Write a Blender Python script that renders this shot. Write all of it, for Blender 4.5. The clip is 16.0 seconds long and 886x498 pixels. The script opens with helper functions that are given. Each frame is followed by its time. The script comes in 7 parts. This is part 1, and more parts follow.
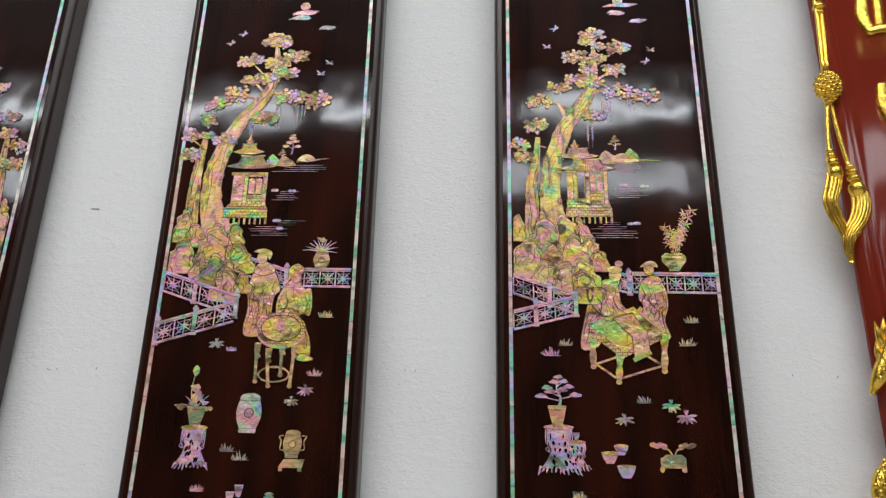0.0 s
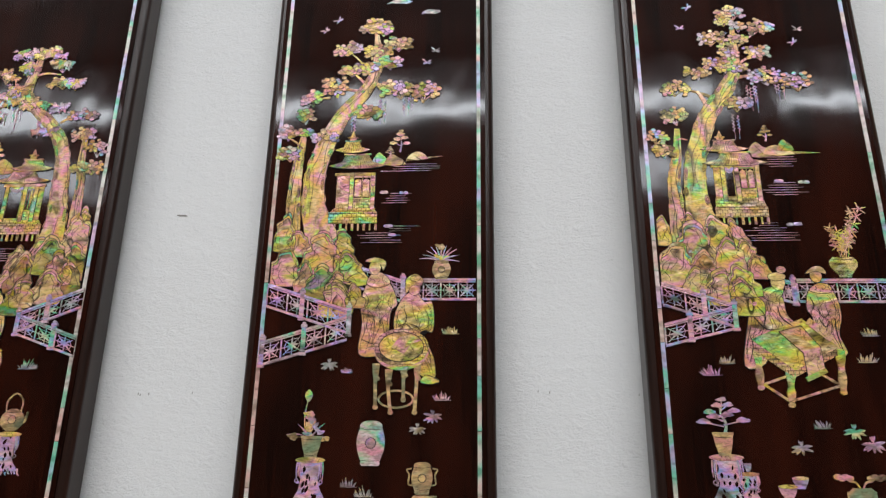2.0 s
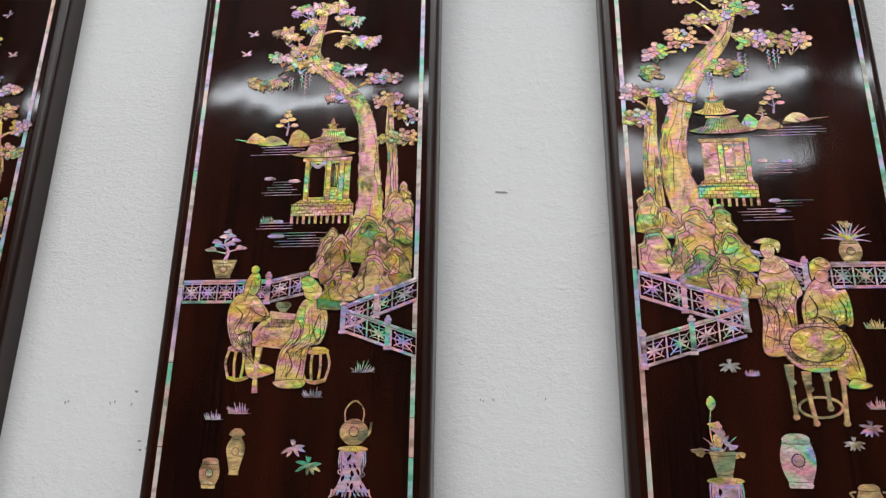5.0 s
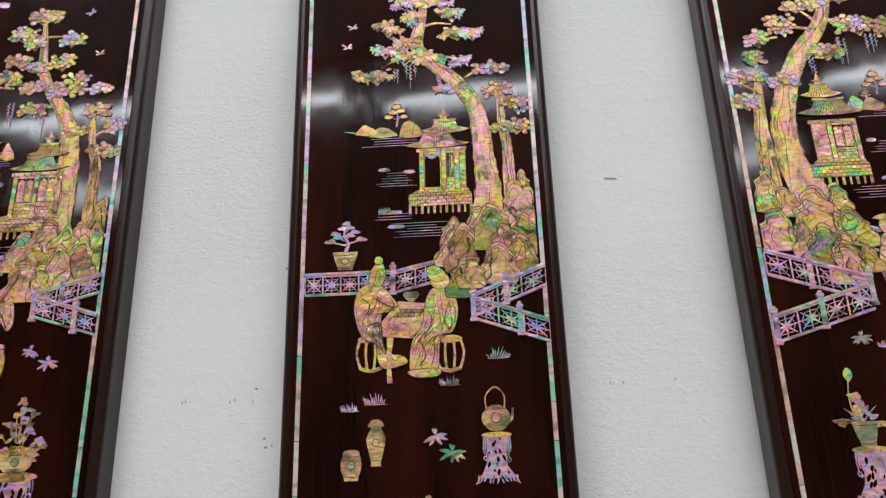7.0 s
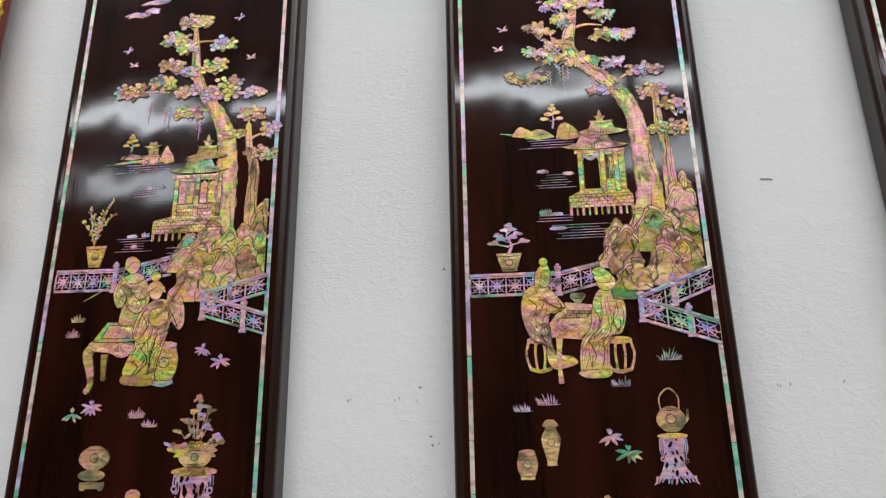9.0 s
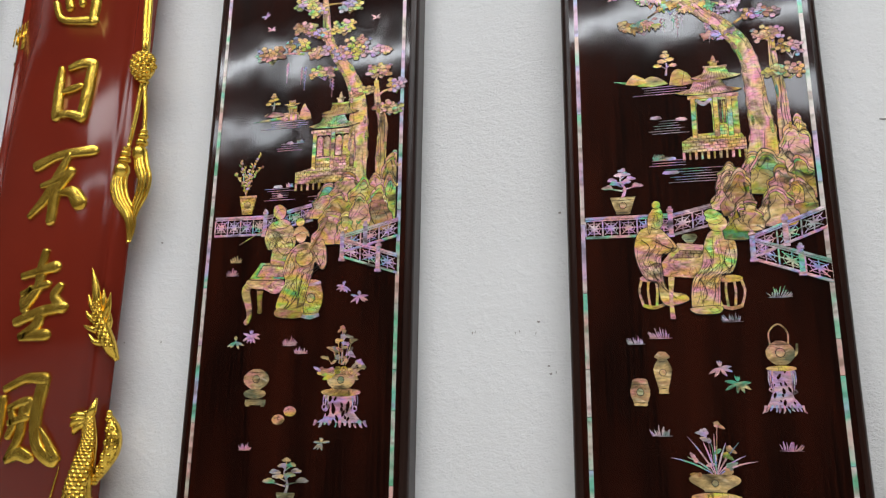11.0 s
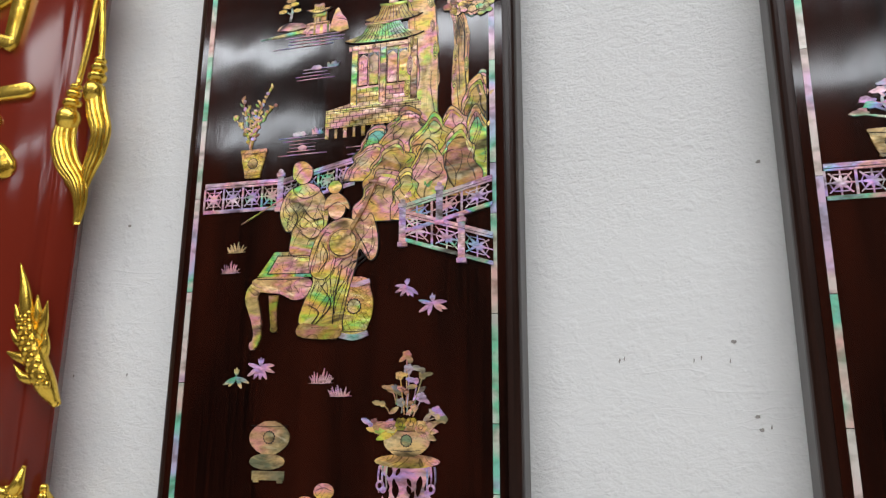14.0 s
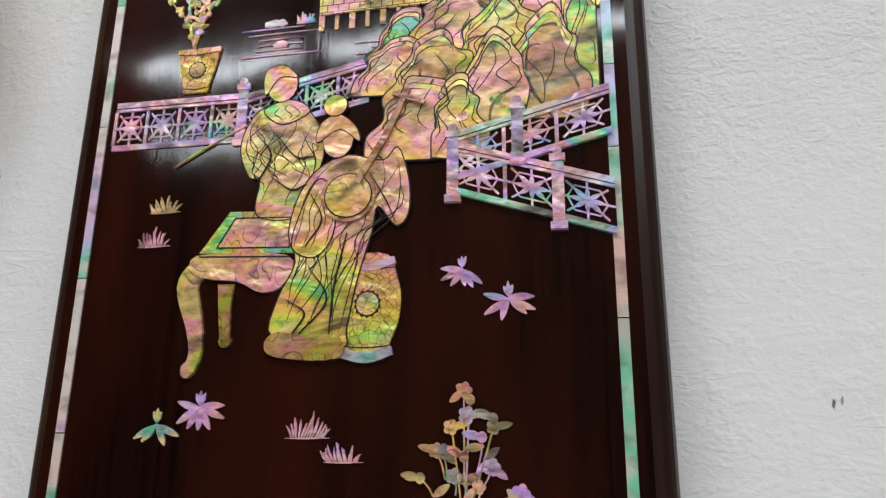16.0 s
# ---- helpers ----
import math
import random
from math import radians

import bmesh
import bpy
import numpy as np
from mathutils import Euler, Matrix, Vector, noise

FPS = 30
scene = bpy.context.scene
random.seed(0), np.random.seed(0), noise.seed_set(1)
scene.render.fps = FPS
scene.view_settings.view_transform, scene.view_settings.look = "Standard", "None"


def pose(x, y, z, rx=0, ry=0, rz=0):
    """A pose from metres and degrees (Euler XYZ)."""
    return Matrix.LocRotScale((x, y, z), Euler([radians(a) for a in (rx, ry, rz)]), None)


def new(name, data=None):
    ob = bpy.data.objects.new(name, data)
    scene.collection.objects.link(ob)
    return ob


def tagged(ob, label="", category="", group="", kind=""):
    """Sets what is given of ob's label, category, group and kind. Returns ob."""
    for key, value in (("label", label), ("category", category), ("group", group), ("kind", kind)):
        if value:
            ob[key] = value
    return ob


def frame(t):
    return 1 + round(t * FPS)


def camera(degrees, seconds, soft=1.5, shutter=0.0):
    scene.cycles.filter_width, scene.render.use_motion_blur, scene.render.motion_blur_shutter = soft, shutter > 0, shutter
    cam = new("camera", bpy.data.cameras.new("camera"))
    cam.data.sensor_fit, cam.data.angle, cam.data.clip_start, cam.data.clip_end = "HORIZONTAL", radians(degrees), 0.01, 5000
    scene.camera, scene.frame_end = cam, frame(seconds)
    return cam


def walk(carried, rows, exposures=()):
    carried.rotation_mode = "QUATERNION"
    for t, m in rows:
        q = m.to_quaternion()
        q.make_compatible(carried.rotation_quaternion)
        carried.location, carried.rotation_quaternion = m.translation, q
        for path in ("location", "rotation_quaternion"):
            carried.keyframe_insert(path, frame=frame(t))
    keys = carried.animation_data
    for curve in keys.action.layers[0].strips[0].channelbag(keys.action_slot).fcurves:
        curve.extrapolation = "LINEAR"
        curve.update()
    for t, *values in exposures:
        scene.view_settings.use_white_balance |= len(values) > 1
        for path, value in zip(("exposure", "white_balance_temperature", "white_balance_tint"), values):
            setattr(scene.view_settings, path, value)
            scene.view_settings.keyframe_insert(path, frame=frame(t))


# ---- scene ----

cam = camera(62.28, 16.0, soft=1.3)
WALK = [
    (0.0, 0.0162, 0.0105, 1.5625, 109.45, -1.15, 2.49),
    (0.5, -0.0270, 0.0457, 1.5858, 109.53, -0.82, 2.67),
    (1.0, -0.0853, 0.0898, 1.6091, 109.60, -0.72, 3.18),
    (1.5, -0.1583, 0.1231, 1.6246, 109.02, -0.67, 3.37),
    (2.0, -0.2071, 0.1368, 1.6281, 109.15, -0.71, 3.58),
    (2.5, -0.2769, 0.1582, 1.6439, 109.67, -0.49, 4.13),
    (3.0, -0.3648, 0.1925, 1.6249, 110.33, -0.35, 4.69),
    (3.5, -0.4737, 0.2260, 1.6255, 110.29, -0.63, 5.19),
    (4.0, -0.5876, 0.2554, 1.6263, 109.80, -1.03, 5.34),
    (4.5, -0.7284, 0.2783, 1.6647, 108.34, -0.84, 4.99),
    (4.7, -0.7512, 0.2873, 1.6757, 108.18, -0.92, 5.78),
    (6.8, -1.0164, 0.2727, 1.6545, 108.73, 1.45, 3.88),
    (7.0, -1.0346, 0.2756, 1.6396, 109.09, 1.66, 3.54),
    (7.5, -1.0619, 0.2782, 1.6221, 109.17, 1.98, 3.42),
    (8.0, -1.1261, 0.2598, 1.6561, 109.20, 1.84, 3.81),
    (8.5, -1.1866, 0.2441, 1.6709, 108.69, 1.33, 4.72),
    (9.0, -1.2468, 0.2422, 1.6544, 108.52, 0.90, 5.65),
    (9.5, -1.2918, 0.2373, 1.6524, 107.94, 0.68, 6.88),
    (10.0, -1.2952, 0.2030, 1.6434, 106.99, 0.29, 8.95),
    (10.2, -1.2885, 0.1726, 1.6300, 106.54, 0.05, 9.98),
    (12.3, -1.2568, 0.1289, 1.6430, 100.86, -0.70, 16.02),
    (12.5, -1.2940, 0.1702, 1.6760, 101.04, -0.43, 16.00),
    (13.0, -1.4186, 0.3061, 1.6921, 102.12, -0.41, 15.22),
    (13.5, -1.4708, 0.4740, 1.7248, 102.37, -0.39, 16.26),
    (14.0, -1.4924, 0.6002, 1.7271, 103.86, -0.32, 15.21),
    (14.5, -1.5425, 0.7158, 1.7376, 105.06, -0.54, 15.03),
    (15.0, -1.5935, 0.8029, 1.7390, 106.01, -0.78, 14.05),
    (15.5, -1.6353, 0.8681, 1.7511, 105.83, -0.84, 13.09),
    (16.0, -1.6649, 0.9209, 1.7692, 105.60, -0.51, 11.62),
]
walk(cam, [(t, pose(x, y, z, rx, ry, rz)) for t, x, y, z, rx, ry, rz in WALK], ((0.0, 0.05), (9.5, 0.06), (12.5, 0.13), (16.0, 0.13)))

# ---- light: weak sky, an added overhead fill, high windows placed from their reflections ----
world = bpy.data.worlds.new("sky")
scene.world = world
world.use_nodes = True
sky = world.node_tree.nodes.new("ShaderNodeTexSky")
sky.sky_type, sky.sun_disc = "NISHITA", False
sky.sun_elevation, sky.sun_rotation = radians(50), radians(200)
world.node_tree.links.new(sky.outputs[0], world.node_tree.nodes["Background"].inputs[0])
world.node_tree.nodes["Background"].inputs[1].default_value = 0.1


def area_lamp(name, m, wide, high, watts, colour):
    data = bpy.data.lights.new(name, "AREA")
    data.shape, data.size, data.size_y, data.energy, data.color = "RECTANGLE", wide, high, watts, colour
    ob = new(name, data)
    ob.matrix_world = m
    return ob


WALL_Y = 1.434
HALL_W, HALL_E, HALL_S, HALL_TOP = -8.0, 6.4, -6.0, 7.3
FILL_OPENING = (-6.3, 4.7, -4.0, -1.8)
# Overhead fill: added to light the wall evenly, no such source is known.
area_lamp("skylight", pose(-0.8, -2.9, HALL_TOP + 0.05, 0, 0, 0), 11.0, 2.2, 445, (0.97, 0.985, 1.0))
UPPER = [(-6.4, 2.2), (-3.75, 2.3), (-1.0, 2.4), (1.75, 2.3), (4.6, 2.2)]
LOWER = [(-6.2, 1.6), (1.5, 2.6)]
for cx, wide in UPPER:
    area_lamp("window_light", pose(cx, HALL_S - 0.08, 6.72, 90, 0, 0), wide, 0.28, 16 * wide, (0.90, 0.95, 1.0))
for cx, wide in LOWER:
    area_lamp("window_light", pose(cx, HALL_S - 0.08, 5.62, 90, 0, 0), wide, 0.32, 9.5 * wide, (0.90, 0.95, 1.0))


# ---- materials ----
class Nodes:
    def __init__(self, name):
        self.mat = bpy.data.materials.new(name)
        self.mat.use_nodes = True
        self.tree = self.mat.node_tree
        self.bsdf = self.tree.nodes["Principled BSDF"]
        self.coord = self.add("ShaderNodeTexCoord").outputs["Object"]

    def add(self, kind, **inputs):
        node = self.tree.nodes.new(kind)
        for key, value in inputs.items():
            socket = node.inputs[key.replace("_", " ")]
            if isinstance(value, bpy.types.NodeSocket):
                self.tree.links.new(value, socket)
            else:
                socket.default_value = value
        return node

    def set(self, **inputs):
        for key, value in inputs.items():
            socket = self.bsdf.inputs[key.replace("_", " ")]
            if isinstance(value, bpy.types.NodeSocket):
                self.tree.links.new(value, socket)
            else:
                socket.default_value = value
        return self

    def noise(self, scale, detail=4.0, rough=0.55, vector=None, distortion=0.0):
        return self.add("ShaderNodeTexNoise", Vector=vector or self.coord, Scale=scale, Detail=detail, Roughness=rough, Distortion=distortion).outputs["Fac"]

    def stretch(self, x, y, z, vector=None):
        return self.add("ShaderNodeMapping", Vector=vector or self.coord, Scale=(x, y, z)).outputs[0]

    def ramp(self, fac, *stops):
        node = self.add("ShaderNodeValToRGB", Fac=fac)
        el = node.color_ramp.elements
        while len(el) < len(stops):
            el.new(0.5)
        for e, (p, c) in zip(el, stops):
            e.position, e.color = p, (*c, 1) if len(c) == 3 else c
        return node.outputs[0]

    def maths(self, op, a, b=0.0):
        node = self.tree.nodes.new("ShaderNodeMath")
        node.operation = op
        for i, v in enumerate((a, b)):
            if isinstance(v, bpy.types.NodeSocket):
                self.tree.links.new(v, node.inputs[i])
            else:
                node.inputs[i].default_value = v
        return node.outputs[0]

    def mix(self, fac, a, b, blend="MIX"):
        node = self.tree.nodes.new("ShaderNodeMix")
        node.data_type, node.blend_type = "RGBA", blend
        for i, v in ((0, fac), (6, a), (7, b)):
            if isinstance(v, bpy.types.NodeSocket):
                self.tree.links.new(v, node.inputs[i])
            else:
                node.inputs[i].default_value = v if i == 0 else (*v, 1)
        return node.outputs[2]

    def bump(self, height, strength, distance, normal=None):
        node = self.add("ShaderNodeBump", Height=height, Strength=strength, Distance=distance)
        if normal:
            self.tree.links.new(normal, node.inputs["Normal"])
        return node.outputs[0]


def plaster_material():
    n = Nodes("white_plaster")
    broad, fine = n.noise(1.3, 3), n.noise(300, 5, 0.7)
    trowel = n.noise(1.0, 4, 0.6, n.stretch(95, 95, 170), 0.8)
    sweep = n.noise(1.0, 3, 0.5, n.stretch(5, 5, 16), 1.5)
    lumps = n.ramp(n.noise(75, 2, 0.5), (0.5, (0, 0, 0)), (0.78, (1, 1, 1)))
    tone = n.ramp(broad, (0.3, (0.80, 0.808, 0.805)), (0.7, (0.86, 0.86, 0.85)))
    speck = n.ramp(n.noise(150, 2, 0.5), (0.2, (0.84, 0.83, 0.81)), (0.29, (1, 1, 1)))
    n.set(Base_Color=n.mix(1.0, tone, speck, "MULTIPLY"), Roughness=0.85)
    patch = n.ramp(n.noise(2.6, 4, 0.6), (0.38, (0.28, 0.28, 0.28)), (0.62, (1, 1, 1)))
    drag = n.maths("ABSOLUTE", n.maths("SUBTRACT", n.noise(1.0, 3, 0.6, n.stretch(3.2, 3.2, 19), 0.8), 0.5))
    drag = n.mix(1.0, n.ramp(drag, (0.0, (1, 1, 1)), (0.010, (0, 0, 0))), n.ramp(n.noise(3.7, 3), (0.50, (0, 0, 0)), (0.60, (1, 1, 1))), "MULTIPLY")
    trowel, fine = n.maths("MULTIPLY", trowel, patch), n.maths("MULTIPLY", fine, patch)
    base = n.bump(sweep, 0.16, 0.010)
    first = n.bump(trowel, 0.62, 0.0042, base)
    second = n.bump(lumps, 0.3, 0.0022, first)
    third = n.bump(drag, 0.3, 0.0012, second)
    return n.set(Normal=n.bump(fine, 0.8, 0.0013, third)).mat


def lacquer_material():
    n = Nodes("dark_lacquered_wood")
    grain = n.noise(1.0, 5, 0.6, n.stretch(170, 30, 5))
    broad = n.noise(1.0, 3, 0.5, n.stretch(14, 6, 2.5))
    dark = n.ramp(grain, (0.36, (0.0035, 0.0009, 0.0006)), (0.66, (0.018, 0.0036, 0.0018)))
    n.set(Base_Color=n.mix(n.ramp(broad, (0.42, (0, 0, 0)), (0.7, (0.9, 0.9, 0.9))), dark, (0.036, 0.0062, 0.0026)), Roughness=0.3)
    brushed = n.noise(1.0, 4, 0.6, n.stretch(260, 30, 16))
    n.set(Roughness=n.maths("ADD", 0.045, n.maths("MULTIPLY", brushed, 0.07)), Specular_IOR_Level=0.5)
    wavy = n.bump(n.noise(1.0, 2, 0.5, n.stretch(6, 2, 4)), 0.13, 0.02)
    return n.set(Normal=n.bump(brushed, 0.035, 0.0012, wavy)).mat


def moulding_material():
    n = Nodes("rounded_lacquered_edge")
    grain = n.noise(1.0, 5, 0.6, n.stretch(150, 150, 5))
    n.set(Base_Color=n.ramp(grain, (0.3, (0.014, 0.006, 0.004)), (0.75, (0.032, 0.012, 0.008))), Roughness=0.28)
    return n.set(Normal=n.bump(grain, 0.08, 0.001)).mat


def red_material():
    n = Nodes("glossy_dark_red_lacquer")
    broad = n.noise(3.0, 3)
    n.set(Base_Color=n.ramp(broad, (0.3, (0.165, 0.0185, 0.0095)), (0.7, (0.205, 0.024, 0.012))), Roughness=0.14, Specular_IOR_Level=0.3)
    return n.set(Normal=n.bump(n.noise(1.0, 2, 0.5, n.stretch(14, 14, 4)), 0.07, 0.02)).mat


def gold_material():
    n = Nodes("gold_leaf")
    wear = n.noise(60, 4)
    n.set(Base_Color=n.ramp(wear, (0.3, (0.60, 0.36, 0.04)), (0.6, (0.96, 0.66, 0.11))), Metallic=0.9, Roughness=0.27)
    return n.set(Normal=n.bump(n.noise(230, 3), 0.25, 0.0012)).mat


def pearl_material(name, pattern="plain", strength=0.85, tint="warm"):
    """Mother-of-pearl: hues drift in bands through the shell, each piece cut from another spot; glints and unlit
    patches are painted into the colour; engraving is filled with dark lacquer.
    """
    n = Nodes(name)
    shift = n.add("ShaderNodeVectorMath", **{"Vector": n.coord})
    spot = n.add("ShaderNodeObjectInfo").outputs["Random"]
    offset = n.add("ShaderNodeCombineXYZ", X=n.maths("MULTIPLY", spot, 7.0), Z=n.maths("MULTIPLY", spot, 31.0)).outputs[0]
    n.tree.links.new(offset, shift.inputs[1])
    place = shift.outputs[0]
    tall = pattern == "bark"
    flow = n.noise(1.0, 1.5, 0.5, n.stretch(15, 15, 13, place) if tall else n.stretch(10, 10, 15, place), 1.2)
    shimmer = n.noise(1.0, 3, 0.6, n.stretch(45, 45, 130, place), 1.0)
    hue = n.maths("ADD", n.maths("MULTIPLY", flow, 0.95), n.maths("MULTIPLY", shimmer, 0.20))
    hue = n.maths("ADD", n.maths("SUBTRACT", hue, 0.24 if tint == "warm" else 0.21), n.maths("MULTIPLY", spot, 0.30))
    # Grey-peach shell; the weaker light on lower pieces is painted in as well.
    if tint == "grey":
        stops = ((0.25, (0.24, 0.25, 0.15)), (0.35, (0.46, 0.34, 0.18)), (0.43, (0.72, 0.44, 0.24)), (0.50, (0.86, 0.42, 0.36)), (0.57, (0.74, 0.48, 0.24)), (0.64, (0.40, 0.36, 0.21)), (0.74, (0.32, 0.42, 0.25)))
    elif tint == "ash":
        stops = ((0.28, (0.14, 0.56, 0.38)), (0.38, (0.36, 0.40, 0.34)), (0.46, (0.55, 0.52, 0.52)), (0.53, (0.58, 0.44, 0.62)), (0.60, (0.34, 0.46, 0.56)), (0.68, (0.18, 0.62, 0.38)))
    elif tint == "cool":
        stops = ((0.22, (0.26, 0.62, 0.50)), (0.31, (0.62, 0.60, 0.66)), (0.39, (0.66, 0.44, 0.90)), (0.46, (0.98, 0.46, 0.66)), (0.52, (0.98, 0.58, 0.52)), (0.58, (0.84, 0.46, 0.82)),
                 (0.64, (0.42, 0.52, 0.92)), (0.70, (0.20, 0.76, 0.46)), (0.76, (0.74, 0.74, 0.54)), (0.84, (0.96, 0.48, 0.56)))
    else:
        stops = ((0.20, (0.24, 0.66, 0.58)), (0.26, (0.26, 0.80, 0.24)), (0.315, (0.72, 0.88, 0.14)), (0.37, (0.99, 0.82, 0.14)), (0.43, (1.0, 0.64, 0.18)), (0.50, (1.0, 0.50, 0.34)),
                 (0.55, (0.99, 0.44, 0.58)), (0.60, (0.99, 0.60, 0.48)), (0.655, (0.99, 0.78, 0.22)), (0.70, (0.70, 0.90, 0.20)), (0.75, (0.26, 0.84, 0.30)), (0.82, (0.70, 0.50, 0.94)))
    colour = n.ramp(hue, *stops)
    # Dull patches where shell catches no light, put into the base colour.
    shade = n.noise(1.0, 2.5, 0.5, n.stretch(40, 40, 13, place) if tall else n.stretch(17, 17, 26, place), 1.0)
    if tint == "cool":
        body = n.ramp(shade, (0.34, (0.14, 0.11, 0.10)), (0.43, (0.50, 0.37, 0.40)), (0.55, (0.90, 0.66, 0.70)))
    else:
        body = n.ramp(shade, (0.34, (0.11, 0.08, 0.03)), (0.42, (0.38, 0.28, 0.13)), (0.54, (1.0, 0.74, 0.34)))
    flash = n.noise(1.0, 3, 0.55, n.stretch(30, 30, 18, place) if tall else n.stretch(14, 14, 36, place), 1.3)
    colour = n.mix(n.ramp(flash, (0.38, (0.12, 0.12, 0.12)), (0.53, (1, 1, 1))), body, colour)
    dim = 0.25 if pattern in ("rock", "bark", "robe") else 0.55
    colour = n.mix(n.ramp(shade, (0.33, (dim, dim, dim)), (0.45, (0, 0, 0))), colour, body)
    # Painted glints: pale streaks stand in for highlights on the shell.
    gleam = n.ramp(n.noise(1.0, 3, 0.5, n.stretch(15, 15, 46, place), 1.4), (0.56, (0, 0, 0)), (0.72, (0.6, 0.6, 0.6) if pattern in ("rock", "bark", "robe") else (0.5, 0.5, 0.5)))
    colour = n.mix(gleam, colour, (0.96, 0.92, 0.96) if tint == "cool" else (1.0, 0.92, 0.60))
    grain = n.ramp(n.noise(1.0, 3, 0.6, n.stretch(110, 110, 260, place), 0.6), (0.34, (0.62, 0.60, 0.55)), (0.54, (1, 1, 1)))
    colour = n.mix(0.5, colour, grain, "MULTIPLY")
    colour = n.mix(0.26, colour, colour, "MULTIPLY")
    if pattern == "plain" and tint == "warm":
        colour = n.mix(1.0, colour, n.ramp(n.maths("FRACT", n.maths("MULTIPLY", spot, 9.7)), (0.0, (0.50, 0.43, 0.28)), (0.30, (1, 1, 1))), "MULTIPLY")
    if pattern == "rock":
        colour = n.mix(0.8, colour, n.ramp(n.maths("FRACT", n.maths("MULTIPLY", spot, 7.3)), (0.0, (0.46, 0.40, 0.26)), (0.28, (1, 1, 1))), "MULTIPLY")
    grain = n.ramp(n.noise(1.0, 3, 0.6, n.stretch(110, 110, 260, place), 0.6), (0.34, (0.62, 0.60, 0.55)), (0.54, (1, 1, 1)))
    colour = n.mix(0.6, colour, grain, "MULTIPLY")
    line = None
    if pattern == "rock":
        ridge = n.noise(13.0, 1.0, 0.5, n.stretch(1.0, 1.0, 0.7, place), 0.8)
        rings = n.maths("FRACT", n.maths("MULTIPLY", ridge, 6.0))
        gate = n.ramp(n.noise(24, 1, 0.5, place), (0.45, (1, 1, 1)), (0.5, (0, 0, 0)))
        line = n.mix(1.0, n.ramp(rings, (0.05, (0, 0, 0)), (0.11, (1, 1, 1))), gate, "LIGHTEN")
    elif pattern == "tile":
        brick = n.add("ShaderNodeTexBrick", Vector=n.add("ShaderNodeMapping", Vector=n.coord, Rotation=(radians(90), 0, 0)).outputs[0],
                      Scale=1.0, Brick_Width=0.0085, Row_Height=0.006, Mortar_Size=0.0005, Mortar_Smooth=0.1)
        line = n.ramp(brick.outputs["Fac"], (0.3, (1, 1, 1)), (0.7, (0, 0, 0)))
    elif pattern == "plain" and tint == "warm":
        ridge = n.noise(34.0, 1.0, 0.5, n.stretch(1.0, 1.0, 0.8, place), 1.2)
        rings = n.maths("FRACT", n.maths("MULTIPLY", ridge, 6.0))
        gate = n.ramp(n.noise(40, 1, 0.5, place), (0.42, (1, 1, 1)), (0.5, (0.25, 0.25, 0.25)))
        line = n.mix(1.0, n.ramp(rings, (0.06, (0.1, 0.08, 0.05)), (0.16, (1, 1, 1))), gate, "LIGHTEN")
    elif pattern == "crackle":
        cell = n.add("ShaderNodeTexVoronoi", Vector=place, Scale=170.0)
        cell.feature = "DISTANCE_TO_EDGE"
        line = n.ramp(cell.outputs["Distance"], (0.02, (0.3, 0.25, 0.2)), (0.05, (1, 1, 1)))
    if line:
        keep = n.mix(strength, (1, 1, 1), line)
        colour = n.mix(1.0, colour, keep, "MULTIPLY")
    n.set(Base_Color=colour, Roughness=0.26, Metallic=0.14, Specular_IOR_Level=0.75, Thin_Film_IOR=1.6)
    n.set(Thin_Film_Thickness=n.maths("ADD", 260.0, n.maths("MULTIPLY", flow, 420.0)))
    return n.set(Normal=n.bump(n.noise(1.0, 2, 0.5, n.stretch(70, 70, 11, place) if tall else n.stretch(22, 22, 26, place) if pattern == "rock" else n.stretch(38, 38, 46, place), 0.6), 0.6, 0.008)).mat


def strip_material():
    """Long thin strips of shell: one slow drift of hue along each strip, grey-white between flashes of green, blue and pink."""
    n = Nodes("pearl_strip")
    spot = n.add("ShaderNodeObjectInfo").outputs["Random"]
    shift = n.add("ShaderNodeVectorMath", **{"Vector": n.coord})
    n.tree.links.new(n.add("ShaderNodeCombineXYZ", Z=n.maths("MULTIPLY", spot, 31.0)).outputs[0], shift.inputs[1])
    place = shift.outputs[0]
    hue = n.maths("ADD", n.maths("MULTIPLY", n.noise(1.0, 2, 0.5, n.stretch(9, 9, 15, place), 0.6), 0.55), n.maths("MULTIPLY", spot, 0.45))
    colour = n.ramp(hue, (0.20, (0.62, 0.62, 0.54)), (0.27, (0.24, 0.76, 0.46)), (0.33, (0.86, 0.84, 0.76)), (0.42, (0.96, 0.76, 0.72)), (0.48, (0.90, 0.60, 0.82)), (0.54, (0.62, 0.68, 0.95)),
                    (0.59, (0.26, 0.80, 0.56)), (0.64, (0.84, 0.80, 0.68)), (0.72, (0.96, 0.56, 0.50)), (0.80, (0.66, 0.64, 0.50)))
    cloud = n.ramp(n.noise(1.0, 3, 0.5, n.stretch(40, 40, 70, place), 0.5), (0.34, (0.50, 0.49, 0.45)), (0.54, (0.92, 0.92, 0.92)))
    return n.set(Base_Color=n.mix(1.0, colour, cloud, "MULTIPLY"), Roughness=0.25, Metallic=0.15, Specular_IOR_Level=0.7).mat


def plain_material(name, colour, rough, metal=0.0, vary=0.25, scale=30):
    n = Nodes(name)
    lo, hi = [c * (1 - vary) for c in colour], [min(1, c * (1 + vary)) for c in colour]
    return n.set(Base_Color=n.ramp(n.noise(scale, 4), (0.3, lo), (0.7, hi)), Roughness=rough, Metallic=metal).mat


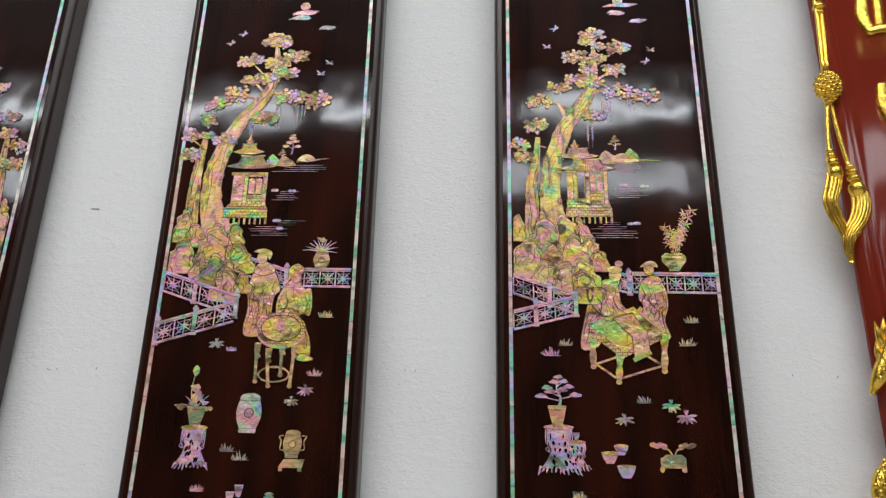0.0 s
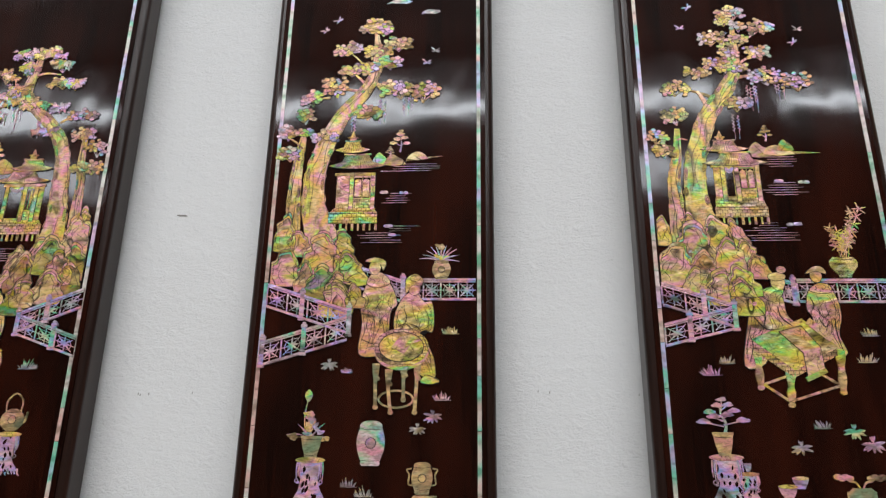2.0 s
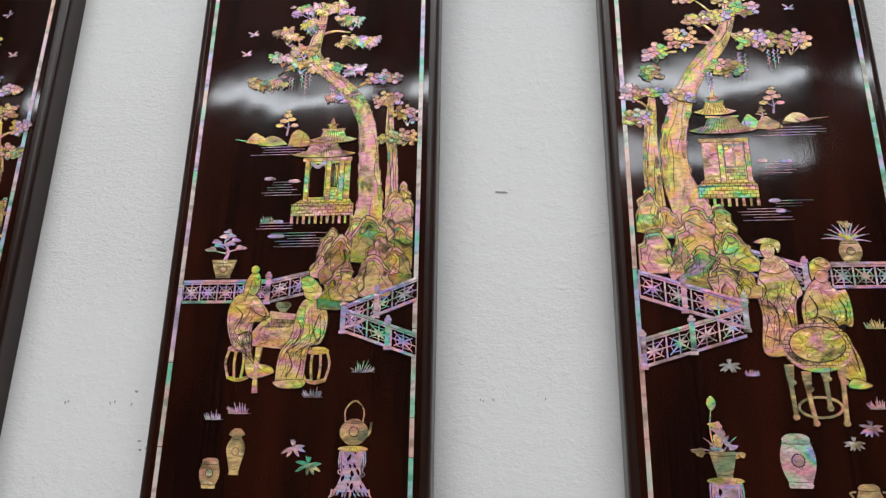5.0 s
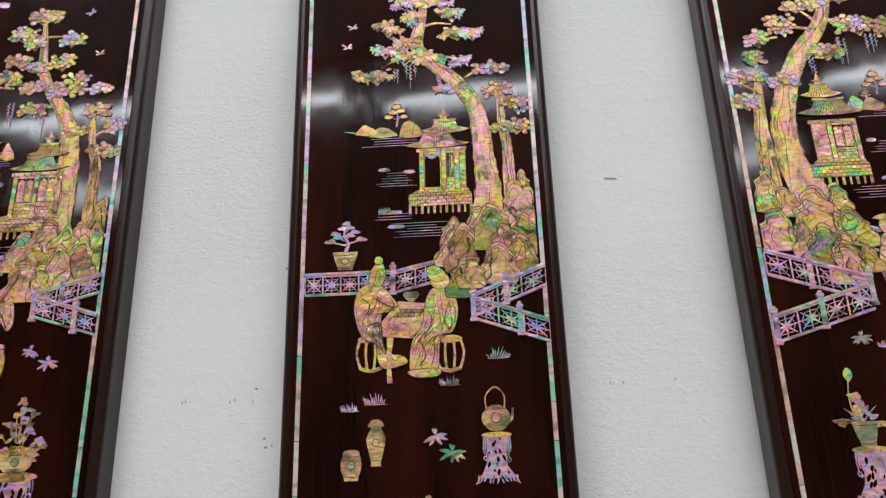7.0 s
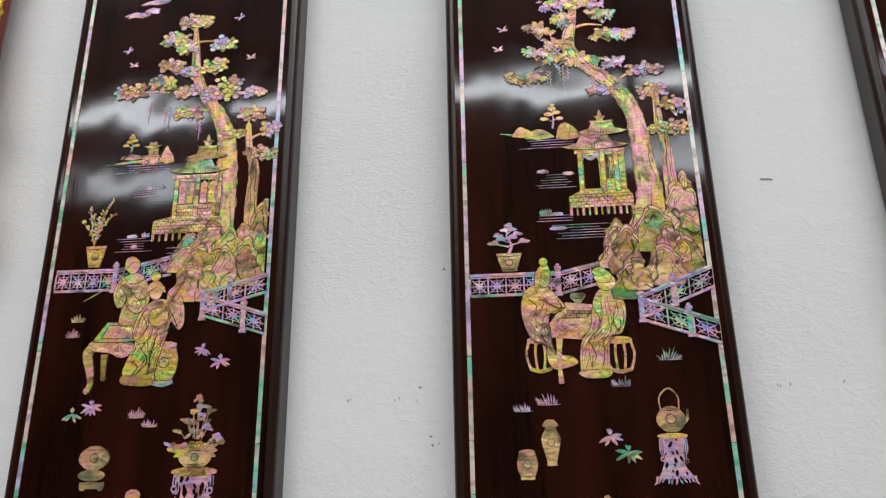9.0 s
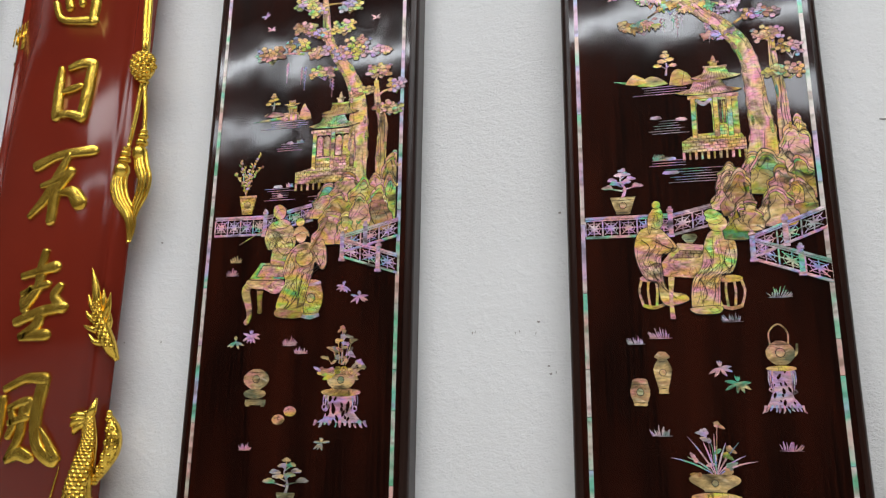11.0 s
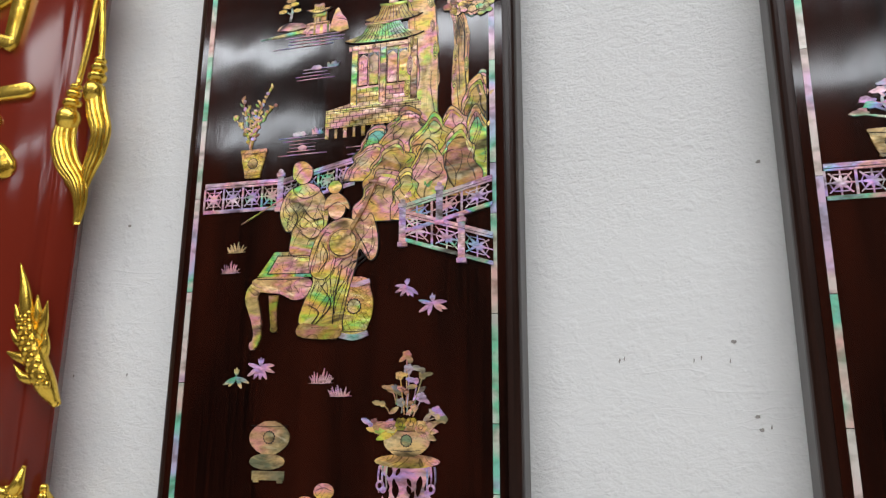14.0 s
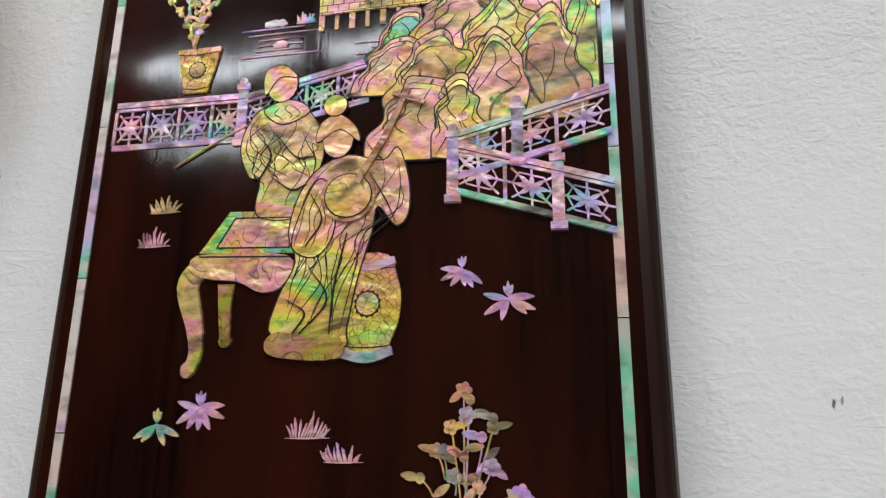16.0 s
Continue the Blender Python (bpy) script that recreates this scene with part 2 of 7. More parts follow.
PLASTER, LACQUER, MOULDING, RED, GOLD = plaster_material(), lacquer_material(), moulding_material(), red_material(), gold_material()
PEARL, BARK, ROCK, TILE, CRACKLE = (pearl_material("pearl_" + k, k) for k in ("plain", "bark", "rock", "tile", "crackle"))
COOL, DIM = pearl_material("pearl_cool", tint="cool"), pearl_material("pearl_grey_underlit", tint="grey")
ROBE = pearl_material("pearl_robe", "robe")
STRIP, ASH = strip_material(), pearl_material("pearl_ash", tint="ash")
LINE = plain_material("engraved_lacquer_line", (0.010, 0.005, 0.003), 0.65)
BROWN = plain_material("brown_painted_wood", (0.085, 0.045, 0.028), 0.45)
BOUNCE_FLOOR = plain_material("unseen_bounce_floor", (0.74, 0.72, 0.67), 0.5, scale=6)
# Unseen hall surfaces, set dark so that the lacquer reflects little.
HALL_DIM = plain_material("unseen_hall_dim", (0.070, 0.042, 0.028), 0.8, scale=3)
CEILING_DIM = plain_material("unseen_ceiling_dim", (0.055, 0.032, 0.02), 0.6, scale=5)
MARK = plain_material("grey_scuff", (0.33, 0.31, 0.29), 0.9)


# ---- mesh helpers ----
def mesh_of(name, verts, faces, material, smooth=False):
    me = bpy.data.meshes.new(name)
    me.from_pydata([tuple(v) for v in verts], [], faces)
    me.materials.append(material)
    if smooth:
        me.polygons.foreach_set("use_smooth", [True] * len(me.polygons))
    me.update()
    return me


def box_data(x0, x1, y0, y1, z0, z1):
    v = [(x, y, z) for x in (x0, x1) for y in (y0, y1) for z in (z0, z1)]
    return v, [(0, 1, 3, 2), (4, 6, 7, 5), (0, 4, 5, 1), (2, 3, 7, 6), (0, 2, 6, 4), (1, 5, 7, 3)]


def slab(name, x0, x1, y0, y1, z0, z1, material, label, category):
    ob = new(name, mesh_of(name, *box_data(x0, x1, y0, y1, z0, z1), material))
    return tagged(ob, label, category, kind="structure")


def child(ob, parent, label=""):
    ob.parent = parent
    return tagged(ob, label)


# ---- the plaster wall, and an unseen hall added round it to shape light and reflections ----
slab("wall_north", HALL_W, HALL_E, WALL_Y, WALL_Y + 0.22, 0, HALL_TOP, PLASTER, "white rough trowelled plaster wall with small scuffs", "wall")
# Unseen floor, kept pale only to bounce light up the lower wall.
slab("floor", HALL_W, HALL_E, HALL_S, WALL_Y, -0.15, 0, BOUNCE_FLOOR, "unseen pale floor, added to bounce light onto the wall", "floor")
slab("wall_west", HALL_W - 0.2, HALL_W, HALL_S, WALL_Y, 0, HALL_TOP, HALL_DIM, "unseen dim side wall, added to keep the lacquer's reflections dark", "wall")
slab("wall_east", HALL_E, HALL_E + 0.2, HALL_S, WALL_Y, 0, HALL_TOP, HALL_DIM, "unseen dim side wall, added to keep the lacquer's reflections dark", "wall")


def pierced(name, spans_a, spans_b, holes, place, material, label, category):
    """A flat slab with rectangular openings through it: cells of a grid, with the cells that lie in a hole left out."""
    cuts_a = sorted({*spans_a, *(v for h in holes for v in h[:2])})
    cuts_b = sorted({*spans_b, *(v for h in holes for v in h[2:])})
    verts, faces = [], []
    for a0, a1 in zip(cuts_a, cuts_a[1:]):
        for b0, b1 in zip(cuts_b, cuts_b[1:]):
            if any(h[0] <= (a0 + a1) / 2 <= h[1] and h[2] <= (b0 + b1) / 2 <= h[3] for h in holes):
                continue
            v, f = box_data(*place(a0, a1, b0, b1))
            faces += [tuple(i + len(verts) for i in face) for face in f]
            verts += v
    return tagged(new(name, mesh_of(name, verts, faces, material)), label, category, kind="structure")


HOLES = [(cx - wide / 2, cx + wide / 2, 6.72 - 0.14, 6.72 + 0.14) for cx, wide in UPPER] + [(cx - wide / 2, cx + wide / 2, 5.62 - 0.16, 5.62 + 0.16) for cx, wide in LOWER]
pierced("wall_south", (HALL_W, HALL_E), (0, HALL_TOP), HOLES, lambda a, b, c, d: (a, b, HALL_S - 0.2, HALL_S, c, d), HALL_DIM, "unseen dim far wall, added to carry the narrow high windows", "wall")
pierced("ceiling", (HALL_W, HALL_E), (HALL_S, WALL_Y), [FILL_OPENING], lambda a, b, c, d: (a, b, c, d, HALL_TOP, HALL_TOP + 0.15), CEILING_DIM, "unseen dark ceiling, added, with an opening for the overhead fill lamp", "ceiling")
NORTH = bpy.data.objects["wall_north"]


def scuff(place, wide, high, turn):
    """A small dent or scrape in the plaster."""
    rng = random.Random(int(abs(place[0]) * 9000))
    ring = [(wide / 2 * math.cos(a / 9 * 6.283) * rng.uniform(0.6, 1.1), high / 2 * math.sin(a / 9 * 6.283) * rng.uniform(0.5, 1.1)) for a in range(9)]
    verts = [(u, -0.0012, v) for u, v in ring] + [(u * 1.2, 0.0008, v * 1.2) for u, v in ring]
    faces = [tuple(range(9))] + [(i, 9 + i, 9 + (i + 1) % 9, (i + 1) % 9) for i in range(9)]
    ob = child(new("scuff_mark", mesh_of("scuff_mark", verts, faces, MARK)), NORTH)
    ob.matrix_world = pose(place[0], WALL_Y, place[1], 0, turn, 0)


scuff((-0.8055, 2.1535), 0.026, 0.004, 4)
for place in ((-0.1244, 1.8149), (-0.1044, 1.8139), (0.0487, 1.8095), (-0.8211, 1.8085), (-0.8368, 1.8063), (-1.5186, 1.8019), (-1.4408, 1.8008), (-1.4044, 1.7993), (-1.5182, 1.8022),
              (-2.2343, 1.7947), (-2.1505, 1.7952), (-1.5132, 1.8039), (-1.4333, 1.8035), (-1.3702, 1.7313), (-0.8406, 1.8083), (-0.7410, 1.8107), (0.6154, 1.8142), (0.6987, 1.8120)):
    scuff(place, 0.0016, 0.0055, 8)
for place in ((-1.3994, 1.8200), (-1.3825, 1.7423), (-1.3796, 1.7290), (-1.3572, 2.0188), (-2.1721, 2.0003), (-1.1667, 2.4562)):
    scuff(place, 0.006, 0.004, 0)

# ---- the lacquered panels ----
PANELS = {1: (-1.8385, 1.3807, 0.3836), 2: (-1.1253, 1.3657, 0.3771), 3: (-0.4150, 1.3700, 0.3790), 4: (0.2735, 1.3570, 0.3904)}
TOP, BOTTOM = 0.86, -0.60


def rounded_board(half, z0, z1, depth, r, steps=6):
    """A board whose front edges are rounded: the section runs round in x and y, swept up in z with the ends rounded too."""
    ring = [(-half, depth)]
    for i in range(steps + 1):
        a = radians(90) * i / steps
        ring.append((-half + r - r * math.cos(a), r * 0.75 - r * 0.75 * math.sin(a)))
    ring += [(-x, y) for x, y in reversed(ring)]
    verts, faces = [], []
    for z in (z0, z1):
        verts += [(x, y, z) for x, y in ring]
    n = len(ring)
    faces = [(i, i + 1, n + i + 1, n + i) for i in range(n - 1)] + [tuple(reversed(range(n))), tuple(range(n, 2 * n))]
    return verts, faces


def lacquer_panel(k, label):
    x, y, w = PANELS[k]
    thing = tagged(new("lacquer_panel", None), label, "wall panel", "four lacquer panels on the wall")
    thing["shell_width"] = w
    thing.matrix_world = pose(x, y, 2.0)
    half = w / 2 + 0.0275
    deep = 0.050
    v, f = rounded_board(half, BOTTOM - 0.03, TOP + 0.03, deep, 0.017)
    v = [(a, b + 0.002, c) for a, b, c in v]
    child(new("moulding", mesh_of("moulding", v, f, MOULDING, False)), thing, "rounded dark brown lacquered edge moulding")
    v, f = box_data(-half + 0.035, half - 0.035, deep - 0.004, WALL_Y - y, BOTTOM + 0.03, TOP - 0.03)
    child(new("back_frame", mesh_of("back_frame", v, f, BROWN)), thing)
    v, f = box_data(-w / 2 - 0.0125, w / 2 + 0.0125, 0, 0.02, BOTTOM - 0.012, TOP + 0.012)
    child(new("board", mesh_of("board", v, f, LACQUER)), thing, "near-black polished lacquered wood board")
    rng = random.Random(40 + k)
    for side in (-1, 1):
        z = BOTTOM
        while z < TOP - 0.01:
            step = min(rng.uniform(0.055, 0.15), TOP - z)
            v, f = box_data(side * w / 2 - 0.0034, side * w / 2 + 0.0034, -0.0011, 0.004, z + 0.0004, z + step - 0.0004)
            child(new("border_strip", mesh_of("border_strip", v, f, STRIP)), thing)
            z += step
    for z in (BOTTOM, TOP):
        a = -w / 2 + 0.0046
        while a < w / 2 - 0.006:
            step = min(rng.uniform(0.06, 0.12), w / 2 - 0.0046 - a)
            v, f = box_data(a, a + step - 0.0005, -0.0011, 0.004, z - 0.0034, z + 0.0034)
            child(new("border_strip", mesh_of("border_strip", v, f, STRIP)), thing)
            a += step
    return thing


panel_lute = lacquer_panel(1, "dark lacquered panel inlaid with lute player, garden and pavilion")
panel_chess = lacquer_panel(2, "dark lacquered panel inlaid with board game players and maple tree")
panel_round = lacquer_panel(3, "dark lacquered panel inlaid with scholars at a round table")
panel_scroll = lacquer_panel(4, "dark lacquered panel inlaid with scholars painting a scroll")

# ---- inlay shapes: flat pieces of shell, cut to outline, standing a hair proud of the lacquer ----
CUT = [0]


def plate(name, outlines, material, parent, layer=0, label="", thick=0.0009):
    """One piece (or several cut for one thing) of shell. Outlines are (u, v) rings on the panel; an outline may carry its own layer as a pair (ring, layer)."""
    verts, faces = [], []
    for item in outlines:
        ring, lift = item if isinstance(item[1], int) else (item, layer)
        CUT[0] = (CUT[0] + 41) % 109
        front = -(thick + 0.00025 * lift + 0.0000009 * CUT[0])
        k, n = len(verts), len(ring)
        verts += [(u, front, v) for u, v in ring] + [(u, 0.001, v) for u, v in ring]
        area = sum(ring[i][0] * ring[(i + 1) % n][1] - ring[(i + 1) % n][0] * ring[i][1] for i in range(n))
        order = list(range(n)) if area > 0 else list(reversed(range(n)))
        faces.append(tuple(k + i for i in order))
        faces += [(k + order[i], k + n + order[i], k + n + order[(i + 1) % n], k + order[(i + 1) % n]) for i in range(n)]
    return child(new(name, mesh_of(name, verts, faces, material)), parent, label)


def holder(name, parent, label=""):
    return child(new(name, None), parent, label)


def mm(*values):
    return [v / 1000 for v in values]


def oval(c, w, h, n=18, turn=0.0):
    w, h, a0 = w / 2000, h / 2000, radians(turn)
    out = []
    for i in range(n):
        a = 2 * math.pi * i / n
        x, y = w * math.cos(a), h * math.sin(a)
        out.append((c[0] + x * math.cos(a0) - y * math.sin(a0), c[1] + x * math.sin(a0) + y * math.cos(a0)))
    return out


def rect(c, w, h):
    w, h = w / 2000, h / 2000
    return [(c[0] - w, c[1] - h), (c[0] + w, c[1] - h), (c[0] + w, c[1] + h), (c[0] - w, c[1] + h)]


def smooth(points, per=6):
    p = [Vector(q) for q in points]
    p = [2 * p[0] - p[1]] + p + [2 * p[-1] - p[-2]]
    out = []
    for i in range(1, len(p) - 2):
        for s in range(per):
            t = s / per
            out.append(0.5 * (2 * p[i] + (p[i + 1] - p[i - 1]) * t + (2 * p[i - 1] - 5 * p[i] + 4 * p[i + 1] - p[i + 2]) * t * t + (3 * p[i] - p[i - 1] - 3 * p[i + 1] + p[i + 2]) * t ** 3))
    return out + [p[-2]]


def ribbon(path, widths, per=6, rough=0.0, rng=random):
    """A band along a smooth path of (u, v) points; widths in millimetres at the path's points."""
    line = smooth([(u, v, w / 2000) for (u, v), w in zip(path, widths)], per)
    left, right = [], []
    for i, q in enumerate(line):
        a, b = line[max(0, i - 1)], line[min(len(line) - 1, i + 1)]
        d = Vector((b.x - a.x, b.y - a.y)).normalized()
        w = max(q.z, 0.0001)
        l, r = w * (1 + rng.uniform(-rough, rough)), w * (1 + rng.uniform(-rough, rough))
        left.append((q.x - d.y * l, q.y + d.x * l))
        right.append((q.x + d.y * r, q.y - d.x * r))
    return left + right[::-1]


def leaf(base, angle, length, width, bend=0.0):
    a = radians(angle)
    out, back = [], []
    for i in range(6):
        t = i / 5
        x, y = length * t / 1000, (width * math.sin(math.pi * min(1, t * 0.92 + 0.04)) ** 0.8) / 2000
        o = bend * t * t / 1000
        for s, bag in ((1, out), (-1, back)):
            bag.append((base[0] + x * math.cos(a) - (s * y + o) * math.sin(a), base[1] + x * math.sin(a) + (s * y + o) * math.cos(a)))
    return out + back[::-1]


def scallop(c, w, h, bumps, rng, flat=0.35):
    """A foliage pad: bumps along the top and ends, flatter below."""
    out = []
    n = bumps * 5
    phase = rng.uniform(0, 6.28)
    for i in range(n):
        a = 2 * math.pi * i / n
        k = 0.9 + 0.24 * abs(math.sin(bumps * a / 2 + phase)) + rng.uniform(-0.03, 0.03)
        y = math.sin(a) * k
        out.append((c[0] + w / 2000 * math.cos(a) * k, c[1] + h / 2000 * (y if y > 0 else y * (1 - flat))))
    return out


def profile(c, rows):
    """A turned vessel seen from the side: rows of (height, width) in millimetres up from its foot at c."""
    line = smooth([(h, w) for h, w in rows], 4)
    return [(c[0] + q.y / 2000, c[1] + q.x / 1000) for q in line] + [(c[0] - q.y / 2000, c[1] + q.x / 1000) for q in reversed(line)]


def quad(a, b, c, d):
    return [a, b, c, d]


def between(a, b, t):
    return (a[0] + (b[0] - a[0]) * t, a[1] + (b[1] - a[1]) * t)


def off(p, du, dv):
    return (p[0] + du / 1000, p[1] + dv / 1000)


# ---- motifs ----
def birds(panel, places, seed):
    rng = random.Random(seed)
    for c in places:
        t = rng.uniform(-25, 25)
        cut = [leaf(c, 148 + t, 13, 3.0, 2), leaf(c, 72 + t, 11, 3.0, -2), leaf(c, 22 + t, 9, 2.2), leaf(c, 204 + t, 8, 3.0), leaf(c, 2 + t, 8, 1.6), leaf(c, 40 + t, 6, 1.6)]
        plate("bird", cut, COOL, panel, 0, "small pale shell bird in flight")


def moon_and_cloud(panel, moon, clouds, seed):
    rng = random.Random(seed)
    plate("moon", [oval(moon, 22, 20, 24)], PEARL, panel, 0, "round yellow-green shell moon")
    for c, w in clouds:
        cut = []
        for k in range(3):
            q = off(c, rng.uniform(-0.15, 0.15) * w, rng.uniform(-4, 4))
            cut.append((ribbon([off(q, -w * rng.uniform(0.35, 0.5), -2), off(q, -w * 0.15, 2), off(q, w * 0.2, 1), off(q, w * rng.uniform(0.35, 0.5), 3)], [0.6, 6, 7, 0.5], rough=0.25, rng=rng), k))
        plate("cloud", cut, COOL, panel, 1, "thin drifting shell cloud")


def spray(owner, name, lobes, material=None):
    """A spray of overlapping leaves or lobes, each with a dark engraved gap round it."""
    dark = []
    for ring, lift in lobes:
        cu, cv = sum(p[0] for p in ring) / len(ring), sum(p[1] for p in ring) / len(ring)
        dark.append(([(cu + (u - cu) * 1.16, cv + (v - cv) * 1.16) for u, v in ring], lift))
    body = plate(name, lobes, material or PEARL, owner)
    plate("engraved_gap", dark, LINE, owner, thick=0.00078)
    return body


def foliage(tree, clusters, style, seed):
    """Pads of leaves; each cluster is a centre, a width and a height in millimetres."""
    rng = random.Random(seed)
    for c, w, h in clusters:
        h *= 1.15
        groups = max(2, round(w / 11))
        foot = off(c, rng.uniform(-0.15, 0.15) * w, -0.5 * h)
        forks, homes = [], []
        for g in range(groups):
            t = (g + 0.5) / groups - 0.5
            gc = off(c, t * w * 0.98 + rng.uniform(-1.5, 1.5), (0.34 - 1.3 * t * t) * h * rng.uniform(0.2, 1.2) + rng.uniform(-0.12, 0.12) * h)
            homes.append(gc)
            mid = off(between(foot, gc, 0.55), rng.uniform(-2, 2), 1)
            forks.append((ribbon([foot, mid, gc], [1.7, 1.0, 0.6]), 1))
            forks += [(ribbon([mid, off(gc, dx, -2)], [0.8, 0.5], 2), 1) for dx in (-5, 4)]
        plate("twig", forks, COOL if rng.random() < 0.4 else PEARL, tree)
        for g, gc in enumerate(homes):
            lobes = []
            if style == "maple":
                for m in range(3):
                    base, a0 = off(gc, rng.uniform(-8, 8), rng.uniform(-4, 9)), rng.uniform(225, 315)
                    for j, turn in enumerate((-78, 78, -40, 40, 0)):
                        lobes.append((leaf(base, a0 + turn, rng.uniform(8.5, 11.0) + (3.5 if j == 4 else 0), rng.uniform(4.6, 5.8)), 2 + m * 2 + (j > 1)))
            else:
                m = rng.randint(7, 10)
                for j in range(m):
                    a, r = 2.4 * j + rng.uniform(-0.4, 0.4), (j / m) ** 0.5
                    q = off(gc, r * 9.0 * math.cos(a), r * 0.5 * h * math.sin(a))
                    d = rng.uniform(5.8, 9.0)
                    lobes.append((oval(q, d * 1.15, d * 0.9, 10, rng.uniform(-25, 25)) if style == "oval" else scallop(q, d * 1.2, d, 5, rng, 0.15), 2 + (m - j) % 6))
            spray(tree, "leaf_spray", lobes, COOL if rng.random() < 0.22 else PEARL)
        if rng.random() < 0.5:
            b = off(c, rng.choice((-0.5, 0.5)) * w, 0.45 * h)
            plate("sprig", [leaf(b, a, 6, 1.3) for a in (30, 70, 100, 140, 170)], COOL, tree)


def knots(tree, path, widths, seed):
    """Bark scrolls along a trunk's edges: nested curled rims, lens-shaped, with dark lines between them."""
    rng = random.Random(seed)
    line = smooth([(u, v, w) for (u, v), w in zip(path, widths)], 8)
    n = len(line)
    for i in range(2, int(n * 0.78), 2):
        q = line[i]
        if q.z < 11 or q.y < 0.125 or rng.random() < 0.16:
            continue
        s = -1 if (i // 2) % 2 else 1
        d = line[min(i + 1, n - 1)] - line[i - 1]
        tilt = math.degrees(math.atan2(d.y, d.x)) - 90
        d = Vector((d.x, d.y)).normalized()
        o = s * q.z * rng.uniform(0.34, 0.42) / 1000
        c = (q.x - d.y * o, q.y + d.x * o)
        h, w = rng.uniform(17, 30), min(q.z * 0.3, rng.uniform(6, 9.5))
        lens = lambda k: oval(c, w * k, h * k ** 0.8, 14, tilt)
        plate("bark_knot", [(lens(0.9), 3), (lens(0.56), 5), (lens(0.26), 7)], BARK, tree, thick=0.00094)
        plate("knot_line", [(lens(1.0), 3), (lens(0.68), 5), (lens(0.38), 7)], LINE, tree, thick=0.00082)


def bark_lines(tree, path, widths, seed):
    """Long wavering engraved lines that run up a trunk."""
    rng = random.Random(seed)
    line = smooth([(u, v, w) for (u, v), w in zip(path, widths)], 6)
    n = len(line)
    for k in range(9):
        i = rng.randrange(0, max(1, n - 8))
        j = min(n - 1, i + rng.randint(7, 18))
        side, beat, phase = rng.uniform(-0.38, 0.38), rng.uniform(0.5, 0.9), rng.uniform(0, 6)
        way = []
        for m in range(i, j + 1, 2):
            q, d = line[m], (line[min(m + 1, n - 1)] - line[max(m - 1, 0)])
            d = Vector((d.x, d.y)).normalized()
            o = (side + 0.09 * math.sin(beat * m + phase)) * q.z / 1000
            way.append((q.x - d.y * o, q.y + d.x * o))
        if len(way) > 2:
            plate("bark_line", [ribbon(way, [0.4] + [0.9] * (len(way) - 2) + [0.4], 3)], LINE, tree, 1, thick=0.00102)


def tree(panel, label, trunk, widths, second, second_widths, branches, clusters, style, seed):
    rng = random.Random(seed)
    trunk, widths = [off(trunk[0], 0, -26)] + list(trunk), [widths[0] * 1.08] + list(widths)
    second, second_widths = [off(second[0], 0, -26)] + list(second), [second_widths[0] * 1.08] + list(second_widths)
    body = plate("tree", [(ribbon(trunk, widths, 8, 0.07, rng), 1)], BARK, panel, 1, label)
    rim(body, ribbon(trunk, [w * 0.97 for w in widths], 8), 1, 0.8)
    plate("trunk", [(ribbon(second, second_widths, 8, 0.09, rng), 1)], BARK, body)
    bark_lines(body, trunk, widths, seed + 7)
    bark_lines(body, second, second_widths, seed + 8)
    knots(body, trunk, widths, seed + 1)
    knots(body, second, second_widths, seed + 2)
    for a, b, w in branches:
        mid = off(between(a, b, 0.5), rng.uniform(-4, 4), rng.uniform(1, 5))
        plate("branch", [(ribbon([a, mid, b], [w, w * 0.7, w * 0.4], 6, 0.15, rng), 1)], PEARL, body)
    crown = [p for p, w in zip(trunk, widths) if w < 24]
    near = [(off(p, rng.choice((-1, 1)) * rng.uniform(9, 16), rng.uniform(-8, 8)), rng.uniform(24, 32), rng.uniform(13, 18)) for p in crown for _ in range(2)]
    foliage(body, clusters + near, style, seed + 3)
    return body


def vines(panel, tops, seed):
    rng = random.Random(seed)
    for c, n in tops:
        for k in range(n):
            a = off(c, (k - n / 2) * 6 + rng.uniform(-2, 2), rng.uniform(-3, 3))
            drop = rng.uniform(24, 58)
            cut = [ribbon([a, off(a, rng.uniform(-0.6, 0.6), -drop / 2), off(a, rng.uniform(-1, 1), -drop)], [0.9, 0.8, 0.5], 3)]
            for j in range(int(drop / 5)):
                cut.append((oval(off(a, 1.4 * (-1) ** j, -3 - j * 3.4), 3.0, 2.2, 8), 1))
            plate("hanging_vine", cut, COOL, panel, 0, "thin hanging vine of tiny shell leaves")


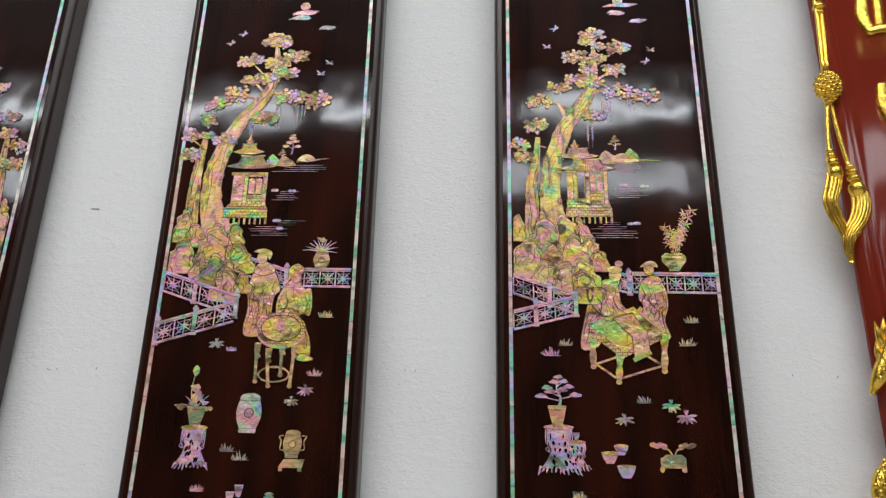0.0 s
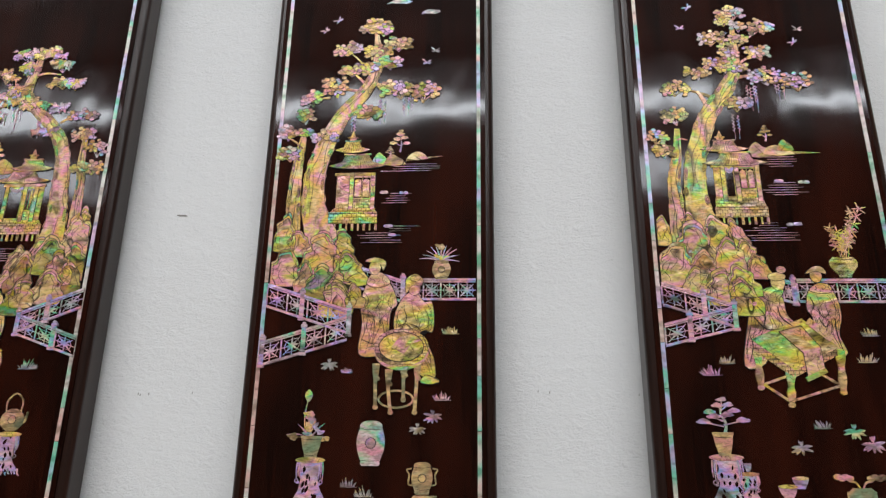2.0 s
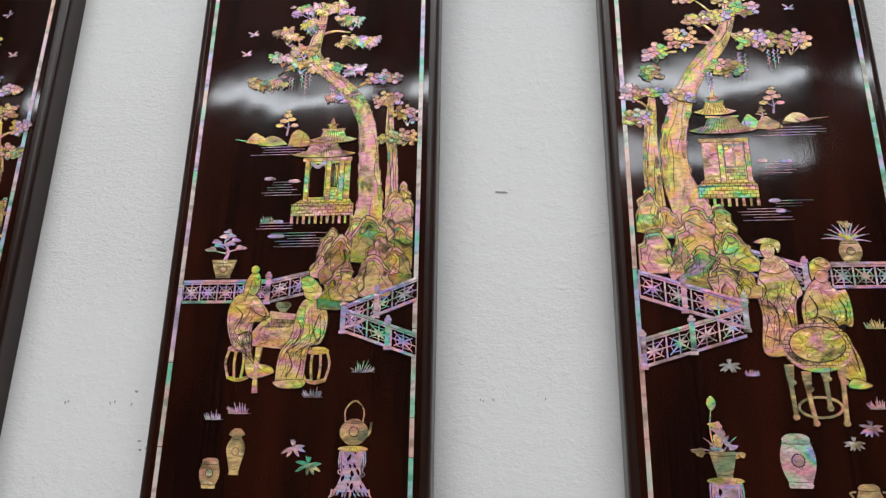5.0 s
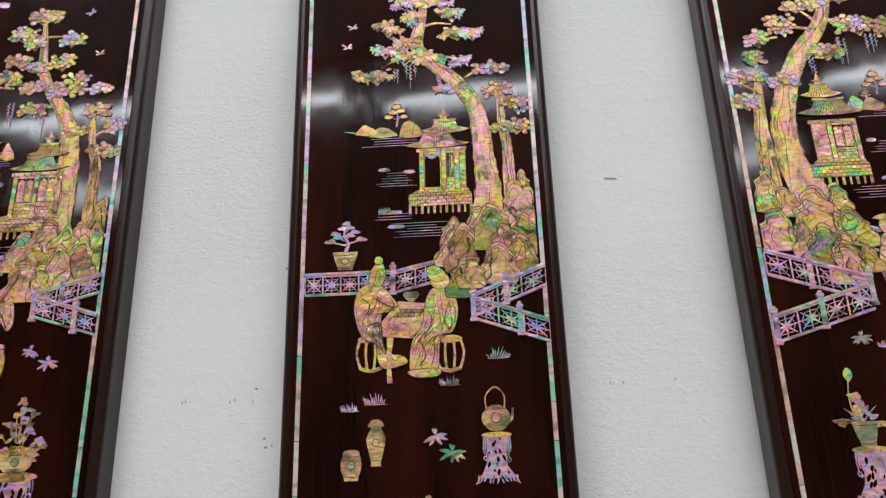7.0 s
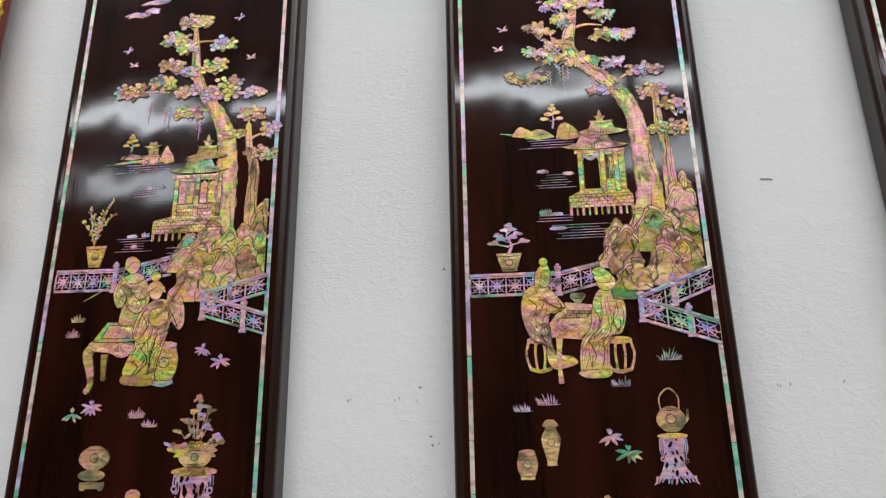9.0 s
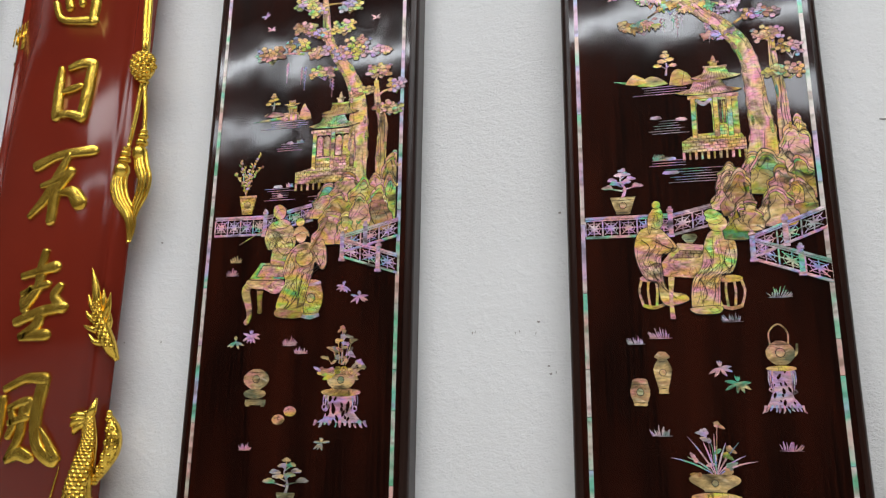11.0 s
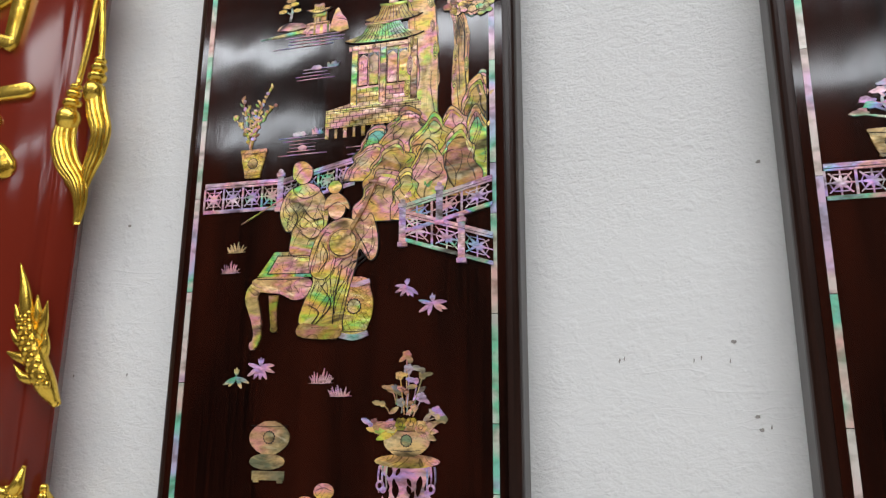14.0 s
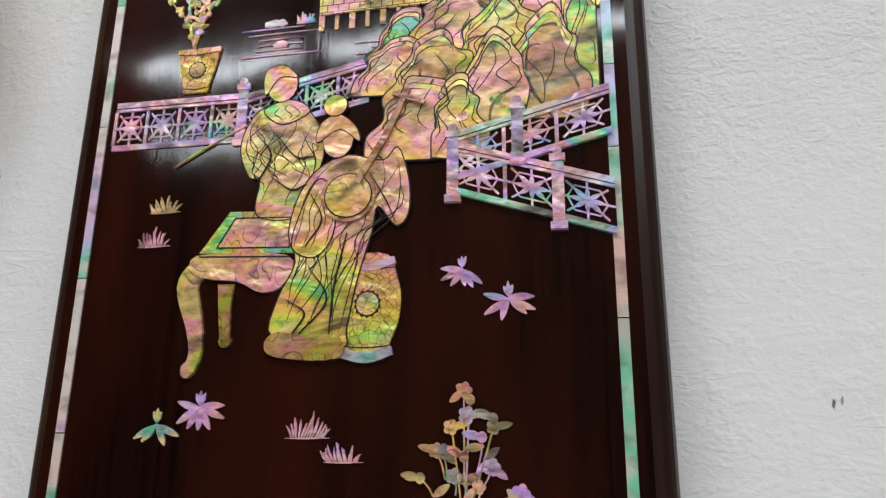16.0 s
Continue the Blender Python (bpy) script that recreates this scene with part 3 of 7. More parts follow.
def rocks(panel, mounds, seed):
    """Overlapping boulders, back to front; each mound is its foot's middle, width and height in millimetres, and a lean."""
    rng = random.Random(seed)
    edge = panel["shell_width"] / 2 - 0.0065
    keep = lambda p: (max(-edge, min(edge, p[0])), p[1])
    for i, (c, w, h, lean) in enumerate(mounds):
        top = [(-0.50, -0.06), (-0.55, 0.20), (-0.44, 0.40), (-0.47, 0.58), (-0.30, 0.74), (-0.26, 0.92), (-0.06, 1.06), (0.12, 0.98), (0.20, 0.82), (0.38, 0.70), (0.37, 0.48), (0.54, 0.26), (0.48, -0.06)]
        top = [(x * 1.10 + rng.uniform(-0.06, 0.06), y * 1.14 + (rng.uniform(-0.06, 0.06) if y > 0.1 else 0)) for x, y in top]
        if rng.random() < 0.5:
            top = [(-x, y) for x, y in reversed(top)]
        at = lambda x, y: (c[0] + (x * w + lean * y) / 1000, c[1] + y * h / 1000)
        ring = [keep(q) for q in smooth([at(x, y) for x, y in top], 4)]
        ring += [keep(at(0.25, -0.12)), keep(at(-0.2, -0.1))]
        lift = 2 + i // 2
        rock = plate("rock", [ring], ROCK, panel, lift, "banded iridescent shell rock")
        rim(rock, ring, lift, 1.0)
        lo, hi = rng.randint(1, 3), rng.randint(9, 11)
        for outer, inner in ((0.98, 0.91), (0.90, 0.84)):
            over, under = [at(x * outer, y * outer) for x, y in top[lo:hi]], [at(x * inner, y * inner) for x, y in top[lo + 1:hi - 1]]
            band = [keep(q) for q in smooth(over, 4)] + [keep(q) for q in reversed(smooth(under, 4))]
            plate("crest_band", [band], ROCK, rock, lift, thick=0.00096)
        for k in range(3):
            s = (0.905, 0.835, 0.66)[k]
            lo, hi = rng.randint(1, 3), rng.randint(9, 11) - 2 * k
            arc = [keep(at(x * s + rng.uniform(-0.015, 0.015), y * s)) for x, y in top[lo:hi]]
            plate("engraved_line", [ribbon(arc, [0.3] + [0.95] * (len(arc) - 2) + [0.3], 4)], LINE, rock, lift, thick=0.00102)
        flow_lines(rock, [tuple(q) for q in ring], lift, 4, rng, 0.8, 0.12)
        if rng.random() < 0.4:
            foot = off(c, rng.uniform(-0.2, 0.25) * w, rng.uniform(0.15, 0.5) * h)
            plate("moss", [(leaf(off(foot, rng.uniform(-6, 6), rng.uniform(-2, 3)), rng.uniform(30, 150), 5, 2.4), lift + 1) for _ in range(8)], PEARL, rock)


def lines_of_water(panel, spans):
    """Short ripples: each span is its left end, its length and how many lines lie under one another."""
    rng = random.Random(5)
    for a, length, n in spans:
        cut = []
        for k in range(n):
            s = rng.uniform(0.02, 0.3) * length
            e = length * rng.uniform(0.7, 1.0)
            cut.append(ribbon([off(a, s, -4.6 * k), off(a, (s + e) / 2, -4.6 * k + 0.15), off(a, e, -4.6 * k)], [0.45, 0.95, 0.4], 3))
        plate("water_ripple", cut, COOL, panel, 0, "thin horizontal shell water ripples")


def lily(panel, places, seed):
    rng = random.Random(seed)
    for c, w in places:
        cut = [(scallop(off(c, rng.uniform(-w / 3, w / 3), 0), w * 0.55, 7, 5, rng), k) for k in range(3)]
        plate("water_plant", cut, COOL, panel, 0, "small shell water plants on the pond")


def grass(panel, places, seed):
    rng = random.Random(seed)
    for c, w in places:
        w *= 0.88
        cut = [ribbon([off(c, -w * 0.55, 0), c, off(c, w * 0.6, 0.3)], [0.4, 1.2, 0.4], 3)]
        n, tilt = 13, rng.choice((-1, 1))
        for k in range(n):
            t = k / (n - 1)
            a = 90 + tilt * 28 + 60 * (0.5 - t) + rng.uniform(-9, 9)
            cut.append((leaf(off(c, w * (t - 0.5) * 0.8, 0), a, w * rng.uniform(0.3, 0.6) * (0.7 + math.sin(math.pi * t) * 0.4), 1.7, -tilt * rng.uniform(0, 5)), k % 3))
        plate("grass_tuft", cut, ASH if rng.random() < 0.5 else COOL, panel, 0, "tuft of thin pale shell grass")


def star_plants(panel, places, seed):
    rng = random.Random(seed)
    for c, w in places:
        cut = []
        w *= 0.92
        for a, size in ((176, 0.5), (206, 0.56), (238, 0.46), (272, 0.42), (304, 0.48), (334, 0.56), (4, 0.5)):
            if rng.random() < 0.86:
                cut.append((leaf(off(c, 0, rng.uniform(-1, 1)), a + rng.uniform(-8, 8), w * size, w * 0.145, rng.uniform(-2, 2)), rng.randint(0, 2)))
        for a in (70, 92, 114):
            cut.append((leaf(off(c, 0, 1), a, w * rng.uniform(0.22, 0.3), w * 0.085), 1))
        plate("leafy_plant", cut, ASH if rng.random() < 0.5 else COOL, panel, 0, "small spreading leafy shell plant with buds")


def railing(panel, a, b, high, bays, posts=(), seed=0, post_high=None, lift=0):
    """A lattice railing between the tops a and b of its upper rail; posts stand at the given fractions."""
    rng = random.Random(seed)
    thing = holder("railing", panel, "pink and lilac shell lattice railing")
    h = high / 1000
    low = lambda p, d: (p[0], p[1] - d)
    plate("top_rail", [quad(low(a, 0.0075), low(b, 0.0075), b, a)], COOL, thing, 2 + lift)
    plate("rail_line", [quad(low(a, 0.0052), low(b, 0.0052), low(b, 0.0046), low(a, 0.0046))], LINE, thing, 3 + lift)
    plate("bottom_rail", [quad(low(a, h), low(b, h), low(b, h - 0.0045), low(a, h - 0.0045))], COOL, thing, 2 + lift)
    top, foot = 0.0075, h - 0.0045
    if lift:
        plate("lattice_ground", [quad(low(a, h - 0.001), low(b, h - 0.001), low(b, 0.001), low(a, 0.001))], LACQUER, thing, lift - 3)
    for k in range(bays):
        p, q = between(a, b, k / bays), between(a, b, (k + 1) / bays)
        inside = lambda s, t: (p[0] + (q[0] - p[0]) * s, p[1] + (q[1] - p[1]) * s - top - (foot - top) * t)
        bars = [ribbon([inside(0, 0), inside(0, 1)], [2.6, 2.6], 2)]
        m = inside(0.5, 0.5)
        for s, t in ((0.12, 0.1), (0.5, 0.0), (0.88, 0.1), (1.0, 0.5), (0.88, 0.9), (0.5, 1.0), (0.12, 0.9), (0.0, 0.5)):
            e = inside(s, t)
            bars.append((ribbon([between(m, e, 0.42), e], [1.5, 1.5], 1), lift))
            bars.append((leaf(m, math.degrees(math.atan2(e[1] - m[1], e[0] - m[0])), 1000 * math.dist(m, e) * 0.62, 3.4), 1 + lift))
        ring = [inside(s, t) for s, t in ((0.27, 0.17), (0.73, 0.17), (0.86, 0.5), (0.73, 0.83), (0.27, 0.83), (0.14, 0.5), (0.27, 0.17))]
        bars += [(ribbon([u, v], [1.1, 1.1], 1), lift) for u, v in zip(ring, ring[1:])]
        plate("lattice", bars, COOL, thing, lift)
    for t in posts:
        p = off(between(a, b, t), 0, 6)
        hh = (post_high or high) + 8
        post = plate("post", [rect(off(p, 0, -hh / 2), 8, hh)], COOL, thing, 3 + lift)
        plate("cap", [rect(off(p, 0, -1), 10.5, 5), (oval(off(p, 0, 3.5), 6.5, 5.5, 10), 5 + lift)], COOL, thing, 5 + lift)
        plate("foot", [rect(off(p, 0, -hh + 2), 11, 5)], COOL, thing, 5 + lift)
    return thing


def pavilion(panel, corner, w, wall_h, roofs, floor_h, base_h, skew, columns, seed, spire=None, stilts=9, openings=False):
    """A garden pavilion: corner is the left foot of its wall; roofs are (height over the foot, width, rise, middle) in millimetres."""
    rng = random.Random(seed)
    thing = holder("pavilion", panel, "gold and pink shell garden pavilion with tiled roofs")
    at = lambda x, y: off(corner, x, y)
    plate("back_wall", [quad(at(4, 0), at(w - 2, 0), at(w - 2, wall_h), at(4, wall_h))], PEARL, thing, 0)
    edges = list(columns) + [w - 2]
    for k, (l, r) in enumerate(zip(edges, edges[1:])):
        l, r = l + 9, r - 2
        if r - l < 8:
            continue
        if openings and k == 0:
            plate("dark_opening", [[at(l, 4), at(r, 4), at(r, wall_h * 0.72), at(r - 4, wall_h * 0.86), at(l + 4, wall_h * 0.86), at(l, wall_h * 0.72)]], LACQUER, thing, 1)
            plate("curtain", [ribbon([at(l, wall_h * 0.9), at((l + r) / 2, wall_h * 0.78), at(r, wall_h * 0.9)], [5, 7, 5], 4)], COOL, thing, 2)
        else:
            m = (l + r) / 2
            for x0, x1 in ((l, m - 0.6), (m + 0.6, r)):
                plate("window_line", [quad(at(x0, wall_h * 0.28), at(x1, wall_h * 0.28), at(x1, wall_h * 0.86), at(x0, wall_h * 0.86))], LACQUER, thing, 1)
                plate("window", [[at(x0 + 1, wall_h * 0.3), at(x1 - 1, wall_h * 0.3), at(x1 - 1, wall_h * 0.78), at((x0 + x1) / 2, wall_h * 0.84), at(x0 + 1, wall_h * 0.78)]], PEARL, thing, 2)
            plate("low_wall", [quad(at(l, 0), at(r, 0), at(r, wall_h * 0.24), at(l, wall_h * 0.24))], TILE, thing, 2)
    for x in columns:
        plate("column", [quad(at(x, -floor_h * 0.4), at(x + 8, -floor_h * 0.4), at(x + 8, wall_h), at(x, wall_h))], PEARL, thing, 3)
        plate("column_line", [ribbon([at(x, -floor_h * 0.4), at(x, wall_h)], [0.7, 0.7], 1), ribbon([at(x + 8, -floor_h * 0.4), at(x + 8, wall_h)], [0.7, 0.7], 1)], LINE, thing, 4)
    plate("beam", [quad(at(0, wall_h - 6), at(w, wall_h - 6), at(w, wall_h), at(0, wall_h))], PEARL, thing, 4)
    plate("floor", [quad(at(-6 - skew, -floor_h), at(w + 4, -floor_h), at(w, 0), at(2, 0))], TILE, thing, 2)
    plate("base", [quad(at(-8 - skew, -floor_h - base_h), at(w + 6, -floor_h - base_h), at(w + 6, -floor_h), at(-8 - skew, -floor_h))], TILE, thing, 3)
    plate("base_line", [ribbon([at(-8 - skew, -floor_h - 2), at(w + 6, -floor_h - 2)], [0.8, 0.8], 1)], LINE, thing, 4)
    for k in range(stilts):
        x = -6 - skew + (w + 10 + skew) * k / (stilts - 1)
        plate("stilt", [rect(at(x, -floor_h - base_h - 7), 3.0 if k % 2 else 4.4, 13)], PEARL, thing, 1)
    for y, rw, rise, mid in roofs:
        l, r, m = mid - rw / 2, mid + rw / 2, mid
        eave = [at(l - 5, y + 4.5), at(l + rw * 0.12, y), at(m, y - 2), at(r - rw * 0.12, y), at(r + 5, y + 4.5)]
        ridge = [at(r - rw * 0.2, y + rise * 0.45), at(m + rw * 0.22, y + rise), at(m - rw * 0.22, y + rise), at(l + rw * 0.2, y + rise * 0.45)]
        roof = plate("roof", [[tuple(q) for q in smooth(eave, 3)] + [tuple(q) for q in ridge]], PEARL, thing, 5)
        n = max(6, round(rw / 6))
        for k in range(n):
            t = (k + 0.5) / n
            e = at(l + rw * (0.06 + 0.88 * t), y + 1)
            g = at(m + rw * (t - 0.5) * 0.44, y + rise - 1.5)
            plate("tile_rib", [ribbon([e, off(between(e, g, 0.5), 0, -rise * 0.08), g], [0.9, 0.75, 0.6], 2)], LINE, thing, 6)
        plate("ridge", [ribbon([at(m - rw * 0.26, y + rise + 1.5), at(m, y + rise), at(m + rw * 0.26, y + rise + 1.5)], [2.4, 3.2, 2.4], 3)], PEARL, thing, 7)
        plate("eave_line", [ribbon(eave, [0.8] * 5, 3)], LINE, thing, 7)
    if spire:
        c = at(spire[0], spire[1])
        plate("spire", [rect(off(c, 0, 5), 12, 10), (ribbon([off(c, 0, 8), off(c, 0, 14), off(c, 0, 24)], [13, 8, 0.6], 4), 1), (rect(off(c, 0, 10.5), 18, 2.4), 2)], PEARL, thing, 4)
    return thing


def island(panel, mounds, spit, trees, seed):
    rng = random.Random(seed)
    thing = holder("far_island", panel, "far shell island with small trees")
    for i, (c, w, h) in enumerate(mounds):
        top = [(-0.5, 0), (-0.36, 0.6), (-0.1, 1.0), (0.16, 0.8), (0.36, 0.5), (0.5, 0)]
        ring = [(c[0] + x * w / 1000, c[1] + y * h / 1000 * rng.uniform(0.85, 1.1)) for x, y in top]
        plate("hill", [[tuple(q) for q in smooth(ring, 4)] + [off(c, 0, -3)]], ROCK, thing, 1 + i % 3)
    a, b = spit
    plate("sandbar", [ribbon([a, between(a, b, 0.5), b], [5, 4, 0.4], 5, 0.1, rng)], PEARL, thing, 0)
    for c, h in trees:
        plate("small_tree", [ribbon([c, off(c, 2, h * 0.4), off(c, -1, h * 0.9)], [3.5, 2.4, 1.2], 5)] + [(ribbon([off(c, 0, h * 0.3), off(c, d * h * 0.3, h * 0.5)], [1.8, 1.2], 2), 0) for d in (-1, 1)], COOL, thing)
        spray(thing, "small_crown", [(scallop(off(c, d * h, y * h), h * z, h * z * 0.55, 6, rng, 0.2), 2 + k % 4) for k, (d, y, z) in enumerate(((-0.3, 0.42, 0.3), (0.28, 0.4, 0.28), (-0.12, 0.6, 0.34), (0.17, 0.66, 0.3), (0.0, 0.84, 0.34), (0.02, 1.0, 0.2)))])



VESSELS = {
    "jar": [(0, 0.62), (0.06, 0.72), (0.1, 0.68), (0.35, 0.96), (0.6, 1.0), (0.85, 0.8), (0.9, 0.82), (0.97, 0.6), (1, 0.3)],
    "vase": [(0, 0.55), (0.08, 0.5), (0.3, 0.75), (0.58, 1.0), (0.78, 0.6), (0.83, 0.55), (0.86, 0.85), (0.93, 0.7), (1.0, 0.35)],
    "pot": [(0, 0.55), (0.07, 0.62), (0.1, 0.58), (0.5, 0.8), (0.86, 0.95), (0.9, 1.0), (1, 1.0)],
    "bowl": [(0, 0.42), (0.15, 0.5), (0.5, 0.92), (0.75, 1.0), (0.9, 0.88), (1, 0.7)],
    "round": [(0, 0.34), (0.1, 0.62), (0.3, 0.92), (0.5, 1.0), (0.7, 0.9), (0.88, 0.6), (1, 0.25)],
    "cup": [(0, 0.45), (0.1, 0.5), (0.5, 0.8), (1, 1.0)],
}


def vessel(panel, name, foot, w, h, kind, label, layer=1, rings=(0.12, 0.86), medal=True, material=None):
    body = plate(name, [profile(foot, [(a * h, b * w) for a, b in VESSELS[kind]])], material or DIM, panel, layer, label)
    for r in rings:
        half = [b for a, b in VESSELS[kind] if a <= r][-1] * w * 0.5
        plate("ring_line", [ribbon([off(foot, -half, r * h), off(foot, 0, r * h - 1.2), off(foot, half, r * h)], [0.6, 0.8, 0.6], 3)], LINE, body, layer + 1)
    if medal:
        m = off(foot, 0, 0.5 * h)
        r = min(w, h) * 0.19
        star = [off(m, r * (1.14 if k % 2 else 0.99) * math.cos(k * math.pi / 14), r * (1.14 if k % 2 else 0.99) * math.sin(k * math.pi / 14)) for k in range(28)]
        plate("medallion_line", [star], LINE, body, layer + 1)
        plate("medallion", [oval(m, r * 1.8, r * 1.8, 16)], material or DIM, body, layer + 2)
    return body


def root_stand(panel, top, w, h, seed):
    """A stand carved from a root: an oval top on legs that split into toes."""
    rng = random.Random(seed)
    stand = plate("root_stand", [(oval(top, w, w * 0.2, 18), 2)], PEARL, panel, 2, "gnarled root stand with an oval shell top")
    left, right = [], []
    for t, half in ((0.03, 0.40), (0.2, 0.34), (0.36, 0.30), (0.5, 0.29), (0.64, 0.36), (0.78, 0.46), (0.9, 0.6)):
        left.append(off(top, -half * w * rng.uniform(0.88, 1.12), -t * h))
        right.append(off(top, half * w * rng.uniform(0.88, 1.12), -t * h))
    way = smooth([(u, v, 0) for u, v in left], 3), smooth([(u, v, 0) for u, v in right], 3)
    ring = [(q.x, q.y) for q in way[0]] + [(q.x, q.y) for q in reversed(way[1])]
    plate("root_body", [(ring, 1)], COOL, stand)
    toes = []
    for k in range(11):
        a = between(left[-1], right[-1], k / 10)
        e = off(a, (k / 10 - 0.5) * 14 + rng.uniform(-2, 2), -h * rng.uniform(0.06, 0.16))
        toes.append((ribbon([off(a, 0, 4), off(between(a, e, 0.5), rng.uniform(-1.5, 1.5), 0), e], [w * 0.075, w * 0.06, w * 0.02], 4, 0.2, rng), 1 + k % 2))
    for toe in toes:
        plate("root_toe", [toe], COOL, stand)
    holes = []
    for k in range(15):
        t = 0.12 + 0.8 * k / 14
        i = min(6, int(t / 0.145))
        q = between(left[i], right[i], rng.uniform(0.12, 0.88))
        q = off(q, 0, rng.uniform(-2, 2))
        d = w * rng.uniform(0.05, 0.11)
        holes.append((leaf(off(q, 0, d), 270 + rng.uniform(-30, 30), d * rng.uniform(1.6, 2.6), d), 2))
    for hole in holes:
        plate("root_hole", [hole], LACQUER, stand)
    for s in (-1, 1):
        for k in range(3):
            a = off(top, s * w * (0.42 - 0.06 * k), -w * 0.07)
            plate("root_drip", [(ribbon([a, off(a, s * 1.0, -h * 0.2), off(a, 0, -h * rng.uniform(0.28, 0.5))], [2.2, 1.8, 0.8], 4, 0.2, rng), 2)], COOL, stand)
        c = off(top, s * w * rng.uniform(0.36, 0.42), -h * rng.uniform(0.4, 0.6))
        plate("root_loop", [(oval(c, w * 0.13, w * 0.15, 12), 2), (oval(off(c, -s * w * 0.05, -w * 0.06), w * 0.1, w * 0.1, 10), 2)], COOL, stand)
        plate("root_hole", [(oval(c, w * 0.065, w * 0.08, 10), 3)], LACQUER, stand)
    return stand


def potted_stems(plant, foot, spread, high, seed, blooms=9, long_leaves=0, size=1.0):
    rng = random.Random(seed)
    for k in range(blooms):
        t = ((k + 0.6) / blooms) ** 1.35
        e = off(foot, rng.uniform(-0.5, 0.5) * spread * (1 - 0.72 * t), high * t * rng.uniform(0.85, 1.0))
        m = off(between(foot, e, 0.6), rng.uniform(-3, 3), 1)
        cut = [ribbon([m if t < 0.6 else between(foot, e, 0.3), off(between(m, e, 0.5), 1, 0), e], [1.0, 1.0, 0.8], 4)]
        if k % 3 == 0:
            cut += [(leaf(m, rng.uniform(0, 50), 14 * size, 6 * size), 2), (leaf(e, rng.uniform(120, 190), 14 * size, 6.5 * size), 3), (oval(e, 7 * size, 8 * size, 10), 4)]
        else:
            r = rng.uniform(4.5, 6.5) * size
            cut += [(oval(off(e, r * 0.62 * math.cos(j * 1.257), r * 0.62 * math.sin(j * 1.257)), r, r, 9), 2 + j % 3) for j in range(5)] + [(oval(e, 3.4, 3.4, 8), 7)]
            cut += [(leaf(e, rng.choice((rng.uniform(-40, 30), rng.uniform(150, 220))), 13 * size, 5.5 * size), 1)]
        plate("flower_stem", cut, (PEARL, DIM, ASH, COOL)[k % 4], plant, 1 + k % 3)
    for a in (200, 178, 158, 22, 2, -20) if not long_leaves and size == 1.0 else ():
        plate("rim_leaf", [(leaf(off(foot, 6 if abs(a) < 90 else -6, 0), a, spread * rng.uniform(0.16, 0.27), 7), 4)], PEARL, plant)
    for k in range(long_leaves):
        t = k / max(1, long_leaves - 1)
        plate("long_leaf", [leaf(foot, 38 + 104 * t, high * rng.uniform(0.55, 0.85), 2.6, (t - 0.5) * 38)], COOL, plant, 2)


def blossom_sprigs(plant, foot, spread, high, seed):
    """Slender curving sprigs set with small leaves and blossoms."""
    rng = random.Random(seed)
    for k, (dx, top) in enumerate(((-0.42, 0.55), (-0.26, 0.86), (-0.12, 0.7), (0.05, 0.62), (0.2, 0.78), (0.4, 1.0), (0.48, 0.7))):
        e = off(foot, dx * spread, top * high)
        m = off(between(foot, e, 0.5), dx * -10 + rng.uniform(-3, 3), 3)
        way = smooth([foot, m, e], 8)
        plate("sprig_stem", [(ribbon([foot, m, e], [1.6, 1.1, 0.6], 5), 1)], PEARL, plant)
        for i, q in enumerate(way[4:]):
            c = off((q[0], q[1]), rng.uniform(-3, 3), rng.uniform(-2, 2))
            if (i + k) % 3 == 0:
                plate("blossom", [(oval(c, rng.uniform(4, 5.5), rng.uniform(4, 5.5), 10), 2)], (PEARL, COOL)[k % 2], plant)
            else:
                plate("sprig_leaf", [(leaf(c, rng.uniform(20, 160), rng.uniform(5, 8), 2.8), 2)], PEARL, plant)


def bonsai(plant, foot, spread, high, seed, material=None):
    rng = random.Random(seed)
    path = [foot, off(foot, 4, high * 0.3), off(foot, -3, high * 0.6), off(foot, 1, high * 0.85)]
    plate("bonsai_trunk", [(ribbon(path, [5.5, 4, 3, 1.5], 5, 0.2, rng), 1)], material or COOL, plant)
    for dx, y in ((-0.42, 0.36), (0.42, 0.4), (-0.2, 0.5), (-0.27, 0.62), (0.25, 0.66), (0.1, 0.55), (-0.1, 0.8), (0.12, 0.82), (0.0, 0.96)):
        e = off(foot, dx * spread, y * high)
        s = spread * (0.29 - 0.14 * max(0, y - 0.4))
        plate("bonsai_pad", [(ribbon([off(foot, 0, (y - 0.12) * high), e], [2.4, 1.4], 2), 1), (scallop(e, s, s * 0.4, 6, rng), 2), (scallop(off(e, rng.uniform(-3, 3), 3), s * 0.55, s * 0.26, 5, rng), 3)], material or COOL, plant)


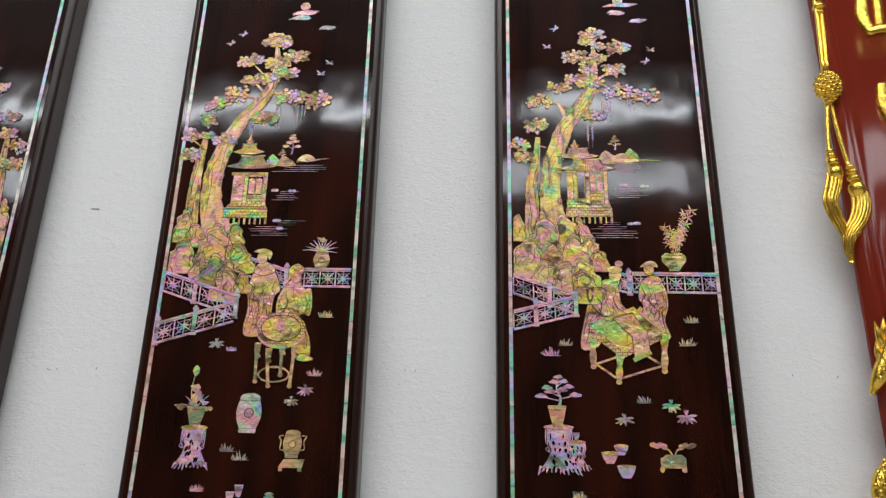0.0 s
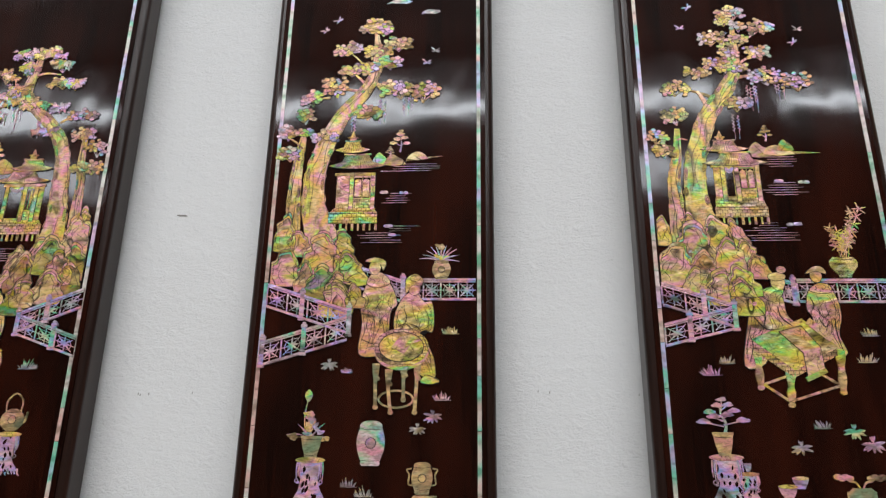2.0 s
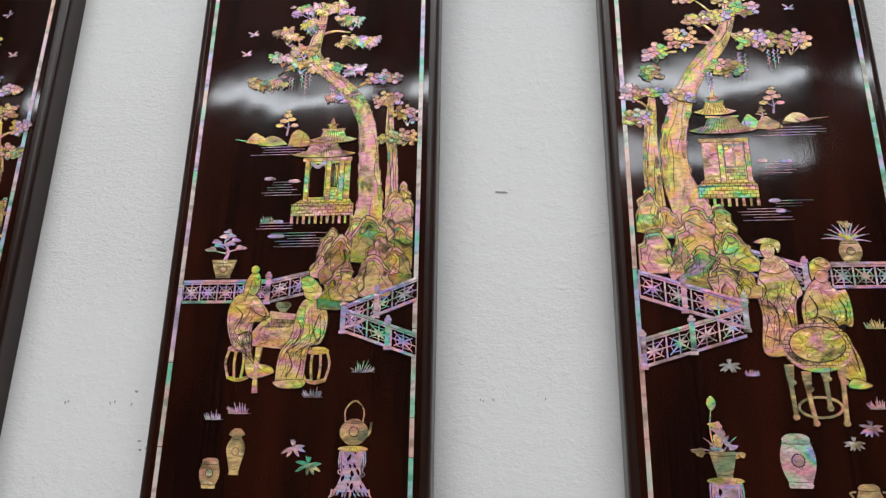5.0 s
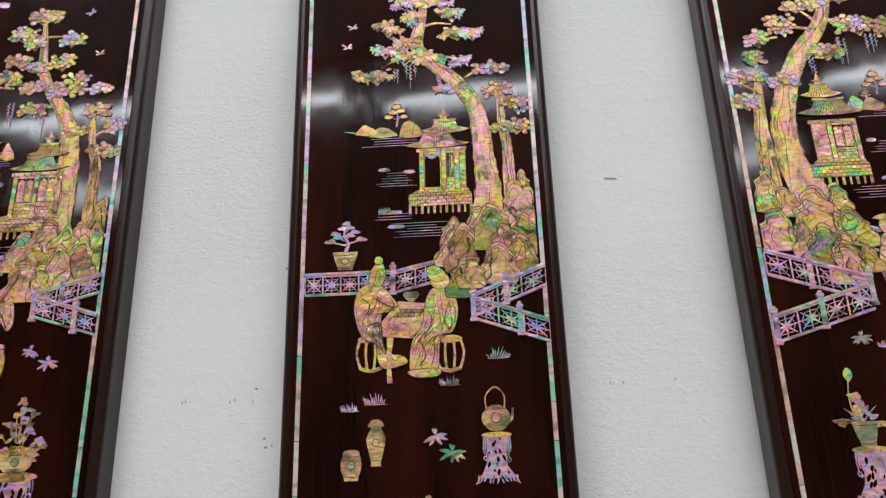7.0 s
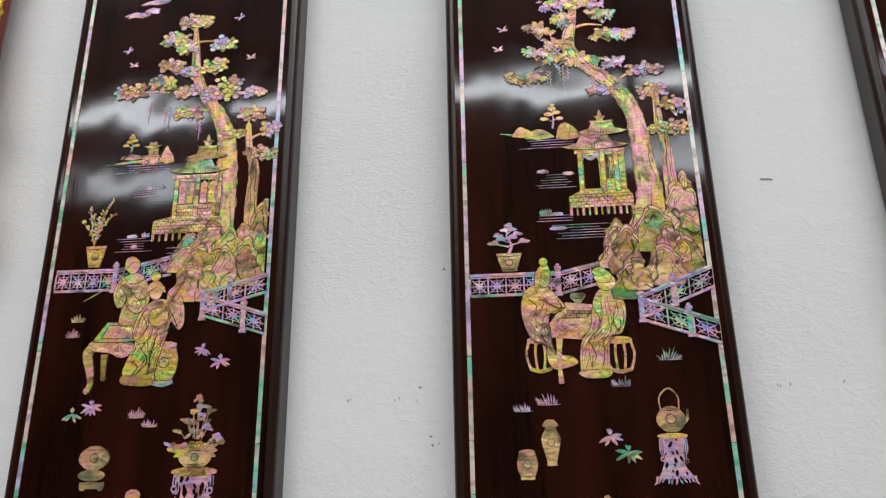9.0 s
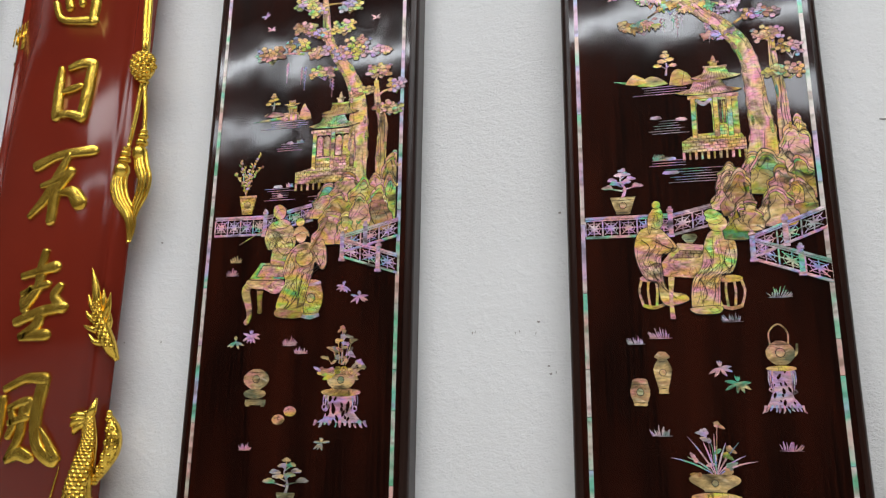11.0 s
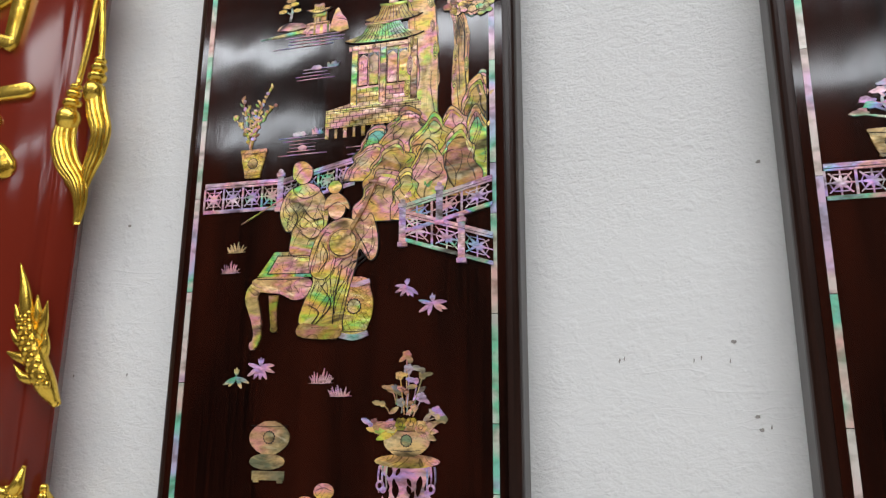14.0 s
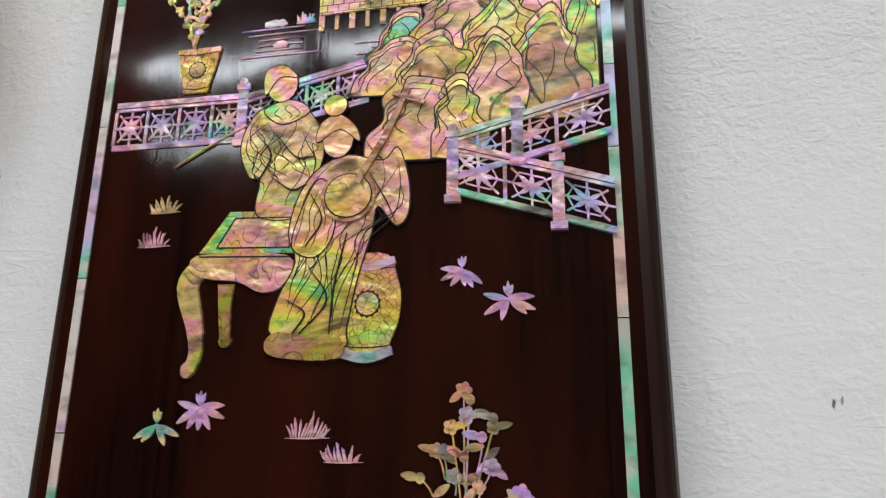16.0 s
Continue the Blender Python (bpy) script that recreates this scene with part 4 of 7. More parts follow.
def flow_lines(owner, ring, layer, count, rng, wide=0.8, sway=0.07):
    """Engraved lines that run down a piece, keeping their share of its width as it swells and narrows."""
    lo, hi = min(p[1] for p in ring), max(p[1] for p in ring)

    def span(v):
        cuts = []
        for p, q in zip(ring, ring[1:] + ring[:1]):
            if (p[1] - v) * (q[1] - v) < 0:
                cuts.append(p[0] + (q[0] - p[0]) * (v - p[1]) / (q[1] - p[1]))
        return (min(cuts), max(cuts)) if len(cuts) > 1 else None

    cut = []
    for k in range(count):
        f, beat, phase = (k + 0.5 + rng.uniform(-0.25, 0.25)) / count, rng.uniform(1.5, 4.5), rng.uniform(0, 6)
        top, foot = hi - (hi - lo) * rng.uniform(0.06, 0.5), lo + (hi - lo) * rng.uniform(0.04, 0.4)
        way = []
        for i in range(7):
            v = top + (foot - top) * i / 6
            ends = span(v)
            if ends:
                share = min(0.93, max(0.07, f + sway * math.sin(beat * i / 6 * 2 + phase)))
                way.append((ends[0] + (ends[1] - ends[0]) * share, v))
        if len(way) > 3 and way[0][1] - way[-1][1] > 0.008:
            cut.append((ribbon(way, [0.25] + [wide] * (len(way) - 2) + [0.25], 3), layer))
    if cut:
        plate("fold_line", cut, LINE, owner, thick=0.00102)


def figure(panel, name, outlines, label, layer=6):
    """A robed shape, kept plain, with long folds down the robe."""
    body = plate(name, [(r, layer + k) for k, r in enumerate(outlines)], ROBE, panel, layer, label)
    for k, r in enumerate(outlines):
        rim(body, r, layer + k, 0.9 if k < 2 else 0.6)
    rng = random.Random(len(outlines[0]) * 7 + int(outlines[0][0][0] * 9000))
    flow_lines(body, list(outlines[0]), layer, 11, rng, 0.7, 0.09)
    flow_lines(body, list(outlines[0]), layer, 6, rng, 0.6, 0.16)
    flow_lines(body, list(outlines[1]), layer + 1, 5, rng, 0.6)
    return body


def folds(owner, strokes, layer):
    """Engraved folds on a robe, each a short curve."""
    for s in strokes:
        plate("fold_line", [ribbon(s, [0.4] + [1.0] * (len(s) - 2) + [0.4], 5)], LINE, owner, layer, thick=0.00102)


def rim(owner, ring, layer, width=0.9):
    """The dark engraved outline round a piece."""
    closed = list(ring) + [ring[0]]
    segs = [ribbon([p, q], [width, width], 1) for p, q in zip(closed, closed[1:]) if math.dist(p, q) > 0.0004]
    plate("outline", segs, LINE, owner, layer, thick=0.00102)


def robe(*points):
    """A closed soft outline through the given points."""
    n = len(points)
    out = []
    for i in range(n):
        p = [Vector(points[(i + k) % n]) for k in (-1, 0, 1, 2)]
        for s in range(4):
            t = s / 4
            q = 0.5 * (2 * p[1] + (p[2] - p[0]) * t + (2 * p[0] - 5 * p[1] + 4 * p[2] - p[3]) * t * t + (3 * p[1] - p[0] - 3 * p[2] + p[3]) * t ** 3)
            out.append((q.x, q.y))
    return out

# ---- panel with the round table ----
P = panel_round
moon_and_cloud(P, (0.0414, 0.6205), [((0.0482, 0.6007), 60), ((0.0338, 0.5887), 45), ((0.0893, 0.5626), 40)], 1)
birds(P, [(-0.0897, 0.5468), (-0.1151, 0.5233), (0.1061, 0.4703), (0.0896, 0.4433)], 2)
tree(P, "leaning pine tree in gold and pink shell",
     [(-0.0940, 0.0751), (-0.1138, 0.1367), (-0.1152, 0.2059), (-0.0984, 0.2711), (-0.0696, 0.3317), (-0.0303, 0.3810), (-0.0104, 0.4278), (-0.0081, 0.4709), (-0.0132, 0.5243)], [64, 46, 40, 36, 31, 27, 21, 17, 7],
     [(-0.1498, 0.0866), (-0.1528, 0.1543), (-0.1510, 0.2183), (-0.1463, 0.2635), (-0.1424, 0.2950)], [27, 25, 20, 15, 8],
     [((-0.0186, 0.4126), (-0.0643, 0.4724), 5), ((-0.0116, 0.4513), (0.0379, 0.4867), 5), ((-0.0303, 0.3810), (-0.0984, 0.3890), 6), ((-0.0179, 0.3998), (0.0424, 0.3793), 7), ((-0.0969, 0.3699), (-0.1323, 0.3619), 4),
      ((0.0310, 0.3859), (0.0872, 0.3694), 5), ((-0.0607, 0.3315), (-0.0164, 0.3331), 5), ((-0.1437, 0.2599), (-0.1736, 0.2846), 5), ((-0.1460, 0.2360), (-0.1752, 0.2424), 5), ((-0.0314, 0.4001), (-0.0613, 0.4266), 5), ((-0.0129, 0.4318), (0.0286, 0.4398), 5)],
     [((-0.0100, 0.5283), 50, 22), ((-0.0679, 0.4752), 50, 22), ((0.0323, 0.4842), 50, 22), ((-0.0534, 0.4264), 56, 18), ((0.0172, 0.4427), 46, 22), ((-0.0893, 0.3887), 46, 34), ((-0.1324, 0.3631), 34, 22),
      ((0.0312, 0.3808), 60, 30), ((0.0883, 0.3719), 46, 30), ((-0.0220, 0.3332), 46, 24), ((-0.1416, 0.3258), 30, 24), ((-0.1764, 0.2908), 28, 22), ((-0.1711, 0.2459), 40, 22), ((-0.1014, 0.2808), 46, 16), ((-0.1421, 0.2926), 30, 12), ((-0.0182, 0.4672), 28, 24)], "pine", 11)
vines(P, [((-0.0451, 0.3312), 2), ((0.0064, 0.3637), 3), ((0.0575, 0.3651), 3)], 3)
island(P, [((0.0058, 0.2252), 34, 26), ((0.0328, 0.2247), 42, 20), ((0.0754, 0.2358), 40, 15)], ((0.0539, 0.2338), (0.1235, 0.2409)), [((0.0424, 0.2506), 44), ((0.0234, 0.2414), 20)], 4)
lines_of_water(P, [((0.0026, 0.2252), 118, 4), ((0.0089, 0.1659), 64, 5), ((0.0091, 0.1016), 76, 3), ((-0.0320, 0.0888), 84, 5)])
lily(P, [((0.0141, 0.1681), 16), ((0.0514, 0.1665), 14), ((0.0340, 0.0848), 18), ((0.0280, 0.1014), 20)], 5)
pavilion(P, (-0.0777, 0.1385), 76, 70, [(80, 98, 27, 40), (113, 58, 22, 30)], 9, 22, 0, (28, 68), 6, spire=(30, 133))
rocks(P, [((-0.1663, 0.0592), 36, 60, 4), ((-0.1379, 0.0481), 40, 40, 2), ((-0.0935, 0.0423), 52, 42, 0), ((-0.0523, 0.0474), 34, 42, -4), ((-0.1600, -0.0055), 56, 55, 6), ((-0.0912, 0.0132), 66, 62, 0), ((-0.0383, -0.0062), 52, 52, -10),
          ((-0.1216, -0.0184), 30, 46, 0), ((-0.0928, -0.0321), 56, 52, 6), ((-0.0546, -0.0375), 50, 44, -4), ((-0.0254, -0.0480), 30, 36, -6), ((-0.0598, -0.0643), 50, 50, -4)], 7)
railing(P, (-0.1849, -0.0054), (-0.0372, -0.0541), 44, 4, (0.43,), 8, lift=9)
railing(P, (-0.1902, -0.1109), (-0.0384, -0.0654), 44, 4, (0.03, 0.5), 9, lift=9)
railing(P, (-0.0393, -0.0531), (-0.0341, -0.0541), 46, 1, (0.5,), 9, lift=9)
railing(P, (-0.0219, 0.0256), (0.0573, -0.0004), 42, 3, (0.98,), 10)
railing(P, (0.0613, 0.0027), (0.1838, 0.0020), 40, 4, (), 10)
pot = vessel(P, "flower_vase", (0.1233, 0.0003), 32, 36, "jar", "small pink shell vase with long leaves on the railing", 4)
potted_stems(pot, (0.1224, 0.0320), 10, 44, 11, 2, 11)
scholar = figure(P, "standing_robed_figure", [robe((-0.0172, -0.1309), (-0.0134, -0.0788), (-0.0176, -0.0428), (-0.0076, -0.0063), (0.0121, 0.0062), (0.0332, -0.0066), (0.0471, -0.0431), (0.0358, -0.0605), (0.0312, -0.1289), (0.0099, -0.1368)),
                 robe((-0.0043, 0.0063), (0.0096, 0.0147), (0.0243, 0.0083), (0.0332, -0.0066), (0.0112, -0.0149), (-0.0075, -0.0085)), oval((0.0051, 0.0222), 21, 27), robe((-0.0131, 0.0341), (0.0040, 0.0415), (0.0240, 0.0338), (0.0198, 0.0168), (0.0129, 0.0296))], "plain robed standing shape in yellow and pink shell")
folds(scholar, [[(-0.0049, -0.0532), (0.0084, -0.0737), (0.0050, -0.1210)], [(0.0156, -0.0584), (0.0252, -0.0890), (0.0230, -0.1240)], [(-0.0128, -0.0221), (-0.0038, -0.0377), (-0.0144, -0.0634)], [(0.0380, -0.0223), (0.0309, -0.0430), (0.0416, -0.0564)], [(-0.0117, -0.1070), (0.0087, -0.1150), (0.0302, -0.1090)]], 10)
lady = figure(P, "seated_robed_figure", [robe((0.0897, -0.1679), (0.0744, -0.1485), (0.0481, -0.1091), (0.0422, -0.0687), (0.0567, -0.0328), (0.0765, -0.0225), (0.0952, -0.0402), (0.1073, -0.0402), (0.1121, -0.0689), (0.1089, -0.0941), (0.0969, -0.0911), (0.0873, -0.0991), (0.1037, -0.1190), (0.1144, -0.1485), (0.1133, -0.1756)),
              robe((0.0901, -0.1795), (0.0994, -0.1679), (0.1210, -0.1756), (0.1192, -0.1813), (0.1038, -0.1833)), oval((0.0762, -0.0152), 22, 28), robe((0.0624, -0.0256), (0.0614, -0.0004), (0.0773, 0.0100), (0.0919, -0.0006), (0.0882, -0.0111), (0.0720, -0.0110)), oval((0.0776, 0.0016), 18, 11)], "plain robed seated shape in yellow shell", 6)
folds(lady, [[(0.0553, -0.0483), (0.0642, -0.0688), (0.0523, -0.0940)], [(0.0686, -0.0789), (0.0869, -0.0891), (0.1040, -0.1289), (0.1089, -0.1582)], [(0.0489, -0.0839), (0.0647, -0.0809), (0.0823, -0.0991)], [(0.0957, -0.0536), (0.1022, -0.0689), (0.1007, -0.0871)]], 12)
table = plate("round_table", [(oval((0.0565, -0.1210), 94, 66, 30), 12)], TILE, P, 12, "round shell table with four scrolled legs")
plate("table_edge", [(oval((0.0568, -0.1279), 93, 64, 30), 11)], PEARL, table)
plate("table_line", [(oval((0.0565, -0.1200), 78, 53, 28), 13)], LINE, table)
plate("table_well", [(oval((0.0565, -0.1200), 75, 50, 28), 14)], PEARL, table)
plate("open_book", [(quad((0.0387, -0.1210), (0.0610, -0.1329), (0.0740, -0.1150), (0.0537, -0.1031)), 15), (quad((0.0537, -0.1031), (0.0740, -0.1150), (0.0916, -0.1091), (0.0734, -0.0991)), 16)], PEARL, table)
for a, m, b in (((0.0145, -0.1486), (0.0141, -0.1778), (0.0157, -0.2235)), ((0.0366, -0.1583), (0.0361, -0.1873), (0.0412, -0.2318)), ((0.0620, -0.1564), (0.0617, -0.1728), (0.0624, -0.2110)), ((0.0851, -0.1485), (0.0842, -0.1776), (0.0815, -0.2316))):
    plate("leg", [(ribbon([a, between(a, m, 0.6), m, b], [13, 10, 6, 6], 4), 8), (oval(off(b, 0, 2), 9, 9, 10), 9), (oval(off(m, 3, 4), 9, 8, 10), 9)], DIM, table)
plate("stretcher_ring", [ribbon([off((0.0497, -0.2082), 29 * math.cos(k * math.pi / 12), 14 * math.sin(k * math.pi / 12)) for k in range(25)], [3.4] * 25, 2)], DIM, table, 7)
grass(P, [((0.1406, -0.0972), 28), ((-0.0357, -0.1643), 20), ((0.1277, -0.2098), 28), ((-0.0231, -0.3487), 28), ((0.0021, -0.3634), 32), ((-0.0691, -0.4185), 26)], 12)
star_plants(P, [((-0.0665, -0.1487), 32), ((0.1121, -0.2343), 34), ((0.0871, -0.2548), 30)], 13)
stand = root_stand(P, (-0.0878, -0.3073), 50, 72, 14)
pot = vessel(P, "lotus_pot", (-0.0882, -0.3028), 36, 34, "pot", "grey-gold shell pot of lotus on a root stand", 3, medal=False, material=DIM)
potted_stems(pot, (-0.0906, -0.2744), 62, 46, 15, 9, 5)
plate("lotus_stem", [ribbon([(-0.0973, -0.2745), (-0.1022, -0.2401), (-0.0983, -0.2069)], [1.4, 1.8, 1.4], 5), (leaf((-0.0978, -0.2126), 90, 20, 13), 2), (leaf((-0.0978, -0.2126), 75, 17, 7), 3)], PEARL, pot, 1)
vessel(P, "garden_stool", (0.0105, -0.3155), 46, 72, "jar", "barrel-shaped pink and blue shell garden stool", 1, (0.12, 0.82), True, COOL)
urn = vessel(P, "two_handled_urn", (0.0965, -0.3588), 34, 50, "jar", "two-handled pale shell urn on a low base", 2, (0.16, 0.84), True, DIM)
for s in (-1, 1):
    c = off((0.0965, -0.3588), 0, 0)
    plate("handle", [ribbon([off(c, s * 14, 14), off(c, s * 22, 16), off(c, s * 21, 30), off(c, s * 25, 38), off(c, s * 17, 40)], [2.4] * 5, 4)], DIM, urn, 1)
plate("plinth", [quad(off((0.0969, -0.3693), -24, -6), off((0.0969, -0.3693), 20, -6), off((0.0969, -0.3693), 24, 9), off((0.0969, -0.3693), -14, 9)), (rect(off((0.0969, -0.3693), -19, -8), 7, 8), 1), (rect(off((0.0969, -0.3693), 16, -8), 7, 8), 1)], DIM, urn, 1)
for c in ((0.0066, -0.4266), (-0.0083, -0.4383)):
    vessel(P, "cup", c, 16, 21, "cup", "small lilac shell cup", 1, (0.85,), False, COOL)
vessel(P, "small_bottle", (0.0623, -0.4435), 20, 26, "vase", "small pink shell bottle", 1, (), False, COOL)

# ---- panel with the scroll ----
P = panel_scroll
moon_and_cloud(P, (0.0444, 0.6159), [((0.0471, 0.6010), 66), ((0.0400, 0.5834), 40), ((0.0849, 0.5638), 36)], 21)
birds(P, [(-0.0918, 0.5441), (-0.1113, 0.4969), (0.1070, 0.4877), (0.0967, 0.4598)], 22)
tree(P, "leaning old tree in pink and gold shell",
     [(-0.1011, 0.0640), (-0.1126, 0.1230), (-0.1130, 0.1893), (-0.0995, 0.2517), (-0.0759, 0.3099), (-0.0434, 0.3572), (-0.0203, 0.3995), (-0.0159, 0.4431), (-0.0133, 0.5006)], [66, 46, 40, 36, 33, 30, 22, 17, 8],
     [(-0.1500, 0.0645), (-0.1504, 0.1235), (-0.1502, 0.1786), (-0.1398, 0.2352), (-0.1362, 0.2816)], [33, 26, 22, 15, 9],
     [((-0.0178, 0.4558), (-0.0592, 0.4698), 5), ((-0.0120, 0.4493), (0.0335, 0.4863), 5), ((-0.0249, 0.4058), (-0.0538, 0.4128), 5), ((-0.0117, 0.4117), (0.0219, 0.4295), 6), ((-0.0733, 0.3158), (-0.0924, 0.3583), 11), ((-0.0555, 0.3393), (-0.1213, 0.3651), 6),
      ((-0.0184, 0.3871), (0.0373, 0.3796), 7), ((0.0366, 0.3735), (0.0987, 0.3720), 5), ((-0.0566, 0.3273), (-0.0205, 0.3265), 5), ((-0.1418, 0.2352), (-0.1733, 0.2531), 5), ((-0.1380, 0.2582), (-0.1195, 0.2579), 4)],
     [((-0.0131, 0.5241), 50, 22), ((0.0396, 0.4925), 46, 24), ((-0.0539, 0.4696), 50, 24), ((-0.0452, 0.4151), 56, 20), ((0.0279, 0.4356), 46, 24), ((-0.0872, 0.3950), 46, 20), ((-0.1320, 0.3629), 46, 24), ((0.0325, 0.3834), 56, 28),
      ((0.0883, 0.3722), 56, 30), ((-0.0205, 0.3265), 46, 22), ((-0.1387, 0.3029), 42, 26), ((-0.1728, 0.2612), 34, 20), ((-0.1624, 0.2333), 36, 20), ((-0.0058, 0.4682), 30, 16)], "oval", 23)
vines(P, [((0.0099, 0.3681), 4), ((0.0604, 0.3729), 3), ((-0.0264, 0.3088), 2)], 24)
island(P, [((0.0042, 0.2235), 44, 26), ((0.0377, 0.2263), 56, 20), ((0.0507, 0.2341), 30, 20)], ((0.0451, 0.2296), (0.1100, 0.2285)), [((0.0186, 0.2530), 30)], 25)
lines_of_water(P, [((-0.0011, 0.2213), 70, 5), ((-0.0017, 0.1709), 84, 6), ((-0.0248, 0.0951), 60, 3), ((-0.0458, 0.0814), 100, 5)])
lily(P, [((0.0255, 0.1738), 22), ((0.0726, 0.1709), 18), ((0.0332, 0.0912), 20), ((0.0546, 0.0921), 16)], 26)
pavilion(P, (-0.0841, 0.1423), 84, 66, [(64, 106, 24, 44), (92, 76, 20, 28)], 16, 20, -8, (16, 40, 76), 27, spire=(22, 110), openings=True)
rocks(P, [((-0.1827, 0.0595), 30, 46, 2), ((-0.1348, 0.0696), 30, 40, 2), ((-0.0841, 0.0377), 60, 62, -4), ((-0.0492, 0.0478), 34, 48, -8), ((-0.0333, 0.0166), 40, 40, -10), ((-0.1275, 0.0173), 66, 70, 6), ((-0.1704, -0.0131), 62, 64, 10),
          ((-0.0667, 0.0087), 46, 50, -8), ((-0.0212, -0.0038), 36, 34, -8), ((-0.1128, -0.0134), 46, 50, 0), ((-0.1285, -0.0285), 40, 36, 0), ((-0.0828, -0.0487), 56, 52, -6), ((-0.0501, -0.0339), 46, 46, -8), ((-0.0497, -0.0657), 46, 54, -6)], 28)
railing(P, (-0.1895, -0.0110), (-0.0762, -0.0488), 42, 3, (0.6,), 29, lift=9)
railing(P, (-0.1898, -0.0830), (-0.0729, -0.0537), 40, 3, (0.36, 1.0), 30, lift=9)
railing(P, (-0.0066, -0.0009), (0.0301, -0.0112), 40, 2, (0.98,), 31)
railing(P, (0.0354, -0.0062), (0.1986, -0.0072), 42, 5, (), 32)
pot = vessel(P, "bamboo_pot", (0.1167, -0.0047), 46, 36, "bowl", "green faceted shell pot of bamboo on the railing", 4, (0.3, 0.9), False, CRACKLE)
rng = random.Random(33)
for k in range(7):
    a, b = off((0.1219, 0.0309), rng.uniform(-10, 10), 0), off((0.1353, 0.1286), rng.uniform(-34, 34), rng.uniform(-60, 0))
    cut = [ribbon([a, between(a, b, 0.5), b], [1.3, 1.1, 0.8], 3)]
    for t in (0.35, 0.5, 0.65, 0.8, 0.95):
        cut += [(leaf(between(a, b, t), s + rng.uniform(-25, 25), rng.uniform(8, 14), 2.4), 1) for s in (20, 90, 160, 230, 310)]
    plate("bamboo_stem", cut, PEARL, pot, 1)
scribe = figure(P, "bending_robed_figure", [robe((-0.0665, -0.1550), (-0.0563, -0.0930), (-0.0447, -0.0538), (-0.0237, -0.0260), (0.0004, -0.0221), (0.0091, -0.0441), (0.0117, -0.0688), (0.0260, -0.0883), (0.0097, -0.1008), (-0.0194, -0.1123), (-0.0330, -0.1503)),
                robe((-0.0255, -0.0340), (-0.0030, -0.0191), (0.0113, -0.0262), (-0.0003, -0.0441), (-0.0118, -0.0460)), oval((0.0035, -0.0121), 24, 30), oval((0.0027, -0.0030), 30, 15), oval((0.0117, 0.0092), 16, 13)], "plain robed shape bending over a table", 6)
folds(scribe, [[(-0.0362, -0.0539), (-0.0243, -0.0736), (-0.0364, -0.0979)], [(-0.0033, -0.0540), (0.0018, -0.0737), (0.0185, -0.0893)], [(-0.0536, -0.1027), (-0.0501, -0.1219), (-0.0585, -0.1484)], [(-0.0430, -0.0735), (-0.0247, -0.0931), (-0.0024, -0.0931)]], 12)
watcher = figure(P, "standing_robed_figure", [robe((0.0524, -0.1124), (0.0520, -0.0738), (0.0446, -0.0591), (0.0504, -0.0294), (0.0671, -0.0165), (0.0855, -0.0196), (0.0969, -0.0445), (0.0982, -0.0739), (0.0904, -0.1029), (0.0988, -0.1333), (0.0780, -0.1389), (0.0667, -0.1219)),
                 robe((0.0526, -0.0264), (0.0693, -0.0145), (0.0875, -0.0186), (0.0877, -0.0306), (0.0687, -0.0325)), oval((0.0673, -0.0013), 20, 25), robe((0.0507, 0.0018), (0.0636, 0.0139), (0.0788, 0.0138), (0.0847, 0.0016), (0.0682, 0.0057))], "plain robed standing shape in pink shell", 6)
folds(watcher, [[(0.0614, -0.0591), (0.0705, -0.0738), (0.0837, -0.0592)], [(0.0613, -0.0738), (0.0702, -0.0894), (0.0853, -0.0739)], [(0.0872, -0.0739), (0.0867, -0.1029), (0.0920, -0.1295)], [(0.0528, -0.0394), (0.0565, -0.0542), (0.0475, -0.0660)]], 11)
table = plate("writing_table", [(quad((-0.0526, -0.1104), (0.0113, -0.1615), (0.0856, -0.1238), (0.0332, -0.0757)), 10)], PEARL, P, 10, "pink shell table with turned legs, seen cornerwise")
plate("apron", [(quad((-0.0526, -0.1104), (0.0116, -0.1596), (0.0081, -0.1726), (-0.0558, -0.1238)), 9), (quad((0.0116, -0.1596), (0.0819, -0.1238), (0.0819, -0.1370), (0.0099, -0.1726)), 9)], TILE, table)
for a, b in (((-0.0445, -0.1219), (-0.0456, -0.1894)), ((0.0043, -0.1596), (-0.0009, -0.2166)), ((0.0870, -0.1267), (0.0823, -0.1963))):
    plate("leg", [(ribbon([a, between(a, b, 0.2), between(a, b, 0.45), between(a, b, 0.7), b], [14, 15, 9, 13, 7], 4), 9), (oval(b, 11, 9, 10), 10)], PEARL, table)
for a, b in (((-0.0404, -0.1839), (-0.0021, -0.2112)), ((-0.0021, -0.2112), (0.0804, -0.1854)), ((-0.0404, -0.1839), (0.0249, -0.1615)), ((0.0473, -0.1642), (0.0804, -0.1854))):
    plate("stretcher", [ribbon([a, b], [4, 4], 1)], PEARL, table, 5)
scroll = plate("scroll", [([(-0.0067, -0.0979), (0.0298, -0.0873), (0.0563, -0.1238), (0.0585, -0.1614), (0.0296, -0.1744), (0.0277, -0.1333)], 13)], PEARL, P, 13, "long unrolled shell scroll hanging over the table edge")
plate("scroll_roller", [(ribbon([(0.0276, -0.1763), (0.0603, -0.1614)], [8, 8], 1), 15)], PEARL, scroll)
plate("scroll_roller", [(ribbon([(0.0420, -0.0796), (0.0765, -0.1105)], [12, 12], 1), 15)], PEARL, scroll)
